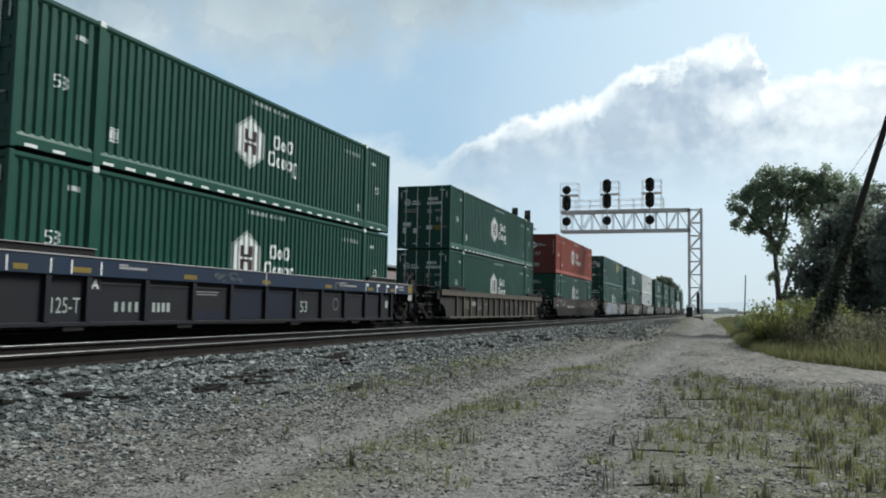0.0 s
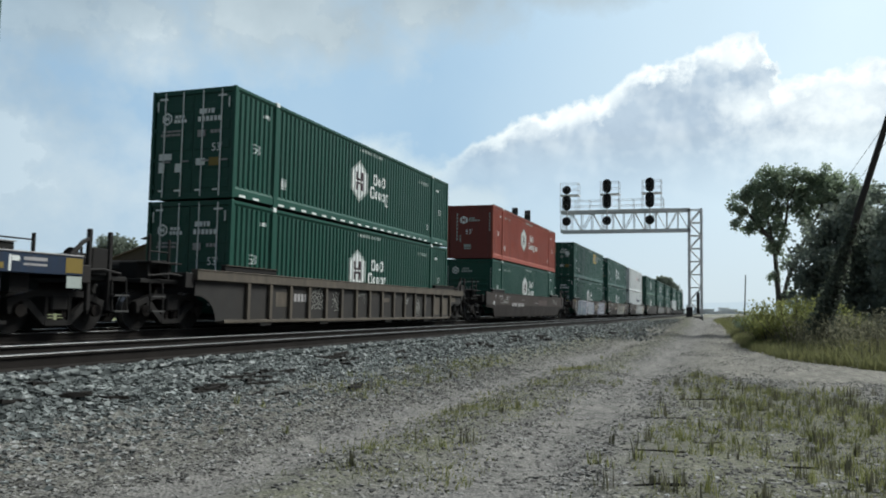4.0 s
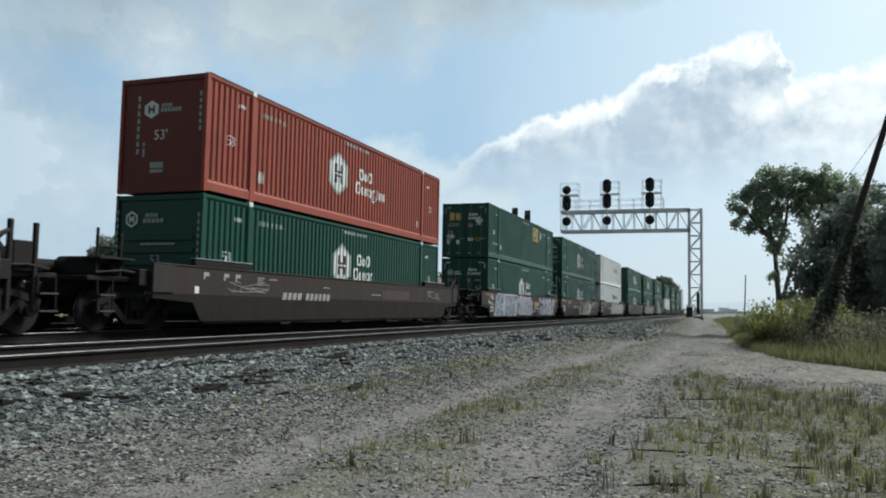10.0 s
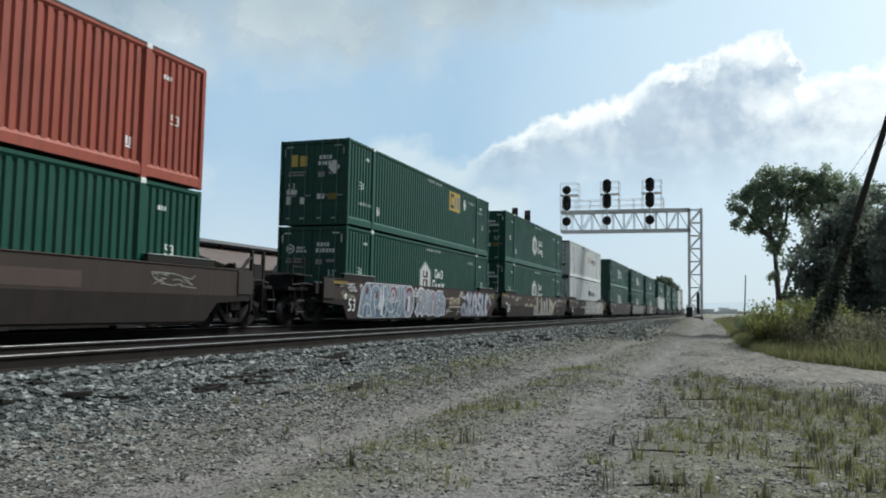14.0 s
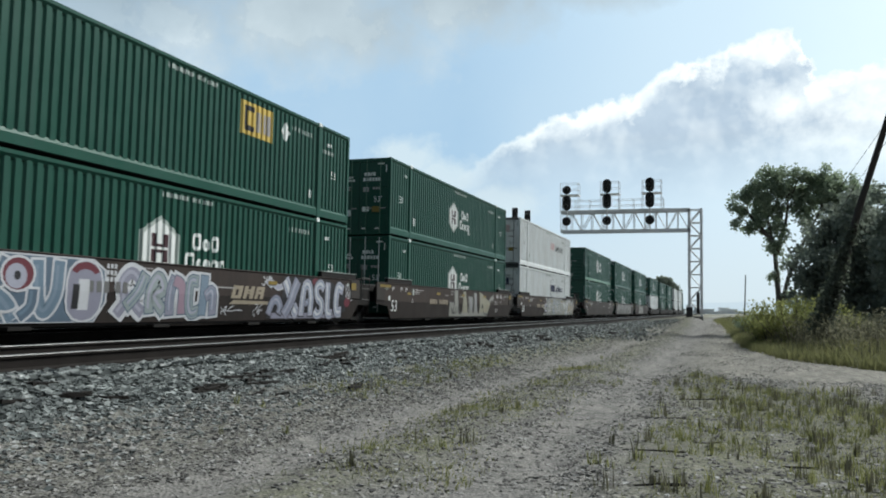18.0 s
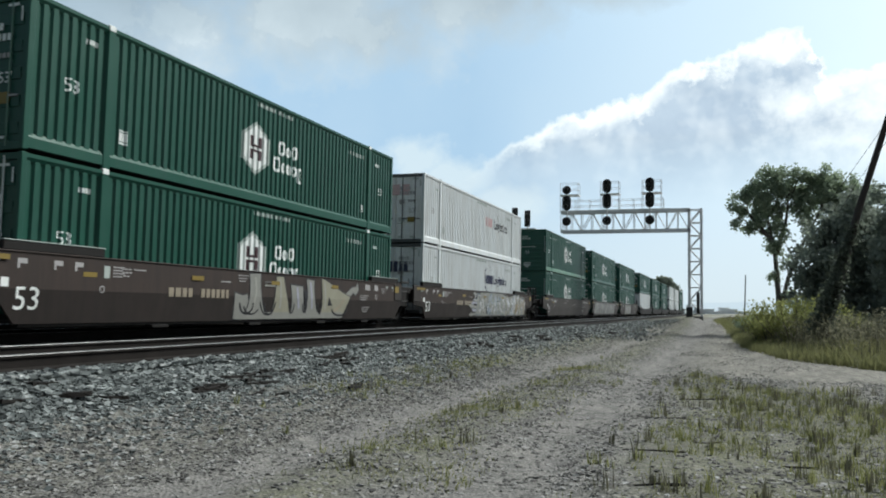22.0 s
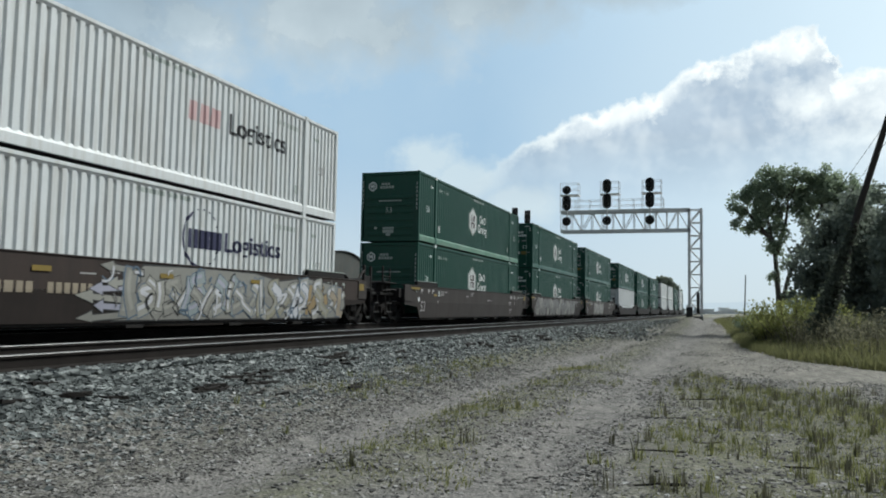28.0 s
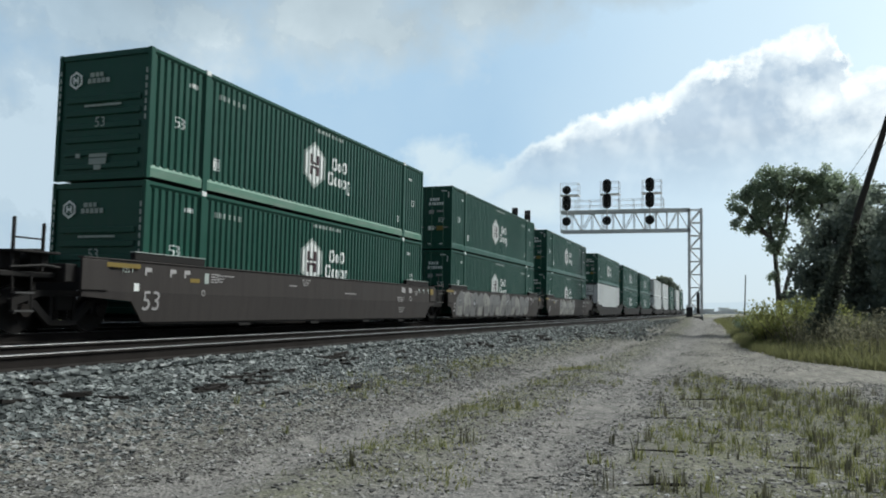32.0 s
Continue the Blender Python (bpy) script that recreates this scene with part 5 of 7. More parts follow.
def weed_foliage():
    rng = np.random.default_rng(23)
    pts = []
    while len(pts) < 15000:
        x = 25 + 17 * rng.uniform()
        y = verge_edge(x) - 0.7 - 9 * rng.uniform()
        k = noise.noise((x * 0.45, y * 0.45, 19)) + 0.35
        if k > rng.uniform(0, 0.8):
            pts.append((x, y, land(x, y) + (0.35 + 0.9 * rng.uniform()) * (0.6 + 0.6 * k)))
    v, f = leaves(pts, 0.035, rng)
    tagged(quads("weed_foliage", v, f, leaf_material("weed_leaf", (0.12, 0.12, 0.07), (0.34, 0.33, 0.24))), "tangled pale weeds with seed heads", "weeds", kind="stuff")


weed_foliage()


def weeds_on_lane():
    rng = np.random.default_rng(33)
    low, tuft = [], []
    for _ in range(230000):
        x, y = 4.3 + (16 if rng.uniform() < 0.85 else 50) * rng.uniform() ** 1.1, rng.uniform(-7.0, 6.6)
        clump = noise.noise((x * 0.7, y * 1.0, 5)) + 0.8 * noise.noise((x * 2.3, y * 2.8, 8))
        edge = 0.95 + 0.25 * noise.noise((x * 0.6, 0, 1))
        far = 18.0 + 1.28 * y + 0.8 * noise.noise((0, y * 0.9, 3)) - x
        corner = min(-0.1 + 0.24 * (edge - y), 0.25 * far, 0.52) if y < edge and far > 0 else -1
        off = abs(y - WEED_STRIP + 0.22 * noise.noise((x * 0.4, 0, 6)))
        strip = 0.2 - off * 0.3 if 5.8 < x < 28 else -1
        foot = 0.5 - abs(y - 5.65) * 0.9 if x > 10.5 else -1
        lim = max(corner, strip, foot)
        if lim > -0.08 and clump + 0.5 * rng.normal() > 0.72 - 1.1 * lim:
            low.append((x, y, land(x, y) - 0.01))
            if rng.uniform() < (0.05 if corner == lim else 0.012):
                tuft.append(low[-1])
    sparse = [(4.6 + 13 * rng.uniform() ** 1.1, rng.uniform(-2.5, 1.3)) for _ in range(150)] + [(7 + 12 * rng.uniform(), rng.uniform(4.6, 6.2)) for _ in range(26)]
    tuft += [(x, y, land(x, y) - 0.01) for x, y in sparse]
    v, f = blades(low, 0.065, 0.0045, rng, 1.0)
    tagged(quads("lane_grass", v, f, LANE_GRASS), "patchy low grass on the gravel lane", "grass", kind="stuff")
    green, brown = [], []
    for p in tuft:
        r = rng.uniform(0.015, 0.05)
        to = green if rng.uniform() < 0.66 else brown
        for _ in range(int(rng.integers(5, 16))):
            to.append((p[0] + r * rng.normal(), p[1] + r * rng.normal(), p[2]))
    v, f = blades(green, 0.13, 0.005, rng, 0.45)
    tagged(quads("grass_tufts", v, f, LANE_GRASS), "upright green grass tufts on the lane", "grass", kind="stuff")
    v, f = blades(brown, 0.17, 0.007, rng, 0.22)
    tagged(quads("weed_stalks", v, f, WEED), "brown upright weed stalks on the lane", "weeds", kind="stuff")


weeds_on_lane()


def shrub(base, r, h, seed, leaf, label):
    rng = np.random.default_rng(seed)
    t = thing("shrub", label, "shrub", "shrubs beside the lane", Matrix.Translation(base))
    bm = bmesh.new()
    pts = []
    for _ in range(40):
        a, q = rng.uniform(0, 2 * math.pi), r * math.sqrt(rng.uniform())
        top = Vector((q * math.cos(a), q * math.sin(a), h * rng.uniform(0.55, 1.0) * (1 - 0.3 * q / r)))
        tube(bm, [(top.x * 0.3, top.y * 0.3, -0.05), (top.x * 0.8, top.y * 0.8, top.z * 0.6), top], [0.02, 0.012, 0.005], 4)
        for _ in range(130):
            f = rng.uniform(0.15, 1.05)
            pts.append((top.x * f + rng.normal(0, 0.13), top.y * f + rng.normal(0, 0.13), max(0, top.z * f + rng.normal(0, 0.1))))
    part("stem_clump", bm, BARK, t)
    v, f = leaves(pts, 0.055, rng)
    quads("foliage", v, f, leaf, t)


for b, r, h, s, lf, lb in (((34, -2.6, 0.2), 1.7, 2.3, 41, SHRUB, "yellow-green goldenrod shrub at the foot of a tree"), ((36, -1.7, 0.15), 1.3, 1.7, 42, SHRUB, "yellow-green goldenrod shrub in tall grass"), ((33, -3.9, 0.2), 1.2, 1.7, 43, SHRUB, "green shrub in tall weeds"), ((35, -5.4, 0.2), 1.1, 1.3, 44, LEAF_DARK, "dark shrub under the trees"), ((45, -1.5, 0.2), 1.0, 1.3, 45, LEAF, "green shrub in tall grass"), ((34, -6.8, 0.2), 1.2, 1.4, 46, LEAF_DARK, "dark shrub under the trees")):
    shrub(b, r, h, s, lf, lb)


# ---- poles and wires ----
def leaning_pole():
    p = thing("utility_pole", "dark wooden utility pole leaning over the trees", "utility pole")
    bm = bmesh.new()
    tube(bm, [(30, -3.1, 0.1), (30, -4.35, 5.1), (30, -5.9, 10.2)], [0.13, 0.115, 0.09], 10)
    part("pole", bm, POLE, p)
    part("crossarm", boxes((28.9, 31.1, -5.85, -5.7, 9.6, 9.75)), POLE, p)
    rng = np.random.default_rng(51)
    pts = []
    for _ in range(4200):
        f = 0.9 * rng.uniform() ** 1.6
        r = 0.42 - 0.36 * f
        pts.append((30 + r * rng.normal() * 0.6, -3.1 - 1.25 * f + r * rng.normal() * 0.5, 1.0 + 4.0 * f + 0.1 * rng.normal()))
    v, fc = leaves(pts, 0.06, rng)
    quads("vine", v, fc, IVY, p)["label"] = "dark vine climbing the pole"
    part("wire", bars(((60, -5.8, 7.7), (30.5, -4.12, 6.35), (30.4, -5.9, 9.05)), ((60, -6.6, 7.0), (30.5, -4.35, 6.04), (30.4, -6.1, 8.7)), r=0.011, sides=4), POLE, p)


def plain_pole(x, y, h, r, label):
    p = thing("utility_pole", label, "utility pole")
    bm = bmesh.new()
    tube(bm, [(x, y, 0), (x, y - 0.3, h)], [r, r * 0.75], 8)
    part("pole", bm, POLE, p)


leaning_pole()
plain_pole(180, -3.8, 9.6, 0.15, "distant weathered utility pole")


# ---- the shed behind the train ----
def shed():
    s = thing("shed", "long weathered shed with a raised ridge vent", "shed")
    x0, x1, yc, w = 47.5, 110.0, 40.0, 6.5
    wall = surface("dark_shed_boards", (0.06, 0.045, 0.038), (0.045, 0.035, 0.03), 0.85)
    roof = surface("rusty_metal_roof", (0.12, 0.092, 0.083), (0.085, 0.066, 0.06), 0.7, dirt=(0.16, 0.115, 0.1), streak=(0.9, 0.2, 0.2))
    vent = surface("dark_metal_vent_roof", (0.1, 0.1, 0.105), (0.07, 0.07, 0.072), 0.6, dirt=(0.18, 0.17, 0.16), streak=(0.3, 3, 1))
    part("wall", boxes((x0, x1, yc - w, yc + w, 0.1, 4.0)), wall, s)
    bm = bmesh.new()
    for v in ((x0,), (x1,)):
        pass
    a = [bm.verts.new((x0 - 0.02, yc - w, 4.0)), bm.verts.new((x0 - 0.02, yc + w, 4.0)), bm.verts.new((x0 - 0.02, yc, 5.95))]
    b = [bm.verts.new((x0 + 0.2, yc - w, 4.0)), bm.verts.new((x0 + 0.2, yc + w, 4.0)), bm.verts.new((x0 + 0.2, yc, 5.95))]
    bm.faces.new(a)
    bm.faces.new(b[::-1])
    for i in range(3):
        bm.faces.new((a[i], a[(i + 1) % 3], b[(i + 1) % 3], b[i]))
    part("gable", bm, wall, s)
    for sgn in (-1, 1):
        bm = bmesh.new()
        p = [bm.verts.new((x, yc + sgn * (w + 0.3) * k, 6.05 - 2.1 * k)) for x, k in ((x0 - 0.3, 0), (x1, 0), (x1, 1), (x0 - 0.3, 1))]
        f = bm.faces.new(p)
        bm.normal_update()
        bmesh.ops.solidify(bm, geom=[f], thickness=0.1)
        bmesh.ops.recalc_face_normals(bm, faces=bm.faces[:])
        part("roof", bm, roof, s)
        bm = bmesh.new()
        p = [bm.verts.new((x, yc + sgn * 1.5 * k, 6.62 - 0.42 * k)) for x, k in ((x0 - 0.1, 0), (x1, 0), (x1, 1), (x0 - 0.1, 1))]
        f = bm.faces.new(p)
        bm.normal_update()
        bmesh.ops.solidify(bm, geom=[f], thickness=0.07)
        bmesh.ops.recalc_face_normals(bm, faces=bm.faces[:])
        part("vent_roof", bm, vent, s)
    for k in range(20):
        part("vent_post", boxes((x0 + 0.1 + 3.1 * k, x0 + 0.3 + 3.1 * k, yc - 1.1, yc - 0.9, 5.7, 6.3)), wall, s)


shed()


def arched_store():
    """A round-roofed store that stands before the shed."""
    s = thing("arched_store", "dark round-roofed metal store before a long shed", "store")
    metal = surface("dark_ribbed_roof_metal", (0.06, 0.066, 0.064), (0.045, 0.05, 0.048), 0.6, dirt=(0.09, 0.075, 0.065), streak=(4, 0.4, 1))
    cx, y0, y1, rx, rz, z0 = ARCH
    bm = bmesh.new()
    rings = []
    for y in np.linspace(y0, y1, 13):
        rings.append([bm.verts.new((cx + rx * math.cos(a), y, z0 + rz * math.sin(a))) for a in (math.pi * k / 20 for k in range(21))])
    for a, b in zip(rings, rings[1:]):
        for i in range(20):
            bm.faces.new((a[i], a[i + 1], b[i + 1], b[i]))
    bm.normal_update()
    bmesh.ops.solidify(bm, geom=bm.faces[:], thickness=0.05)
    part("roof", bm, metal, s)
    for y in (y0 + 0.15, y1 - 0.2):
        bm = bmesh.new()
        prism(bm, [(cx + (rx - 0.06) * math.cos(math.pi * k / 20), z0 + (rz - 0.06) * math.sin(math.pi * k / 20)) for k in range(21)], y, y + 0.1)
        part("end_wall", bm, metal, s)
    part("wall", boxes((cx - rx, cx - rx + 0.15, y0, y1, 0.1, z0)), metal, s)
    part("wall", boxes((cx + rx - 0.15, cx + rx, y0, y1, 0.1, z0)), metal, s)
    part("front_wall", boxes((cx - rx + 0.152, cx + rx - 0.152, y0 + 0.15, y0 + 0.25, 0.1, z0 - 0.002)), metal, s)


ARCH = (57.6, 29.5, 33.0, 5.6, 2.9, 3.0)
arched_store()


# ---- far distance ----
def backdrop_hills():
    # distance haze is put into the hills as an even pale glow
    haze, n, l, b = node_set("hazy_hill")
    n.remove(b)
    em = n.new("ShaderNodeEmission")
    em.inputs[0].default_value = (0.63, 0.72, 0.79, 1)
    l.new(em.outputs[0], n["Material Output"].inputs[0])
    bm = bmesh.new()
    prev = None
    for i in range(80):
        a = radians(-35 + 1.3 * i)
        r = 1900
        h = 14 + 10 * noise.noise((i * 0.22, 0, 2)) + 4 * noise.noise((i * 0.8, 3, 2))
        cur = (bm.verts.new((r * math.cos(a), r * math.sin(a), -3)), bm.verts.new((r * math.cos(a), r * math.sin(a), 10 + h)), bm.verts.new(((r + 300) * math.cos(a), (r + 300) * math.sin(a), -3)))
        if prev:
            for k in range(2):
                bm.faces.new((prev[k], cur[k], cur[k + 1], prev[k + 1]))
        prev = cur
    bmesh.ops.recalc_face_normals(bm, faces=bm.faces[:])
    tagged(finish("backdrop_hills", bm, haze, smooth=True), "low hazy blue hills on the horizon", "hills", kind="structure")


backdrop_hills()
PALE_WALL = surface("pale_far_wall", (0.78, 0.82, 0.84), (0.7, 0.75, 0.78), 0.8)
for x, y, w, h in ((420, 5.5, 9, 5.0), (430, -1.5, 5, 6.5), (440, 13, 3, 8.5), (445, 17, 3, 8.5), (410, -12, 16, 3.4), (400, 9, 6, 3.0), (405, 2, 5, 2.6), (460, -6, 8, 5.5), (455, 21, 10, 5.0)):
    s = thing("far_building", "small pale industrial building in the far haze", "building", "far buildings")
    h *= 0.55
    part("wall", boxes((x, x + 8, y, y + w, 0, h)), PALE_WALL, s)
    part("roof", boxes((x - 0.3, x + 8.3, y - 0.3, y + w + 0.3, h + 0.004, h + 0.4)), GALV, s)


# ---- drifting clouds, on a sheet of sky far behind the rest ----
def cloud_sheet():
    m, n, l, b = node_set("cloud")
    n.remove(b)
    uv = n.new("ShaderNodeUVMap").outputs[0]
    sx = n.new("ShaderNodeSeparateXYZ")
    l.new(uv, sx.inputs[0])
    w1 = noise_tex(n, l, uv, 0.16, 8, 0.6)
    w2 = noise_tex(n, l, uv, 0.5, 7, 0.62)
    w3 = noise_tex(n, l, uv, 0.07, 5, 0.55)
    wv = noise_tex(n, l, uv, 0.1, 5, 0.5)

    def blob(a, e, ra, re, tilt=0.0):
        da = mth(n, l, "SUBTRACT", sx.outputs[0], a)
        de = mth(n, l, "SUBTRACT", sx.outputs[1], e)
        if tilt:
            de = mth(n, l, "MULTIPLY_ADD", da, tilt, de)
        u, v = mth(n, l, "DIVIDE", da, ra), mth(n, l, "DIVIDE", de, re)
        return mth(n, l, "SUBTRACT", 1.0, mth(n, l, "SQRT", mth(n, l, "ADD", mth(n, l, "MULTIPLY", u, u), mth(n, l, "MULTIPLY", v, v))))

    def union(bs):
        o = bs[0]
        for q in bs[1:]:
            o = mth(n, l, "MAXIMUM", o, q)
        return o
    # the heap on the right: its outline runs over the azimuths, with a bright rim and a blue-grey heart
    def outline(points):
        q = n.new("ShaderNodeFloatCurve")
        c = q.mapping.curves[0]
        pts = [((p + 30) / 90, e / 30) for p, e in sorted(points)]
        while len(c.points) < len(pts):
            c.points.new(0.5, 0.5)
        for cp, (u, v) in zip(c.points, pts):
            cp.location = (u, v)
            cp.handle_type = "VECTOR"
        q.mapping.update()
        wob = mth(n, l, "MULTIPLY_ADD", mth(n, l, "SUBTRACT", w2, 0.5), 2.4, sx.outputs[0])
        l.new(mth(n, l, "MULTIPLY_ADD", wob, 1 / 90, 1 / 3), q.inputs["Value"])
        return mth(n, l, "MULTIPLY", q.outputs[0], 30)
    w4 = noise_tex(n, l, uv, 1.1, 6, 0.6)
    edge = outline([(-30, 17.0), (-16, 16.6), (-8.7, 16.2), (-4.5, 15.8), (-2.8, 15.4), (-2.3, 17.6), (-1.6, 18.6), (-0.2, 18.7), (1.3, 18.5), (2.8, 17.9), (4.3, 17.3), (5.9, 17.5), (7.1, 16.8), (8.3, 15.7), (9.0, 15.2), (10.3, 15.0), (12.4, 14.5), (13.0, 14.2), (14.0, 14.1), (15.6, 13.5), (17.2, 12.6), (18.4, 12.2), (19.4, 11.3), (21.7, 9.6), (23, 8.8), (26, 7.6), (32, 5.5), (60, 2)])
    gap = mth(n, l, "SUBTRACT", edge, sx.outputs[1])
    hd = mth(n, l, "ADD", gap, mth(n, l, "ADD", mth(n, l, "MULTIPLY_ADD", w2, 2.8, -1.3), mth(n, l, "MULTIPLY_ADD", w4, 0.9, -0.45)))
    ha = mth(n, l, "MULTIPLY", hd, 2.1, None, True)
    ha = mth(n, l, "MULTIPLY", ha, mth(n, l, "MULTIPLY_ADD", sx.outputs[1], 0.19, -1.4, True))
    puff = union([blob(25.4, 10.8, 3.0, 1.9), blob(23.2, 9.2, 4.5, 2.2), blob(19.0, 7.8, 4.0, 1.6)])
    pd = mth(n, l, "MULTIPLY", mth(n, l, "ADD", mth(n, l, "MULTIPLY_ADD", w2, 1.3, -0.6), puff), 1.7, None, True)
    veil = union([blob(48, 19.5, 16, 5.6), blob(34, 20.8, 11, 5.2), blob(29, 19.5, 6.5, 3.8), blob(22, 22.2, 9, 3.6), blob(10, 23.5, 10, 2.6), blob(52, 10, 12, 8.0)])
    vd = mth(n, l, "MULTIPLY", mth(n, l, "ADD", mth(n, l, "MULTIPLY_ADD", w2, 0.9, -0.45), mth(n, l, "ADD", mth(n, l, "MULTIPLY_ADD", wv, 1.8, -0.8), veil)), 1.25, None, True)
    rim = mth(n, l, "MULTIPLY_ADD", mth(n, l, "ADD", hd, mth(n, l, "MULTIPLY_ADD", w2, 3.6, -1.8)), 0.8, -0.4, True)
    sunny = union([blob(-1.8, 14.0, 3.4, 1.7), blob(-7, 13.6, 5.5, 2.8), blob(-4.5, 11.2, 5.0, 1.5, -0.12), blob(-12, 13.0, 7, 3.0), blob(11.1, 14.0, 3.8, 0.9, 0.35), blob(-0.3, 17.4, 2.4, 1.3), blob(-7, 10.8, 7, 3.4)])
    sunny = mth(n, l, "MULTIPLY", mth(n, l, "ADD", sunny, mth(n, l, "MULTIPLY_ADD", w2, 2.4, -1.05)), 0.75, None, True)
    shift = n.new("ShaderNodeMapping")
    shift.inputs["Location"].default_value = (-0.55, 0.5, 0)
    l.new(uv, shift.inputs[0])
    toward = noise_tex(n, l, shift.outputs[0], 0.28, 3, 0.5)
    billow = mth(n, l, "MULTIPLY_ADD", mth(n, l, "SUBTRACT", noise_tex(n, l, uv, 0.28, 3, 0.5), toward), 4.0, 0.4, True)
    heart = mth(n, l, "MULTIPLY", rim, mth(n, l, "SUBTRACT", 1.0, mth(n, l, "MULTIPLY", sunny, 0.95)))
    heart = mth(n, l, "MULTIPLY", heart, mth(n, l, "MULTIPLY_ADD", billow, -0.45, 1.12, True))
    shade = ramp(n, l, w1, (0.35, (0.47, 0.56, 0.68)), (0.65, (0.61, 0.7, 0.81)))
    tail = mth(n, l, "MULTIPLY_ADD", sx.outputs[0], 0.12, -1.7, True)
    hcol = blend(n, l, heart, blend(n, l, tail, (1.14, 1.15, 1.14), (0.74, 0.83, 0.89)), shade)
    vcol = ramp(n, l, mth(n, l, "MULTIPLY_ADD", w1, 0.22, mth(n, l, "MULTIPLY_ADD", wv, 0.5, mth(n, l, "MULTIPLY_ADD", sx.outputs[1], -0.022, 0.57))), (0.34, (0.43, 0.5, 0.555)), (0.52, (0.58, 0.655, 0.71)), (0.68, (0.82, 0.88, 0.92)))
    low = mth(n, l, "MULTIPLY_ADD", sx.outputs[1], -0.085, 0.95, True)
    east = mth(n, l, "MULTIPLY_ADD", sx.outputs[0], -0.035, 0.75, True)
    col = blend(n, l, east, (0.45, 0.63, 0.83), (0.93, 1.06, 1.16))
    col = blend(n, l, mth(n, l, "MULTIPLY", mth(n, l, "MULTIPLY_ADD", w3, 1.4, -0.4, True), 0.5), col, (0.7, 0.82, 0.9))
    col = blend(n, l, low, col, (0.76, 0.835, 0.885))
    col = blend(n, l, vd, col, vcol)
    col = blend(n, l, mth(n, l, "MULTIPLY", pd, 0.8), col, (0.78, 0.87, 0.92))
    col = blend(n, l, ha, col, hcol)
    west = mth(n, l, "MULTIPLY_ADD", sx.outputs[0], 0.075, -2.85, True)
    col = blend(n, l, mth(n, l, "MULTIPLY", west, 0.55), col, (0.5, 0.62, 0.74), "MULTIPLY")
    alpha = mth(n, l, "MAXIMUM", mth(n, l, "MAXIMUM", ha, vd), 0.92)
    em = n.new("ShaderNodeEmission")
    l.new(col, em.inputs[0])
    tp = n.new("ShaderNodeBsdfTransparent")
    mx = n.new("ShaderNodeMixShader")
    l.new(alpha, mx.inputs[0])
    l.new(tp.outputs[0], mx.inputs[1])
    l.new(em.outputs[0], mx.inputs[2])
    l.new(mx.outputs[0], n["Material Output"].inputs[0])
    me = bpy.data.meshes.new("backdrop_clouds")
    R, na, ne = 2350, 60, 20
    vs, uvs = [], []
    for i in range(na + 1):
        for j in range(ne + 1):
            a, e = -28 + 96 * i / na, -1 + 30 * j / ne
            vs.append((R * math.cos(radians(a)) * math.cos(radians(e)), R * math.sin(radians(a)) * math.cos(radians(e)), R * math.sin(radians(e))))
            uvs.append((a, e))
    fs = [(i * (ne + 1) + j, (i + 1) * (ne + 1) + j, (i + 1) * (ne + 1) + j + 1, i * (ne + 1) + j + 1) for i in range(na) for j in range(ne)]
    me.from_pydata(vs, [], fs)
    layer = me.uv_layers.new(name="sky")
    for lp in me.loops:
        layer.data[lp.index].uv = uvs[lp.vertex_index]
    me.shade_smooth()
    me.materials.append(m)
    ob = new("backdrop_clouds", me)
    ob.location = (0, 0, 1.45)
    return tagged(ob, "pale summer sky with drifting heaped clouds", "sky", kind="structure")


clouds = cloud_sheet()


# ---- loose stones and old timber ----
def stone_material(name, dark, mid, light):
    m, n, l, b = node_set(name)
    g = n.new("ShaderNodeNewGeometry")
    co = n.new("ShaderNodeTexCoord").outputs["Object"]
    col = ramp(n, l, g.outputs["Random Per Island"], (0.0, dark), (0.55, mid), (0.93, light), (1.0, (0.4, 0.41, 0.4)))
    fine = noise_tex(n, l, co, 40, 3, 0.6)
    col = blend(n, l, mth(n, l, "MULTIPLY_ADD", fine, 1.0, -0.25, True), col, dark)
    l.new(col, b.inputs["Base Color"])
    b.inputs["Roughness"].default_value = 0.9
    b.inputs["Specular IOR Level"].default_value = 0.25
    return m


CORNERS = np.array([(-1, -1, -0.7), (1, -1, -0.7), (1, 1, -0.7), (-1, 1, -0.7), (-0.8, -0.8, 0.7), (0.8, -0.8, 0.7), (0.8, 0.8, 0.7), (-0.8, 0.8, 0.7)])
SIDES = np.array([(3, 2, 1, 0), (4, 5, 6, 7), (0, 1, 5, 4), (1, 2, 6, 5), (2, 3, 7, 6), (3, 0, 4, 7)])


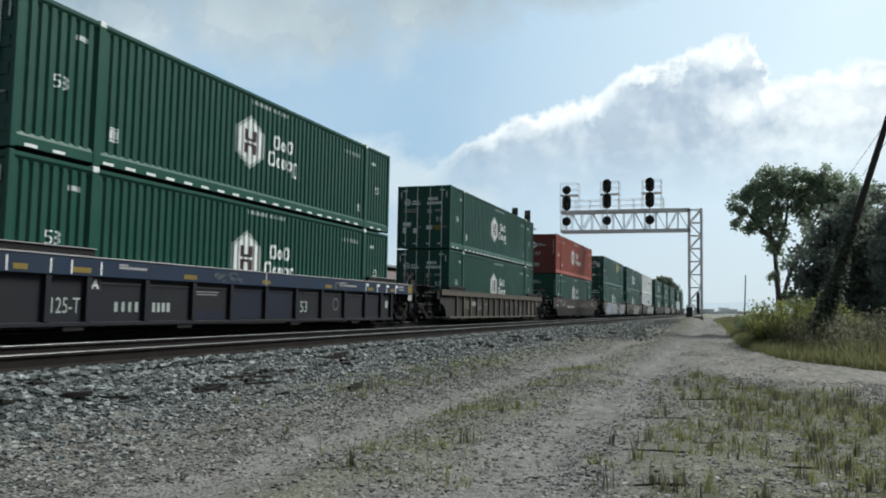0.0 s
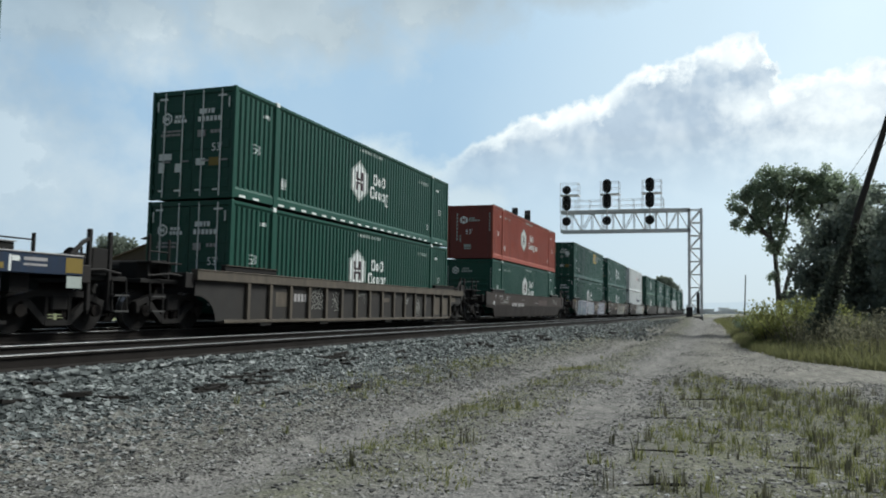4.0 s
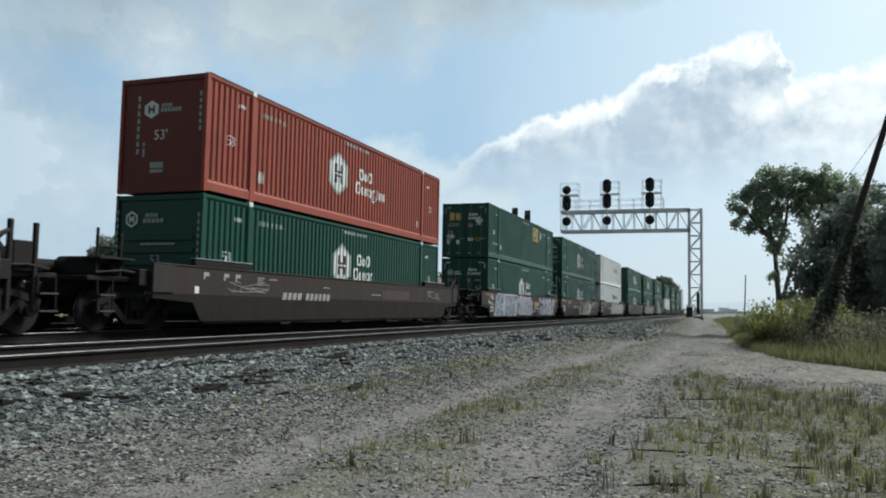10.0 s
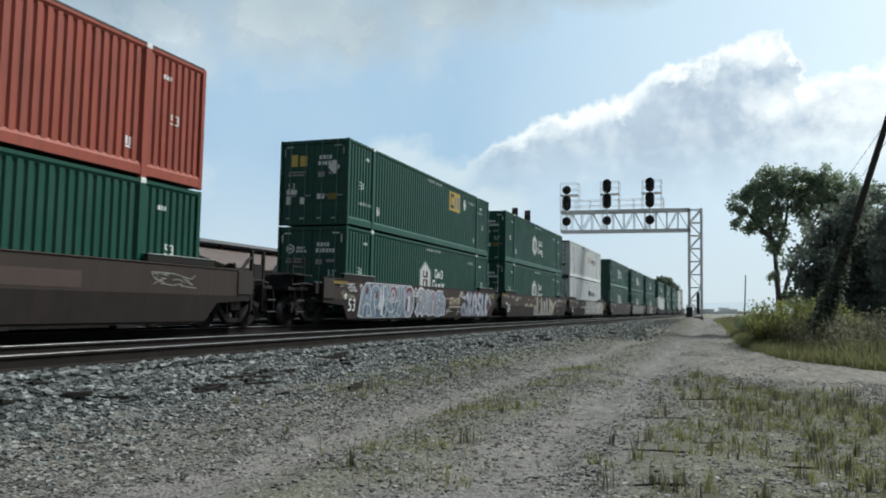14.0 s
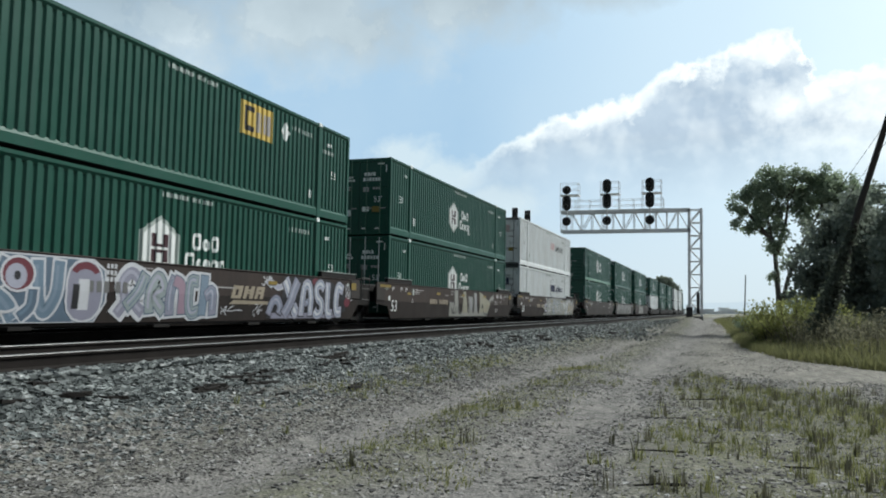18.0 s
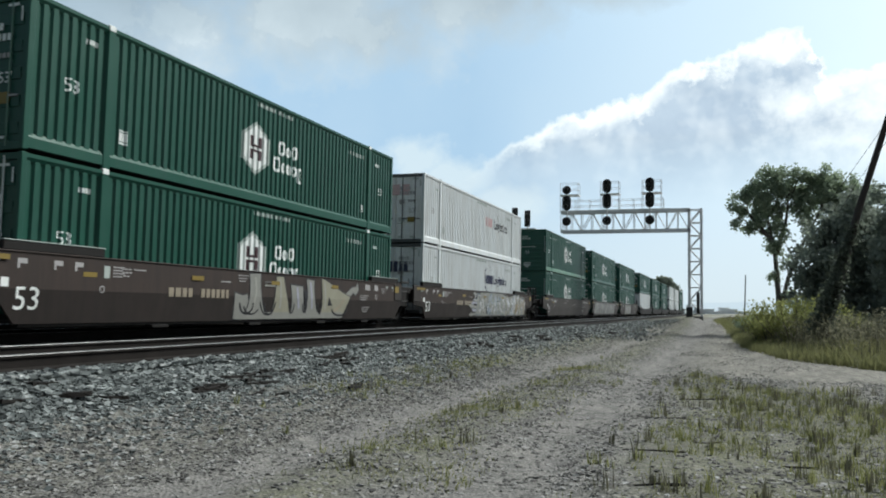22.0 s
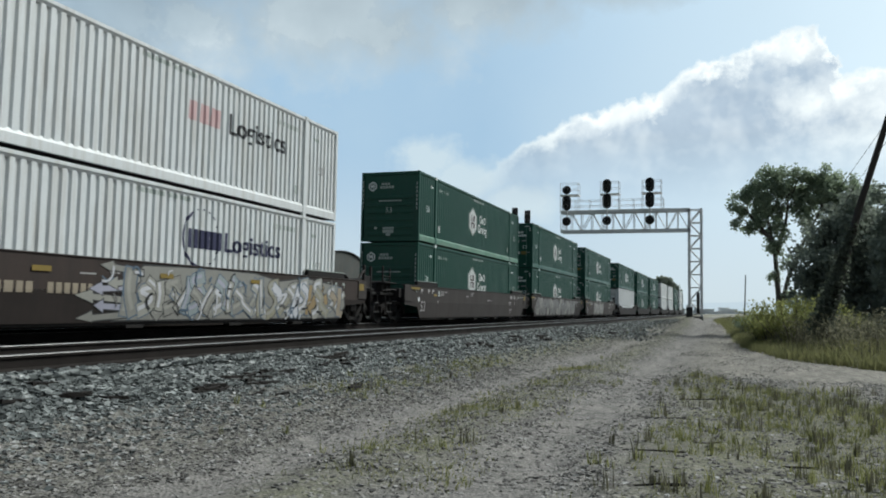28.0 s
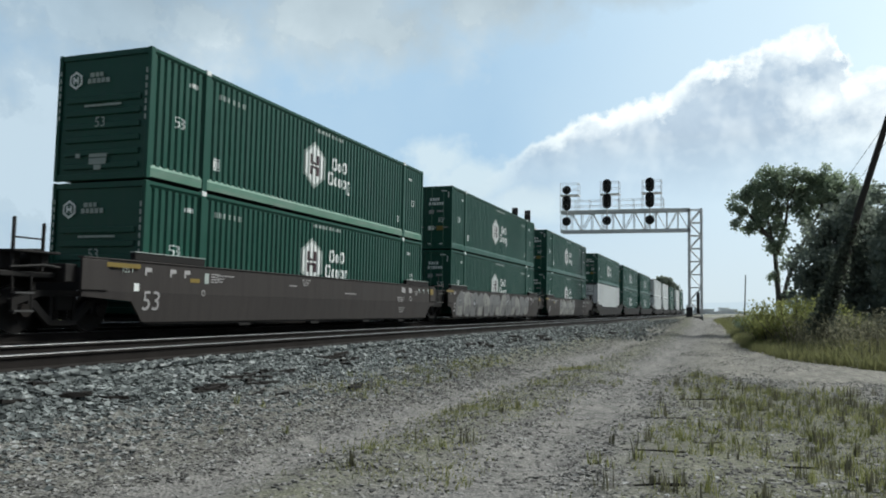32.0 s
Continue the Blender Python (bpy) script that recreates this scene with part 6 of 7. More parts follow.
def stones(name, label, places, sizes, material, rng, sink=0.25, flat=0.8):
    """Broken angular stones lying on the ground."""
    n = len(places)
    p, r = np.array(places), np.array(sizes)
    q = rng.normal(size=(n, 4))
    q /= np.linalg.norm(q, axis=1)[:, None]
    w, x, y, z = q.T
    rot = np.stack([np.stack([1 - 2 * (y * y + z * z), 2 * (x * y - w * z), 2 * (x * z + w * y)], 1), np.stack([2 * (x * y + w * z), 1 - 2 * (x * x + z * z), 2 * (y * z - w * x)], 1), np.stack([2 * (x * z - w * y), 2 * (y * z + w * x), 1 - 2 * (x * x + y * y)], 1)], 1)
    c = CORNERS[None] * rng.uniform(0.65, 1.25, (n, 1, 3)) + rng.uniform(-0.22, 0.22, (n, 8, 3))
    v = np.einsum("nij,nkj->nki", rot, c) * (r * 0.62)[:, None, None]
    v[:, :, 2] *= flat
    v += p[:, None, :]
    v[:, :, 2] += (r * (0.5 - sink))[:, None]
    f = (np.arange(n)[:, None, None] * 8 + SIDES[None]).reshape(-1, 4)
    ob = quads(name, v.reshape(-1, 3), f, material)
    return tagged(ob, label, "stones", kind="stuff")


def scatter_stones():
    rng = np.random.default_rng(61)
    ballast = stone_material("grey_ballast_stone", (0.036, 0.041, 0.041), (0.125, 0.138, 0.135), (0.3, 0.322, 0.315))
    gravel = stone_material("brownish_gravel", (0.038, 0.037, 0.036), (0.15, 0.147, 0.138), (0.35, 0.346, 0.33))
    pts, rad = [], []
    for x0, x1, count, size in ((2, 9, 9000, 0.055), (9, 16, 9500, 0.056), (16, 32, 10500, 0.063), (32, 75, 7000, 0.085)):
        k = 0
        while k < count:
            x = rng.uniform(x0, x1)
            foot = 6.0 + 0.3 * noise.noise((x * 0.6, 0, 21)) - 0.5 * float(np.interp(x, (30, 70), (0, 1)))
            y = foot + (7.02 - foot) * (1 - rng.uniform() ** 1.2)
            if rng.uniform() < 0.1:
                y = foot - abs(0.5 * rng.normal())
            pts.append((x, y, land(x, y)))
            rad.append(size * rng.uniform(0.5, 1.4) * min(1.0, 0.6 + 0.6 * max(0.0, y - foot) / (6.9 - foot)))
            k += 1
    for _ in range(7000):
        x, y = 2 + 40 * rng.uniform() ** 1.3, 6.85 + 0.5 * rng.uniform() ** 1.3
        pts.append((x, y, RT - 0.235 + 0.03 * rng.uniform()))
        rad.append(0.06 * rng.uniform(0.6, 1.3))
    for _ in range(2500):
        x, y = rng.uniform(38, 95), 6.0 - 2.4 * rng.uniform() ** 1.8
        pts.append((x, y, land(x, y)))
        rad.append(rng.uniform(0.04, 0.1))
    stones("ballast_stones", "angular grey ballast stones sloping from the track", pts, rad, ballast, rng, 0.25, 0.55)
    pts, rad = [], []
    for _ in range(9000):
        x, y = rng.uniform(0, 60) ** 1.0, rng.choice((rng.uniform(7.6, 8.9), rng.uniform(9.1, 12.1), rng.uniform(13.8, 19)))
        pts.append((x, y, land(x, y) - 0.01))
        rad.append(rng.uniform(0.03, 0.075))
    # these stones carry the under-train shade in their colour too
    stones("track_ballast", "oily ballast stones between the rails, darkened for shade", pts, rad, stone_material("oily_shaded_ballast", (0.01, 0.01, 0.01), (0.025, 0.024, 0.023), (0.06, 0.058, 0.056)), rng)
    pts, rad = [], []

    def in_track(y):
        return max(math.exp(-((y - r) / 0.5) ** 2) for r in RUTS)
    while len(pts) < 15000:
        x, y = 3.8 + 14 * rng.uniform() ** 1.25, rng.uniform(4.3, 6.3)
        pts.append((x, y, land(x, y)))
        rad.append((0.016 + 0.034 * rng.uniform() ** 1.8) * (0.6 + 0.25 * min(2.0, y - 4.2)))
    while len(pts) < 52000:
        x, y = 3.8 + 15 * rng.uniform() ** 1.25, rng.uniform(-4.5, 4.6)
        if noise.noise((x * 0.5, y * 0.8, 15)) + 0.45 > rng.uniform(-0.3, 0.9) + 0.3 * in_track(y):
            pts.append((x, y, land(x, y)))
            rad.append(0.011 + 0.03 * rng.uniform() ** 2.4)
    while len(pts) < 68000:
        x, y = 14 + 62 * rng.uniform() ** 1.4, rng.uniform(-3.5, 5.4)
        if y > verge_edge(x) and noise.noise((x * 0.3, y * 0.8, 15)) + 0.1 * (y - 1.0) > rng.uniform(-0.4, 0.5) + 0.4 * in_track(y):
            pts.append((x, y, land(x, y)))
            rad.append(0.016 + 0.026 * rng.uniform() ** 2)
    stones("gravel", "small broken gravel strewn on the lane", pts, rad, gravel, rng, 0.45, 0.45)


scatter_stones()


def stick(x, y, length, r, turn):
    """A dry stick lying on the lane, slightly crooked."""
    rng = random.Random(int(100 * x))
    t = thing("stick", "thin dark dry stick lying in the lane weeds", "stick", "sticks on the lane")
    bm = bmesh.new()
    pts = []
    for k in range(5):
        d = (k / 4 - 0.5) * length
        a, b = x + d * math.cos(turn) + rng.uniform(-0.012, 0.012), y + d * math.sin(turn) + rng.uniform(-0.012, 0.012)
        pts.append((a, b, land(a, b) + r * 0.6))
    tube(bm, pts, [r, r * 0.95, r * 0.85, r * 0.7, r * 0.4], 6)
    part("stem", bm, TIE, t)


for spec in ((6.82, 0.53, 0.42, 0.014, 1.9), (8.42, 0.7, 0.62, 0.011, 1.75), (13.84, 0.39, 0.75, 0.014, 1.95), (8.25, -0.66, 0.35, 0.013, 1.8), (11.25, 0.81, 0.6, 0.009, 1.9), (9.3, 0.2, 0.4, 0.01, 2.2)):
    stick(*spec)


def timber(x, y, length, width, thick, turn):
    """A split and rotted length of old tie."""
    rng = random.Random(int(x * 1000 + y * 77))
    z = land(x, y)
    t = thing("broken_tie", "dark rotted piece of old wooden tie on the ballast", "timber", "old timber on the ballast", pose(x, y, z + 0.015, rng.uniform(-7, 7), rng.uniform(-5, 5), turn))
    bm = bmesh.new()
    n = 6
    rows = []
    for i in range(n + 1):
        u = -length / 2 + length * i / n
        k = 1 - 0.35 * abs(2 * i / n - 1) * rng.uniform(0.3, 1.2)
        rows.append([bm.verts.new((u + rng.uniform(-0.03, 0.03), a * width / 2 * k + rng.uniform(-0.01, 0.01), b * 0.85 * thick * rng.uniform(0.75, 1.1))) for a, b in ((-1, 0), (1, 0), (1, 1), (-1, 1))])
    for a, b in zip(rows, rows[1:]):
        for k in range(4):
            bm.faces.new((a[k], a[(k + 1) % 4], b[(k + 1) % 4], b[k]))
    bm.faces.new(rows[0][::-1])
    bm.faces.new(rows[-1])
    bmesh.ops.recalc_face_normals(bm, faces=bm.faces[:])
    part("wood", bm, TIE, t)


rng = random.Random(71)
for cx, cy, n, spread, size in ((8.7, 6.42, 9, 0.5, 0.5), (9.6, 6.4, 8, 0.45, 0.5), (10.4, 6.42, 8, 0.5, 0.45), (9.3, 6.05, 5, 0.5, 0.34), (12.5, 6.55, 9, 0.6, 0.5), (11.7, 5.7, 6, 0.35, 0.38), (13.2, 6.5, 5, 0.5, 0.4), (6.1, 6.6, 3, 0.35, 0.5), (6.9, 6.5, 2, 0.3, 0.45), (20.7, 6.45, 10, 0.9, 0.6), (24.7, 6.5, 10, 1.2, 0.6), (28.5, 6.4, 9, 1.4, 0.7), (16, 6.5, 6, 1.4, 0.45), (46, 5.8, 6, 3.5, 0.9), (36, 6.2, 6, 3.0, 0.8)):
    for _ in range(n):
        ln = size * rng.uniform(0.45, 1.15)
        timber(cx + rng.uniform(-1, 1) * spread, cy + rng.uniform(-0.16, 0.16), ln, ln * rng.uniform(0.1, 0.2), ln * rng.uniform(0.08, 0.15), rng.uniform(-30, 14))

# ---- the consist: what stands where along the train ----
GREEN_LABEL = "green corrugated container with white hexagon"
STACKS = "containers on the train"
BOXES = {
    "green_door": container("container", GREEN_LABEL + ", door end showing", STACKS, GREEN, GREEN_END, GREEN),
    "green_tape": container("container", GREEN_LABEL + " and white tape dashes", STACKS, GREEN, GREEN_END, GREEN, dashes=True, pale_rods=True),
    "green_rods": container("container", GREEN_LABEL + " and pale door rods", STACKS, GREEN, GREEN_END, GREEN, pale_rods=True),
    "green_nose": container("container", GREEN_LABEL + ", ribbed front wall showing", STACKS, GREEN, GREEN_END, RAIL_GREEN, near_end="nose"),
    "green_square": container("container", "green corrugated 53-foot container with a yellow square emblem", STACKS, GREEN, GREEN_END, GREEN, logo="square"),
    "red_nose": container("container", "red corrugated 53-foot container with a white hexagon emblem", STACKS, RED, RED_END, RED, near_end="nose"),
    "white_word": container("container", "white corrugated 53-foot container with black block shapes", STACKS, WHITE, WHITE_END, WHITE, logo="wide_word", dim=True),
    "white_ring": container("container", "white corrugated 53-foot container with a ring emblem", STACKS, WHITE, WHITE_END, WHITE, logo="ring_word", dim=True),
    "white_plain": container("container", "plain white corrugated 53-foot container", STACKS, WHITE, WHITE_END, WHITE, logo="", dim=True),
}
MOVING = []                 # (thing, metres along the line at the start, height, sideways)
used = set()


def load(kind, x, z):
    ob = BOXES[kind]
    if kind in used:
        ob = copy_thing(ob, Matrix.Identity(4))
    used.add(kind)
    MOVING.append((ob, x, z))


LOADS = (
    (9.95, "green_door", "green_tape"), (32.9, "green_rods", "green_tape"), (56.27, "green_nose", "red_nose"),
    (79.95, "green_door", "green_square"), (99.5, "green_rods", "green_door"), (118.95, "white_ring", "white_word"),
    (142.2, "green_nose", "green_nose"), (162.0, "green_door", "green_door"), (182.0, "green_door", "green_door"),
    (205.1, "white_plain", "green_door"), (225.2, "green_door", "green_door"), (245.0, "green_door", "green_door"),
    (268.2, "white_plain", "white_plain"), (288.2, "white_plain", "white_plain"), (308.2, "green_door", "green_door"),
    (331.4, "white_plain", "white_plain"), (351.4, "green_door", "green_door"), (371.4, "green_door", "green_door"))
for x, low, high in LOADS:
    load(low, x, FLOOR_Z)
    load(high, x, FLOOR_Z + BOX_H + 0.025)

WELLS = "well cars of the train"
cars = {}
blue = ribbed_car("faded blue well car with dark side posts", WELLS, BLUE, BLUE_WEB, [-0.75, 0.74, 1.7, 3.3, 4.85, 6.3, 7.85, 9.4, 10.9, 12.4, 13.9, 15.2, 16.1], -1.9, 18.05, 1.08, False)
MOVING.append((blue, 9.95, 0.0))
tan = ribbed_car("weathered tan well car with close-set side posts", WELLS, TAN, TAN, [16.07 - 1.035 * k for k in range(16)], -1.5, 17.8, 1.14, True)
MOVING.append((tan, 32.9, 0.0))
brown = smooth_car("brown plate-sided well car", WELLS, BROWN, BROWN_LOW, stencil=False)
MOVING.append((brown, 56.27, 0.0))
TRIO = ((79.95, 99.5, 118.95), (142.2, 162.0, 182.0), (205.1, 225.2, 245.0), (268.2, 288.2, 308.2), (331.4, 351.4, 371.4))
for k, (a, b, c) in enumerate(TRIO):
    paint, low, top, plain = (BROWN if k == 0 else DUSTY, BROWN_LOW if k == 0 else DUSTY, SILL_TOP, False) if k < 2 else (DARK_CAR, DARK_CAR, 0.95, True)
    word = "brown plate-sided articulated well car" if k < 2 else "low dark articulated well car"
    for i, x in enumerate((a, b, c)):
        near = "coupled" if i == 0 else "shared"
        far = "coupled" if i == 2 else "joined"
        car = smooth_car(word + (" sprayed with graffiti" if k == 0 else ""), WELLS, paint, low, -1.85 if i == 0 else (-1.49 if k == 0 else -1.0), 18.0 if i == 2 else (16.65 if k == 0 else 17.15), near, far, top, plain, True, k == 1)
        cars[(k, i)] = car
        MOVING.append((car, x, 0.0))



# ---- lettering and graffiti on the cars ----
def web_mark(name, pieces, material, parent, y, label=""):
    if name in SINGLE and len(pieces) > 1:
        for pc in pieces:
            web_mark(name, [pc], material, parent, y, label)
        return None
    bm = sheet(pieces)
    bmesh.ops.remove_doubles(bm, verts=bm.verts[:], dist=0.0003)
    for v in bm.verts:
        v.co.y = y
    return part(name, bm, material, parent, label)


def squeezed(piece, x0, k):
    """Letters made narrower from x0 on."""
    return ([(x0 + (x - x0) * k, z) for x, z in piece[0]], piece[1])


WEB_Y, CHORD_Y = CAR_Y + 0.095, CAR_Y - 0.005
web_mark("class_mark", [squeezed(moved("125-T", 0.29, 0.9, 0.38), 0.9, 0.72)], MARK_DIM, blue, WEB_Y, "stencilled 125-T")
web_mark("length_mark", [moved("53", 0.32, 9.75, 0.4)], MARK_DIM, blue, WEB_Y, "stencilled 53")
web_mark("number_bar", blocks(2.52, 0.4, [0.09, 0.08, 0.08, 0.09], 0.2, 0.55), MARK_DIM, blue, WEB_Y)
web_mark("number_bar", blocks(3.62, 0.4, [0.09, 0.09, 0.1, 0.1], 0.2, 0.3), MARK_DIM, blue, WEB_Y)
web_mark("plate", [rect(1.84, 2.14, 0.82, 1.04)], BLACK_MARK, blue, WEB_Y - 0.002)
web_mark("letter_mark", [moved("A", 0.18, 1.9, 0.85)], MARK, blue, WEB_Y - 0.004, "white letter A")
for x in (-0.2, 0.72, 1.2, 1.93, 13.9, 14.8, 15.6, 16.4):
    web_mark("digit_mark", [moved("1", 0.26, x, 1.11)] if x < 3 else [rect(x, x + 0.05, 1.1, 1.38), rect(x + 0.06, x + 0.22, 1.28, 1.37)], MARK, blue, CHORD_Y, "white digit" if x < 3 else "")
for x, w in ((0.02, 0.3), (1.32, 0.45), (4.5, 0.45), (7.64, 0.38), (11.06, 0.44), (14.06, 0.42), (15.95, 0.35), (17.62, 0.4)):
    web_mark("yellow_plate", [rect(x, x + w, 1.14, 1.24) if x < 17 else rect(x, x + w, 1.12, 1.4)], AMBER, blue, CHORD_Y, "yellow reflector")
web_mark("plate", [rect(17.66, 18.02, 0.84, 1.06)], MARK_DIM, blue, CAR_Y + 0.005)
web_mark("placard", [rect(2.5, 3.3, 1.26, 1.31), rect(2.5, 2.75, 1.32, 1.36), rect(7.8, 7.86, 1.1, 1.42), rect(12.0, 13.2, 1.22, 1.27), rect(12.0, 12.5, 1.3, 1.34), rect(16.7, 17.2, 1.3, 1.36), rect(16.7, 17.2, 1.21, 1.25)], MARK_GREY, blue, CHORD_Y)
web_mark("notice", [rect(15.75, 15.95, 0.55, 0.8)], MARK_DIM, blue, WEB_Y)
web_mark("emblem", [rounded(11.75, 12.15, 0.45, 0.85, 0.19)], MARK_FAINT, blue, WEB_Y)
WORN_BLUE = surface("worn_dark_blue_paint", (0.0085, 0.013, 0.03), (0.009, 0.0105, 0.018), 0.7, wear=0.9, spec=0.3)
for x0, x1, z0, z1 in ((6.42, 7.76, 0.24, 1.0), (7.97, 9.2, 0.24, 1.02), (4.95, 6.1, 0.24, 0.42)):
    web_mark("patch", [rect(x0, x1, z0, z1)], WORN_BLUE, blue, WEB_Y, "bluer worn paint")
for x0, x1, z in ((4.98, 5.92, 0.86), (5.1, 5.86, 0.8)):
    web_mark("stripe", [rect(x0, x1, z, z + 0.018)], MARK_GREY, blue, WEB_Y)
web_mark("emblem", [rounded(11.8, 12.1, 0.5, 0.8, 0.14)], BLUE_WEB, blue, WEB_Y - 0.002)
# flat pale strips painted in for the light along each bay's ledge
for x, w in ((1.86, 1.4), (3.46, 1.35), (5.02, 1.24), (6.46, 1.35), (8.02, 1.34), (9.56, 1.3), (11.06, 1.3), (12.56, 1.3), (14.06, 1.1)):
    web_mark("shelf_edge", [rect(x, x + w, 0.955, 0.98)], MARK_FAINT, blue, WEB_Y)


def stroke(points, w):
    """A bent brush stroke of width w as a row of quads."""
    out = []
    pts = [Vector(p) for p in points]
    sides = []
    for i, p in enumerate(pts):
        d = (pts[min(i + 1, len(pts) - 1)] - pts[max(i - 1, 0)]).normalized()
        nrm = Vector((-d.y, d.x)) * w / 2
        sides.append((p + nrm, p - nrm))
    for (a, b), (c2, d2) in zip(sides, sides[1:]):
        out.append([tuple(a), tuple(b), tuple(d2), tuple(c2)])
    return out


def scribble(parent, x, z, w, h, paint, seed, y=None, lines=5):
    """A thin hasty tag."""
    rng = random.Random(seed)
    for _ in range(lines):
        px, pz = x + rng.uniform(0, 0.7) * w, z + rng.uniform(0.1, 0.9) * h
        pts = [(px, pz)]
        for _ in range(rng.randint(2, 4)):
            px, pz = min(x + w, max(x, px + rng.uniform(-0.25, 0.4) * w)), min(z + h, max(z, pz + rng.uniform(-0.5, 0.5) * h))
            pts.append((px, pz))
        if y is None:
            car_mark("graffiti_tag", stroke(pts, 0.022), paint, parent, "", 0.0004 * rng.randint(1, 9))
        else:
            web_mark("graffiti_tag", stroke(pts, 0.02), paint, parent, y - 0.0004 * rng.randint(1, 9))


def letterform(rng, x, z, w, h, grow=0.0, spiky=False):
    """A swollen or spiky outline that fills a letter's cell; grow widens it into a border."""
    n = 18
    out = []
    ph = [rng.uniform(0, 6.3) for _ in range(3)]
    lo = rng.randint(2, 3)
    for k in range(n):
        a = 2 * math.pi * k / n
        c, s = math.cos(a), math.sin(a)
        r = 1.0 / max(abs(c) ** 3 + abs(s) ** 3, 1e-6) ** (1 / 3)
        r *= 1 + 0.1 * math.sin(lo * a + ph[0]) + 0.07 * math.sin(5 * a + ph[1])
        if spiky:
            r *= 1 + 0.16 * (1 if k % 3 == 0 else -0.35)
        zz = z + h / 2 + (h / 2 * r + grow) * s
        out.append((x + w / 2 + (w / 2 * r + grow) * c + 0.18 * w * s * math.sin(ph[2]), min(SILL_TOP - 0.015, max(SILL_LOW + 0.02, zz))))
    return out


def graffiti(car, x0, x1, z0, z1, count, border, fills, accents, seed, spiky=False):
    """A painted name as letter-like swollen shapes, side by side: border, fill, strokes and spots."""
    w = (x1 - x0) / count
    for i in range(count):
        rng = random.Random(seed * 100 + i)
        x = x0 + w * i
        h0, h1 = z0 + rng.uniform(0, 0.06), z1 - rng.uniform(0, 0.14)
        state = rng.getstate()
        car_mark("graffiti_border", [letterform(rng, x, h0, w * 0.98, h1 - h0, 0.045, spiky)], SPRAY[border], car, "", 0.001 + 0.0006 * (i % 2))
        rng.setstate(state)
        fill = fills[i % len(fills)]
        car_mark("graffiti_fill", [letterform(rng, x, h0, w * 0.98, h1 - h0, -0.01, spiky)], SPRAY[fill], car, fill + " sprayed letter shape", 0.003 + 0.0006 * (i % 2))
        half = [(x + 0.12 * w, h0 + 0.04), (x + 0.86 * w, h0 + 0.04), (x + 0.8 * w, h0 + 0.45 * (h1 - h0)), (x + 0.2 * w, h0 + 0.38 * (h1 - h0))]
        car_mark("graffiti_shade", [half], SPRAY[fills[(i + 1) % len(fills)]], car, "", 0.0046)
        for k in range(3):
            a = rng.uniform(0.15, 0.8)
            pts = [(x + w * (a + 0.12 * math.sin(q * 2.2 + i)), h0 + (h1 - h0) * (0.1 + 0.8 * q)) for q in (0, 0.25, 0.5, 0.75, 1)]
            car_mark("graffiti_stroke", stroke(pts, rng.uniform(0.03, 0.07)), SPRAY[border if k != 1 else accents[0]], car, "", 0.0054 + 0.0005 * k)
        cx, cz, r = x + w * rng.uniform(0.35, 0.65), h0 + (h1 - h0) * rng.uniform(0.45, 0.75), rng.uniform(0.07, 0.15)
        car_mark("graffiti_spot", [[(cx + r * math.cos(a), cz + r * 1.2 * math.sin(a)) for a in (math.pi * q / 6 for q in range(12))]], SPRAY[accents[i % len(accents)]], car, "", 0.0072)
        if i % 2 == 0:
            car_mark("graffiti_spot", [[(cx + 0.5 * r * math.cos(a), cz + 0.6 * r * math.sin(a)) for a in (math.pi * q / 6 for q in range(12))]], SPRAY["white"], car, "", 0.0078)


def offset(poly, d):
    """The outline moved outwards by d."""
    pts = [Vector(p) for p in poly]
    area = sum(a.x * b.y - b.x * a.y for a, b in zip(pts, pts[1:] + pts[:1]))
    out = []
    for i, p in enumerate(pts):
        e, f = (p - pts[i - 1]).normalized(), (pts[(i + 1) % len(pts)] - p).normalized()
        m = Vector((e.y + f.y, -e.x - f.x))
        m = m / max(m.length_squared / 2, 0.6) * (1 if area > 0 else -1)
        q = p + m * d
        out.append((q.x, min(SILL_TOP - 0.012, max(SILL_LOW + 0.015, q.y))))
    return out


def sprayed(car, poly, fill, border, level, d=0.045):
    """One sprayed shape with its outline."""
    if border:
        car_mark("graffiti_border", [offset(poly, d)], SPRAY[border], car, "", 0.001 + 0.0006 * level)
    car_mark("graffiti_fill", [offset(poly, 0.0)], SPRAY[fill], car, fill + " sprayed shape", 0.0013 + 0.0006 * level)


def leg(xb, wb, xt, wt, z0, z1, pinch=0.0, tip=0.0):
    """An upright stroke with hollow sides: foot and top by middle and width."""
    qs = [k / 6 for k in range(7)]
    left = [(xb - wb / 2 + (xt - wt / 2 - xb + wb / 2) * q + pinch * math.sin(math.pi * q), z0 + (z1 - z0) * q) for q in qs]
    right = [(xb + wb / 2 + (xt + wt / 2 - xb - wb / 2) * q - pinch * math.sin(math.pi * q), z0 + (z1 + tip - z0) * q) for q in qs]
    return right + left[::-1]


def oval(cx, cz, rx, rz, n=16):
    return [(cx + rx * math.cos(2 * math.pi * k / n), cz + rz * math.sin(2 * math.pi * k / n)) for k in range(n)]


def bent(cx, cz, rx, rz, a0, a1, w):
    """An arc-shaped stroke of width w."""
    steps = [radians(a0 + (a1 - a0) * k / 9) for k in range(10)]
    return [(cx + (rx + w / 2) * math.cos(a), cz + (rz + w / 2) * math.sin(a)) for a in steps] + [(cx + (rx - w / 2) * math.cos(a), cz + (rz - w / 2) * math.sin(a)) for a in steps[::-1]]


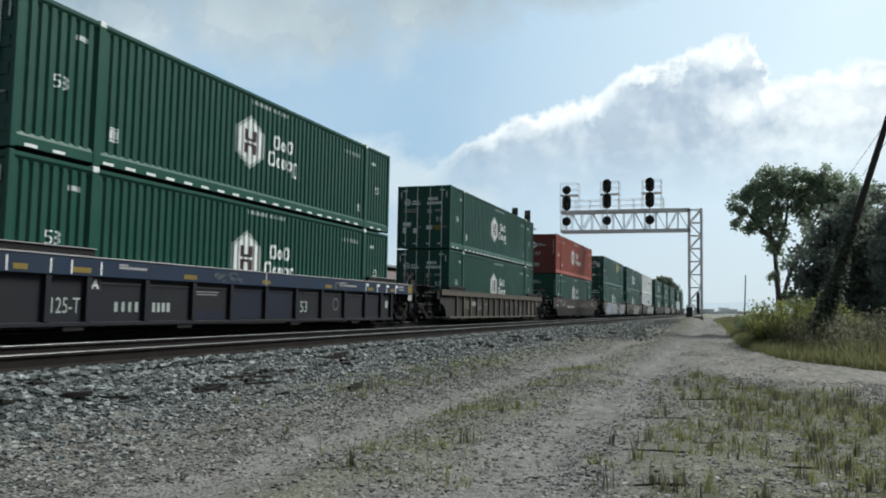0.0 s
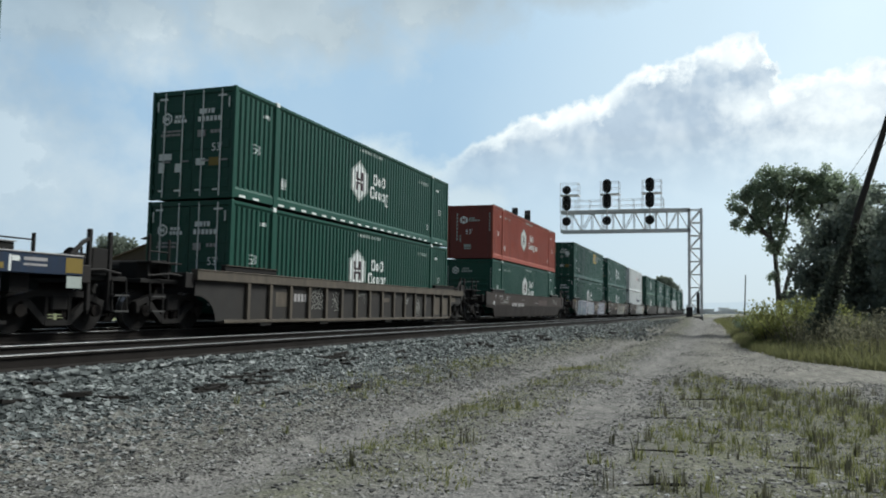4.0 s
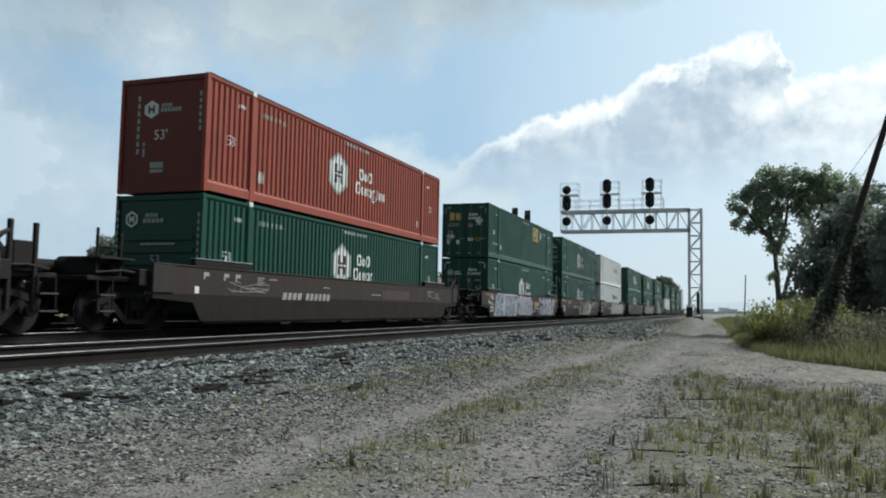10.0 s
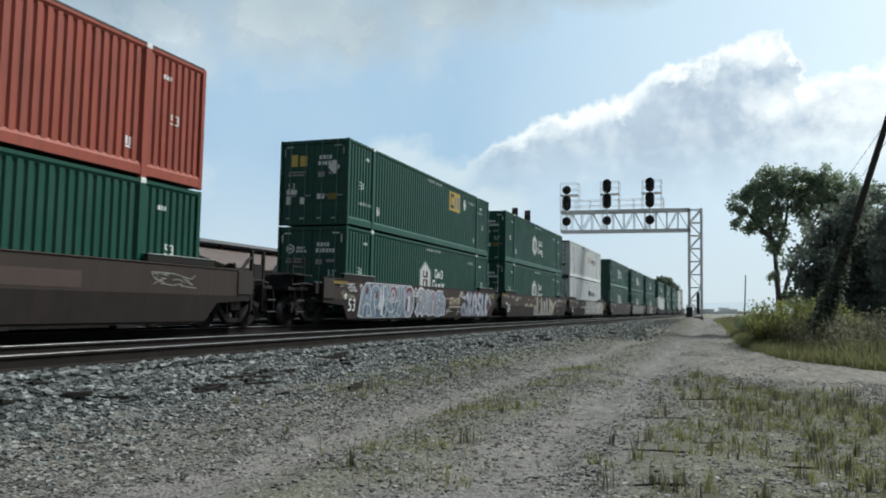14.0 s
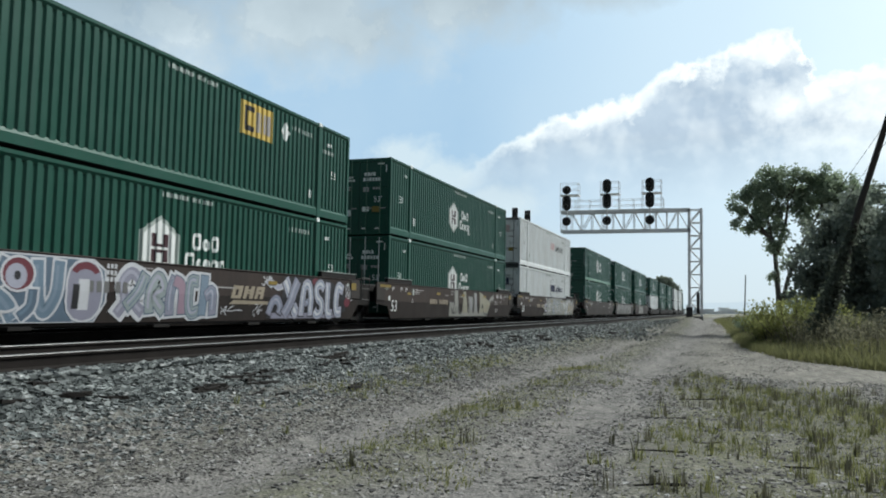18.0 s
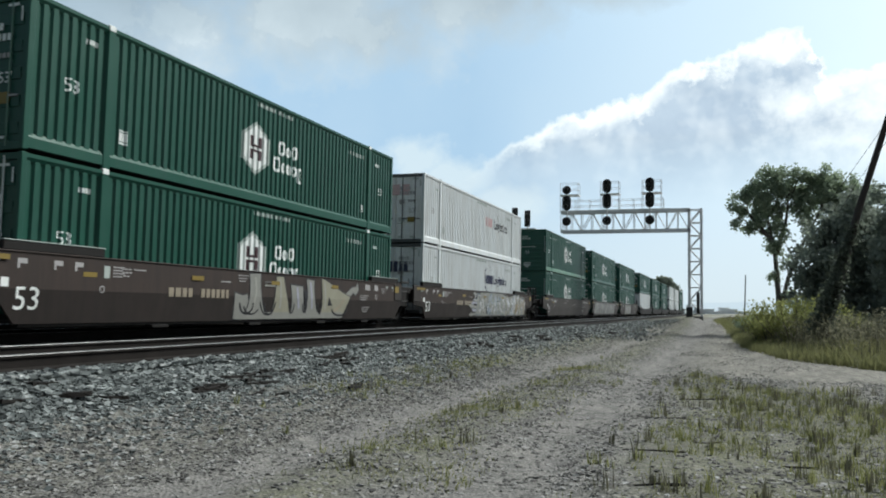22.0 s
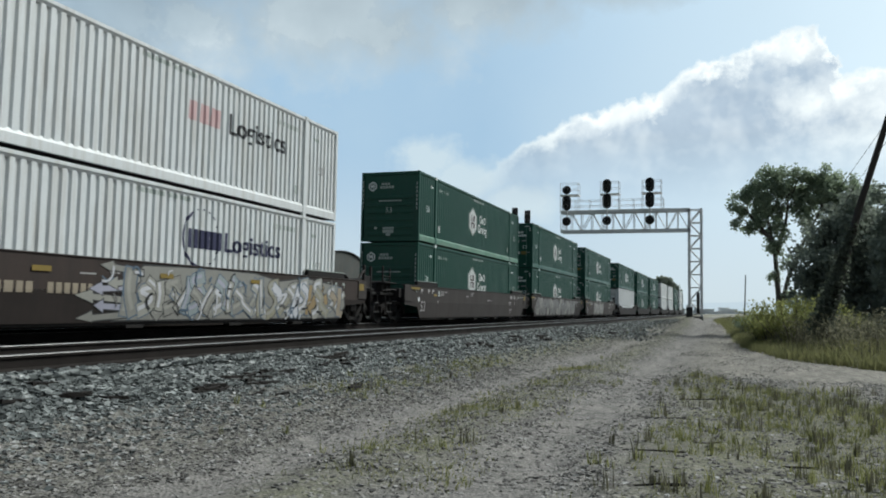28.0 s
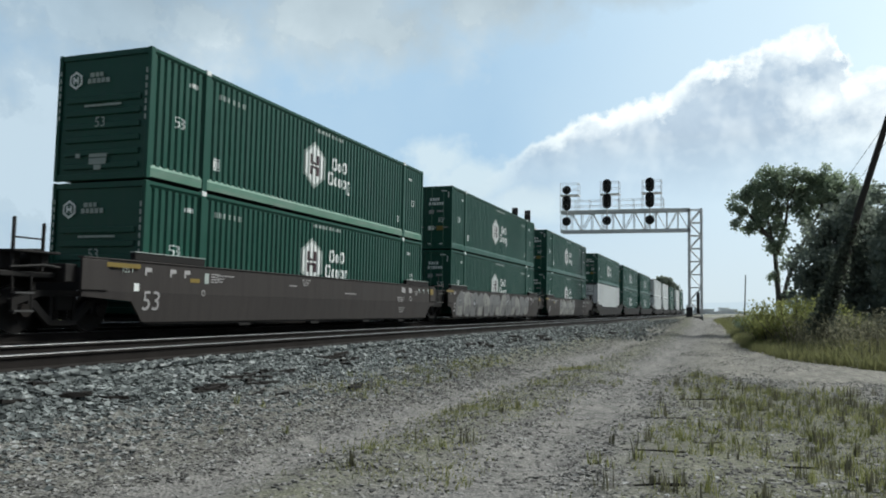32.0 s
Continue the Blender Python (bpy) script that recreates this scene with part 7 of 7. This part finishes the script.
def curve(points, steps=6):
    """Points of a smooth line through the given ones."""
    p = [Vector(q) for q in points]
    p = [2 * p[0] - p[1]] + p + [2 * p[-1] - p[-2]]
    out = []
    for a, b, c, d in zip(p, p[1:], p[2:], p[3:]):
        for k in range(steps):
            u = k / steps
            out.append(0.5 * (2 * b + (c - a) * u + (2 * a - 5 * b + 4 * c - d) * u * u + (3 * b - a - 3 * c + d) * u ** 3))
    out.append(p[-2])
    return [(q.x, min(SILL_TOP - 0.1, max(SILL_LOW + 0.08, q.y))) for q in out]


def wild(car, points, w, fill, level, edge=0.05, border="soot", inner=""):
    """One thick sprayed stroke with an edge and a paler streak of spray inside it."""
    line = curve(points)
    clip = lambda ps: [[(x, min(SILL_TOP - 0.012, max(SILL_LOW + 0.015, z))) for x, z in pc] for pc in ps]
    a, b = Vector(line[0]), Vector(line[-1])
    longer = [tuple(a + (a - Vector(line[1])).normalized() * edge)] + line + [tuple(b + (b - Vector(line[-2])).normalized() * edge)]
    car_mark("graffiti_border", clip(stroke(longer, w + 2 * edge)), SPRAY[border], car, "", 0.001 + 0.0005 * level)
    car_mark("graffiti_fill", clip(stroke(line, w)), SPRAY[fill], car, fill + " sprayed stroke", 0.00125 + 0.0005 * level)
    car_mark("graffiti_streak", clip(stroke([(x - 0.12 * w, z + 0.1 * w) for x, z in line[1:-1]], 0.3 * w)), SPRAY[PALER.get(fill, fill)], car, "", 0.0014 + 0.0005 * level)
    for side in (-0.27, 0.22) if inner else ():
        ends = [(Vector(line[k + 1]) - Vector(line[k - 1])).normalized() for k in range(1, len(line) - 1)]
        car_mark("graffiti_stroke", clip(stroke([(x - side * w * d.y, z + side * w * d.x) for (x, z), d in zip(line[1:-1], ends)], 0.028)), SPRAY[inner], car, "", 0.00155 + 0.0005 * level)


PALER = {"bone": "white", "silver": "bone", "cream": "bone", "blue": "haze", "slate": "blue", "lavender": "pale", "mint": "pale", "pale": "white"}


K4, K5, K6 = cars[(0, 0)], cars[(0, 1)], cars[(0, 2)]
# blue and white piece
sprayed(K4, [(0.62, 0.3), (0.9, 0.22), (5.2, 0.22), (5.45, 0.6), (5.4, 1.2), (5.1, 1.38), (3.2, 1.39), (1.2, 1.37), (0.75, 1.1)], "slate", "white", -1)
for lv, (pts, w, fill) in enumerate((
        ([(0.82, 0.3), (0.92, 0.8), (1.15, 1.24), (1.38, 0.95), (1.42, 0.3)], 0.26, "blue"), ([(1.85, 0.28), (1.62, 0.7), (1.72, 1.12), (2.06, 1.14), (2.1, 0.85), (1.85, 0.66)], 0.26, "blue"),
        ([(2.68, 1.3), (2.76, 0.8), (2.62, 0.3)], 0.28, "blue"), ([(2.82, 0.72), (3.05, 0.95), (3.18, 1.32)], 0.22, "slate"), ([(2.9, 0.72), (3.2, 0.55), (3.42, 0.26)], 0.28, "blue"),
        ([(3.82, 1.32), (3.86, 0.7), (4.02, 0.4), (4.24, 0.7), (4.3, 1.34)], 0.24, "blue"), ([(3.5, 0.3), (3.72, 0.5), (3.74, 0.8)], 0.2, "slate"))):
    wild(K4, pts, w, fill, lv, 0.045, "white")
for lv, (poly, fill, edge) in enumerate((
        (leg(2.48, 0.3, 2.5, 0.05, 0.3, 1.38), "white", ""), (leg(2.26, 0.26, 2.32, 0.05, 0.5, 1.36), "white", ""), (rounded(4.5, 5.34, 0.24, 1.36, 0.38), "lavender", "white"), (oval(3.42, 1.06, 0.32, 0.28), "red", "white"),
        (oval(3.38, 1.02, 0.22, 0.22), "pale", ""), (oval(3.4, 1.03, 0.07, 0.08), "black", ""), (bent(4.92, 1.08, 0.3, 0.2, 20, 160, 0.14), "red", ""), (rect(4.76, 5.02, 0.44, 1.02), "white", ""), (rect(4.62, 4.78, 0.46, 0.92), "black", ""),
        (oval(1.95, 1.0, 0.1, 0.14), "red", ""), (oval(1.18, 1.14, 0.09, 0.14), "red", ""), (bent(3.2, 0.62, 0.3, 0.22, 200, 330, 0.05), "white", ""), (bent(1.2, 0.5, 0.3, 0.2, 20, 170, 0.05), "white", ""), (leg(2.62, 0.05, 2.62, 0.14, 0.3, 0.6), "black", ""))):
    sprayed(K4, poly, fill, edge, 9 + lv)
for row in range(3):
    car_mark("tag_bar", blocks(5.46, 1.26 - 0.13 * row, [0.06, 0.07, 0.06], 0.09, 0.4), SPRAY["white"], K4)
# pale bubble piece
swirls = (([(5.78, 0.34), (5.98, 0.62), (5.9, 0.98), (6.15, 1.2), (6.42, 0.98), (6.28, 0.6), (6.55, 0.36)], "lavender"), ([(6.55, 1.2), (6.36, 0.84), (6.02, 0.5)], "mint"), ([(6.72, 0.38), (6.7, 0.8), (6.95, 1.14), (7.12, 0.88), (6.86, 0.72), (7.18, 0.4)], "mint"),
          ([(7.36, 0.34), (7.34, 0.82), (7.48, 1.16)], "lavender"), ([(7.46, 1.1), (7.72, 0.96), (7.76, 0.36)], "pink"), ([(8.28, 1.1), (8.02, 1.08), (7.98, 0.64), (8.1, 0.38), (8.36, 0.44)], "mint"), ([(8.52, 1.24), (8.5, 0.8), (8.48, 0.34)], "haze"), ([(8.56, 0.76), (8.82, 0.88), (8.88, 0.34)], "lavender"))
for pts, fill in swirls:
    line = curve(pts)
    a, b = Vector(line[0]), Vector(line[-1])
    line = [tuple(a + 0.08 * (a - Vector(line[1])).normalized())] + line + [tuple(b + 0.08 * (b - Vector(line[-2])).normalized())]
    car_mark("graffiti_border", [[(x, min(SILL_TOP - 0.012, max(SILL_LOW + 0.015, z))) for x, z in pc] for pc in stroke(line, 0.44)], SPRAY["white"], K4, "", 0.0012 + 0.0002 * len(pts))
for lv, (pts, fill) in enumerate(swirls):
    wild(K4, pts, 0.25, fill, 3 + lv, 0.028, "slate", "blue" if lv % 2 else "")
# white and violet piece over dark red
sprayed(K4, [(11.2, 0.24), (15.2, 0.24), (15.75, 0.46), (15.7, 0.95), (14.6, 1.38), (12.0, 1.38), (11.9, 0.8)], "black", "", 0)
for poly in (oval(13.0, 0.4, 0.16, 0.14), oval(15.82, 0.72, 0.2, 0.16), oval(13.75, 1.3, 0.2, 0.1)):
    sprayed(K4, poly, "red", "", 0.6)
sprayed(K4, [(11.05, 1.2), (11.35, 1.32), (11.37, 1.25), (11.75, 1.12), (12.0, 1.2), (11.98, 1.06), (11.7, 1.0), (11.4, 1.12), (11.36, 1.06)], "pale", "white", 1, 0.025)
sprayed(K4, rounded(11.4, 15.4, 0.23, 0.38, 0.06), "lavender", "", 1)
for lv, (pts, w, fill) in enumerate((
        ([(11.3, 0.34), (11.42, 0.64), (11.66, 0.74), (11.86, 0.56), (11.8, 0.36)], 0.24, "lavender"), ([(12.06, 1.3), (12.28, 0.98), (12.44, 0.66), (12.8, 0.3)], 0.36, "pale"), ([(12.74, 1.3), (12.52, 0.98), (12.36, 0.66), (12.06, 0.3)], 0.36, "lavender"),
        ([(13.42, 0.72), (13.1, 0.64)], 0.2, "lavender"), ([(13.0, 0.3), (13.02, 0.8), (13.14, 1.16), (13.38, 1.18), (13.5, 0.84), (13.52, 0.3)], 0.28, "pale"),
        ([(14.28, 1.1), (14.06, 1.24), (13.82, 1.1), (13.88, 0.84), (14.14, 0.68), (14.18, 0.42), (13.94, 0.32), (13.74, 0.44)], 0.27, "pale"),
        ([(14.52, 1.3), (14.5, 0.74), (14.58, 0.38), (14.86, 0.34)], 0.3, "pale"), ([(15.52, 1.08), (15.2, 1.18), (15.06, 0.8), (15.16, 0.42), (15.46, 0.42)], 0.32, "pale"))):
    wild(K4, pts, w, fill, 3 + lv, 0.04, "black", "blue")
for i in range(9):
    sprayed(K4, bent(15.75 + 0.16 * (i % 3), 1.2 - 0.13 * (i // 3) - 0.06 * (i % 3), 0.06, 0.05, 30 * i, 30 * i + 280, 0.025), "white", "", 8)
# bone-coloured piece with dark outlines
for lv, (poly, fill) in enumerate((
        ([(6.2, 0.24), (6.95, 0.24), (6.8, 0.62), (6.72, 0.85), (6.5, 0.82), (6.19, 0.88)], "silver"), (leg(7.15, 1.0, 7.05, 0.5, 0.24, 1.38, 0.12, 0.02), "silver"), (leg(8.4, 1.05, 8.25, 0.36, 0.24, 1.36, 0.05), "cream"),
        (leg(9.3, 0.8, 9.15, 0.66, 0.24, 1.16, 0.05, -0.03), "silver"), (leg(10.05, 0.86, 9.9, 0.44, 0.24, 1.35, 0.12, -0.03), "silver"), ([(10.55, 0.26), (12.0, 0.26), (12.5, 0.92), (12.0, 1.0), (10.85, 1.36), (10.58, 1.4), (10.66, 0.8)], "cream"),
        ([(12.15, 0.98), (12.6, 1.2), (12.85, 1.22), (13.0, 1.36), (13.08, 1.12), (12.85, 0.95), (12.7, 1.05), (12.5, 0.92)], "silver"))):
    sprayed(K5, poly, fill, "black", lv, 0.04)
sprayed(K5, rect(6.25, 12.0, 0.22, 0.4), "silver", "", 9)
for lv, (x, z, w, h) in enumerate(((6.72, 0.62, 0.3, 0.26), (7.78, 0.6, 0.24, 0.26), (8.9, 0.62, 0.13, 0.24), (9.62, 0.62, 0.12, 0.22), (10.52, 0.66, 0.12, 0.3), (11.8, 0.5, 0.5, 0.2))):
    sprayed(K5, bent(x, z, w, h, 176, 364, 0.055), "black", "", 12 + lv)
for lv, (pts, fill) in enumerate((([(7.0, 0.5), (7.1, 0.9), (7.05, 1.3)], "bone"), ([(8.3, 0.5), (8.3, 0.9), (8.24, 1.3)], "bone"), ([(9.3, 0.5), (9.2, 0.85), (9.15, 1.1)], "pale"), ([(10.05, 0.5), (9.98, 0.9), (9.9, 1.28)], "pale"), ([(10.85, 0.5), (10.82, 0.9), (10.75, 1.3)], "bone"), ([(11.4, 0.42), (11.8, 0.6), (12.1, 0.86)], "wash"))):
    car_mark("graffiti_streak", stroke(curve(pts), 0.09), SPRAY[fill], K5, "", 0.0075 + 0.0002 * lv)
for lv, (poly, fill) in enumerate(((leg(11.15, 0.3, 11.05, 0.03, 0.6, 0.85), "black"), (bent(7.7, 0.75, 0.38, 0.42, 190, 350, 0.045), "black"), (bent(6.95, 0.6, 0.35, 0.25, 190, 330, 0.045), "black"), (leg(9.7, 0.03, 9.62, 0.2, 0.36, 1.05), "black"), (rect(7.5, 8.0, 1.18, 1.21), "grey"), (rect(7.5, 8.0, 1.08, 1.13), "silver"))):
    sprayed(K5, poly, fill, "", 10 + lv)
# long grey piece on the last car of the three
sprayed(K6, [(6.55, 0.24), (16.1, 0.24), (16.5, 0.6), (16.3, 1.0), (16.0, 1.2), (13.9, 1.36), (12.6, 1.22), (11.4, 1.38), (9.2, 1.4), (7.3, 1.36), (6.9, 1.0)], "silver", "soot", -1)
for lv, (x, z, a, b) in enumerate(((6.9, 0.34, -1.3, -0.06), (7.0, 0.62, -1.5, 0.1), (6.95, 0.9, -1.1, -0.05), (7.3, 1.2, -1.2, 0.12), (7.2, 1.06, -0.9, -0.1), (6.8, 0.48, -0.8, 0.05))):
    sprayed(K6, [(x, z - 0.05), (x + 0.7 * a, z - 0.06 + 0.8 * b), (x + 0.68 * a, z - 0.13 + 0.8 * b), (x + a, z + b), (x + 0.72 * a, z + 0.13 + 0.8 * b), (x + 0.7 * a, z + 0.05 + 0.8 * b), (x, z + 0.07)], ("silver", "bone", "pale")[lv % 3], "soot", lv, 0.025)
spray = random.Random(41)
for i in range(46):
    x = 6.75 + 9.3 * (i + spray.uniform(0, 1)) / 46
    pale = ("bone", "silver", "mint", "bone", "silver") if x < 11.5 else ("bone", "cream", "white") if x < 14 else ("cream", "straw", "bone", "wash")
    lean, z0, z1 = spray.uniform(-0.15, 0.75), spray.uniform(0.28, 0.5), spray.uniform(0.9, 1.3)
    kind = i % 4
    if kind < 2:
        pts = [(x, z0), (x + 0.45 * lean + spray.uniform(-0.12, 0.12), 0.5 * (z0 + z1)), (x + lean, z1)]
    elif kind == 2:
        pts = [(x, z0), (x + 0.3, z0 + 0.12), (x + 0.42, 0.5 * (z0 + z1)), (x + 0.1, z1 - 0.12), (x + 0.5, z1)]
    else:
        pts = [(x - 0.1, z1 - 0.1), (x + 0.22, z1 - 0.3), (x + 0.3, z0 + 0.25), (x + 0.75, z0)]
    wild(K6, pts, spray.uniform(0.16, 0.34), spray.choice(pale), 8 + i % 20, spray.uniform(0.015, 0.035), spray.choice(("soot", "slate", "slate")))
draw = random.Random(29)
for i in range(46):
    x, z, a = draw.uniform(6.2, 16.2), draw.uniform(0.35, 1.25), draw.uniform(0, 360)
    sprayed(K6, bent(x, z, draw.uniform(0.08, 0.26), draw.uniform(0.08, 0.3), a, a + draw.uniform(60, 150), draw.uniform(0.025, 0.06)), draw.choice(("soot", "slate", "white", "grey", "bone")), "", 30 + i % 9)
for q, w in ((9.62, 0.42), (10.12, 0.44), (10.64, 0.38)):
    for a, b, c, d in ((0, 0.34, 0.74, 1.06), (0.62, 1, 0.74, 1.06), (0.34, 0.62, 0.74 + 0.12 * (q != 9.62), 0.82 + 0.12 * (q != 9.62)), (0.34, 0.62, 0.97 - 0.08 * (q == 10.12), 1.06 - 0.08 * (q == 10.12))):
        car_mark("logo_bar", [[(x + 0.35 * (z - 0.9), z) for x, z in rect(q + a * w, q + b * w, c, d)]], SPRAY["wash"], K4, "dusty gold block shapes")
car_mark("logo_bar", [[(9.5, 0.6), (11.3, 0.6), (11.6, 0.68), (9.7, 0.7)]], SPRAY["wash"], K4, "gold swoosh bar")
scribble(K4, 10.8, 1.1, 0.5, 0.25, SPRAY["white"], 2)
scribble(K4, 9.2, 0.3, 0.9, 0.25, SPRAY["white"], 3)
scribble(K4, 10.6, 0.3, 0.4, 0.3, SPRAY["white"], 4)
for row in range(3):
    car_mark("tag_bar", blocks(-0.35 + 0.1 * row, 1.27 - 0.1 * row, [0.05, 0.07, 0.06, 0.06, 0.07, 0.05], 0.07, 0.6), SPRAY["white"], K4)
scribble(K4, -0.7, 0.85, 1.1, 0.22, SPRAY["cream"], 8, None, 8)
car_mark("number_bar", blocks(5.0, 0.78, [0.13, 0.13, 0.13, -0.05, 0.13, 0.13], 0.22, 0.3), SPRAY["grey"], K4, "", 0.0095)
for car in (K5, K6):
    car_mark("number_bar", blocks(3.75, 0.74, [0.16, 0.18, 0.14, 0.14, -0.2, 0.13, 0.13, 0.13, 0.13, 0.13, 0.1], 0.2, 0.3), SPRAY["wash"], car, "", 0.0005)
graffiti(cars[(1, 1)], 0.2, 13.8, 0.22, 1.38, 13, "grey", ("grey", "silver", "grey"), ("black", "grey"), 17)
graffiti(cars[(1, 2)], 3.6, 9.5, 0.22, 1.3, 5, "silver", ("grey", "silver"), ("black", "grey"), 19)
for x in (4.5, 7.8, 11.2):
    for car in (K4, K5, K6) if x > 11 else (K5, K6):
        car_mark("yellow_plate", [rect(x, x + 0.42, 1.13, 1.23)], AMBER, car, "yellow reflector", 0.0175)
for car in (K4, K5, K6, cars[(1, 0)], cars[(1, 1)]):
    x = 16.05 if car in (K4, K5) else 17.45 if car is K6 else 16.55
    car_mark("yellow_plate", [rect(x, x + 0.34, 1.12, 1.34)], AMBER, car, "yellow reflector", 0.03)
car_mark("number_bar", blocks(3.3, 0.74, [0.2, 0.18, 0.18, 0.2, -0.1, 0.17, 0.17, 0.17, 0.17, 0.17, 0.17], 0.2, 0.4, 0.05), MARK_GREY, brown)
car_mark("patch", [rect(9.9, 12.4, 0.86, 1.18)], surface("fresh_brown_paint", (0.052, 0.032, 0.026), (0.044, 0.028, 0.024), 0.7), brown, "repainted brown patch")
scribble(brown, 14.3, 0.95, 1.6, 0.3, SPRAY["silver"], 21, None, 9)
scribble(brown, 0.6, 0.9, 2.0, 0.25, SPRAY["silver"], 22, None, 9)
for i in range(16):
    web_mark("graffiti_tag", stroke([(4.05 + 0.19 * (i % 4) + 0.1 * math.cos(q), 1.08 - 0.17 * (i // 4) + 0.07 * math.sin(q + 0.7 * i)) for q in (0.55 * k for k in range(11))], 0.022), SPRAY["silver"], tan, WEB_Y - 0.001)
for x, z, w, h, sd, lines in ((6.9, 0.6, 0.7, 0.4, 33, 6), (5.1, 0.45, 0.72, 0.6, 36, 6), (10.05, 0.95, 0.24, 0.2, 34, 5), (11.12, 0.72, 0.56, 0.2, 35, 7), (12.08, 0.28, 0.55, 0.64, 37, 14), (12.06, 0.5, 0.6, 0.3, 38, 8)):
    scribble(tan, x, z, w, h, SPRAY["silver"], sd, WEB_Y, lines)
web_mark("length_mark", [moved("53", 0.24, 13.1, 0.72)], MARK_FAINT, tan, WEB_Y, "stencilled 53")
for x0, x1, z0, z1 in ((8.12, 8.56, 1.0, 1.12), (14.2, 14.9, 0.3, 1.06), (15.22, 15.92, 0.28, 1.0), (16.24, 17.0, 0.86, 1.12), (2.0, 2.6, 0.55, 0.95), (9.1, 9.62, 0.76, 0.9)):
    web_mark("patch", [rect(x0, x1, z0, z1)], TAN, tan, WEB_Y, "paler paint patch")
web_mark("number_bar", blocks(2.95, 0.7, [0.14] * 5, 0.22), MARK_GREY, tan, WEB_Y)
for x, sd in ((5.6, 61), (6.2, 62), (11.5, 63), (12.0, 64)):
    scribble(blue, x, 1.14, 0.55, 0.22, SPRAY["grey"], sd, CHORD_Y, 7)


def motions():
    """The train rolls by and slows a little; the wheels turn; the clouds drift."""
    def run(t):
        u = (t - 16) / 16
        return 64.4212 * (u + 1) - 0.8190 * (u * u - 1) + 0.00736 * (u ** 3 + 1)
    times = [2.0 * i for i in range(17)]
    for ob, x, z in MOVING:
        rows = []
        for t in times:
            mid = on_line(x - run(t) + BOX_L / 2, SIDE_Y)
            rows.append((t, mid @ Matrix.Translation((-BOX_L / 2, 0, z))))
        walk(ob, rows)
    spin = [0.1333333 * i for i in range(241)]
    for ws in WHEELSETS:
        home = ws.matrix_basis.copy()
        walk(ws, [(t, home @ Matrix.Rotation(-run(t) / 0.42, 4, "Y")) for t in spin])
    walk(clouds, [(t, Matrix.Translation((0, 0, 1.45)) @ Matrix.Rotation(radians(-5.0 * t / 32), 4, "Z")) for t in (0, 8, 16, 24, 32)])


motions()
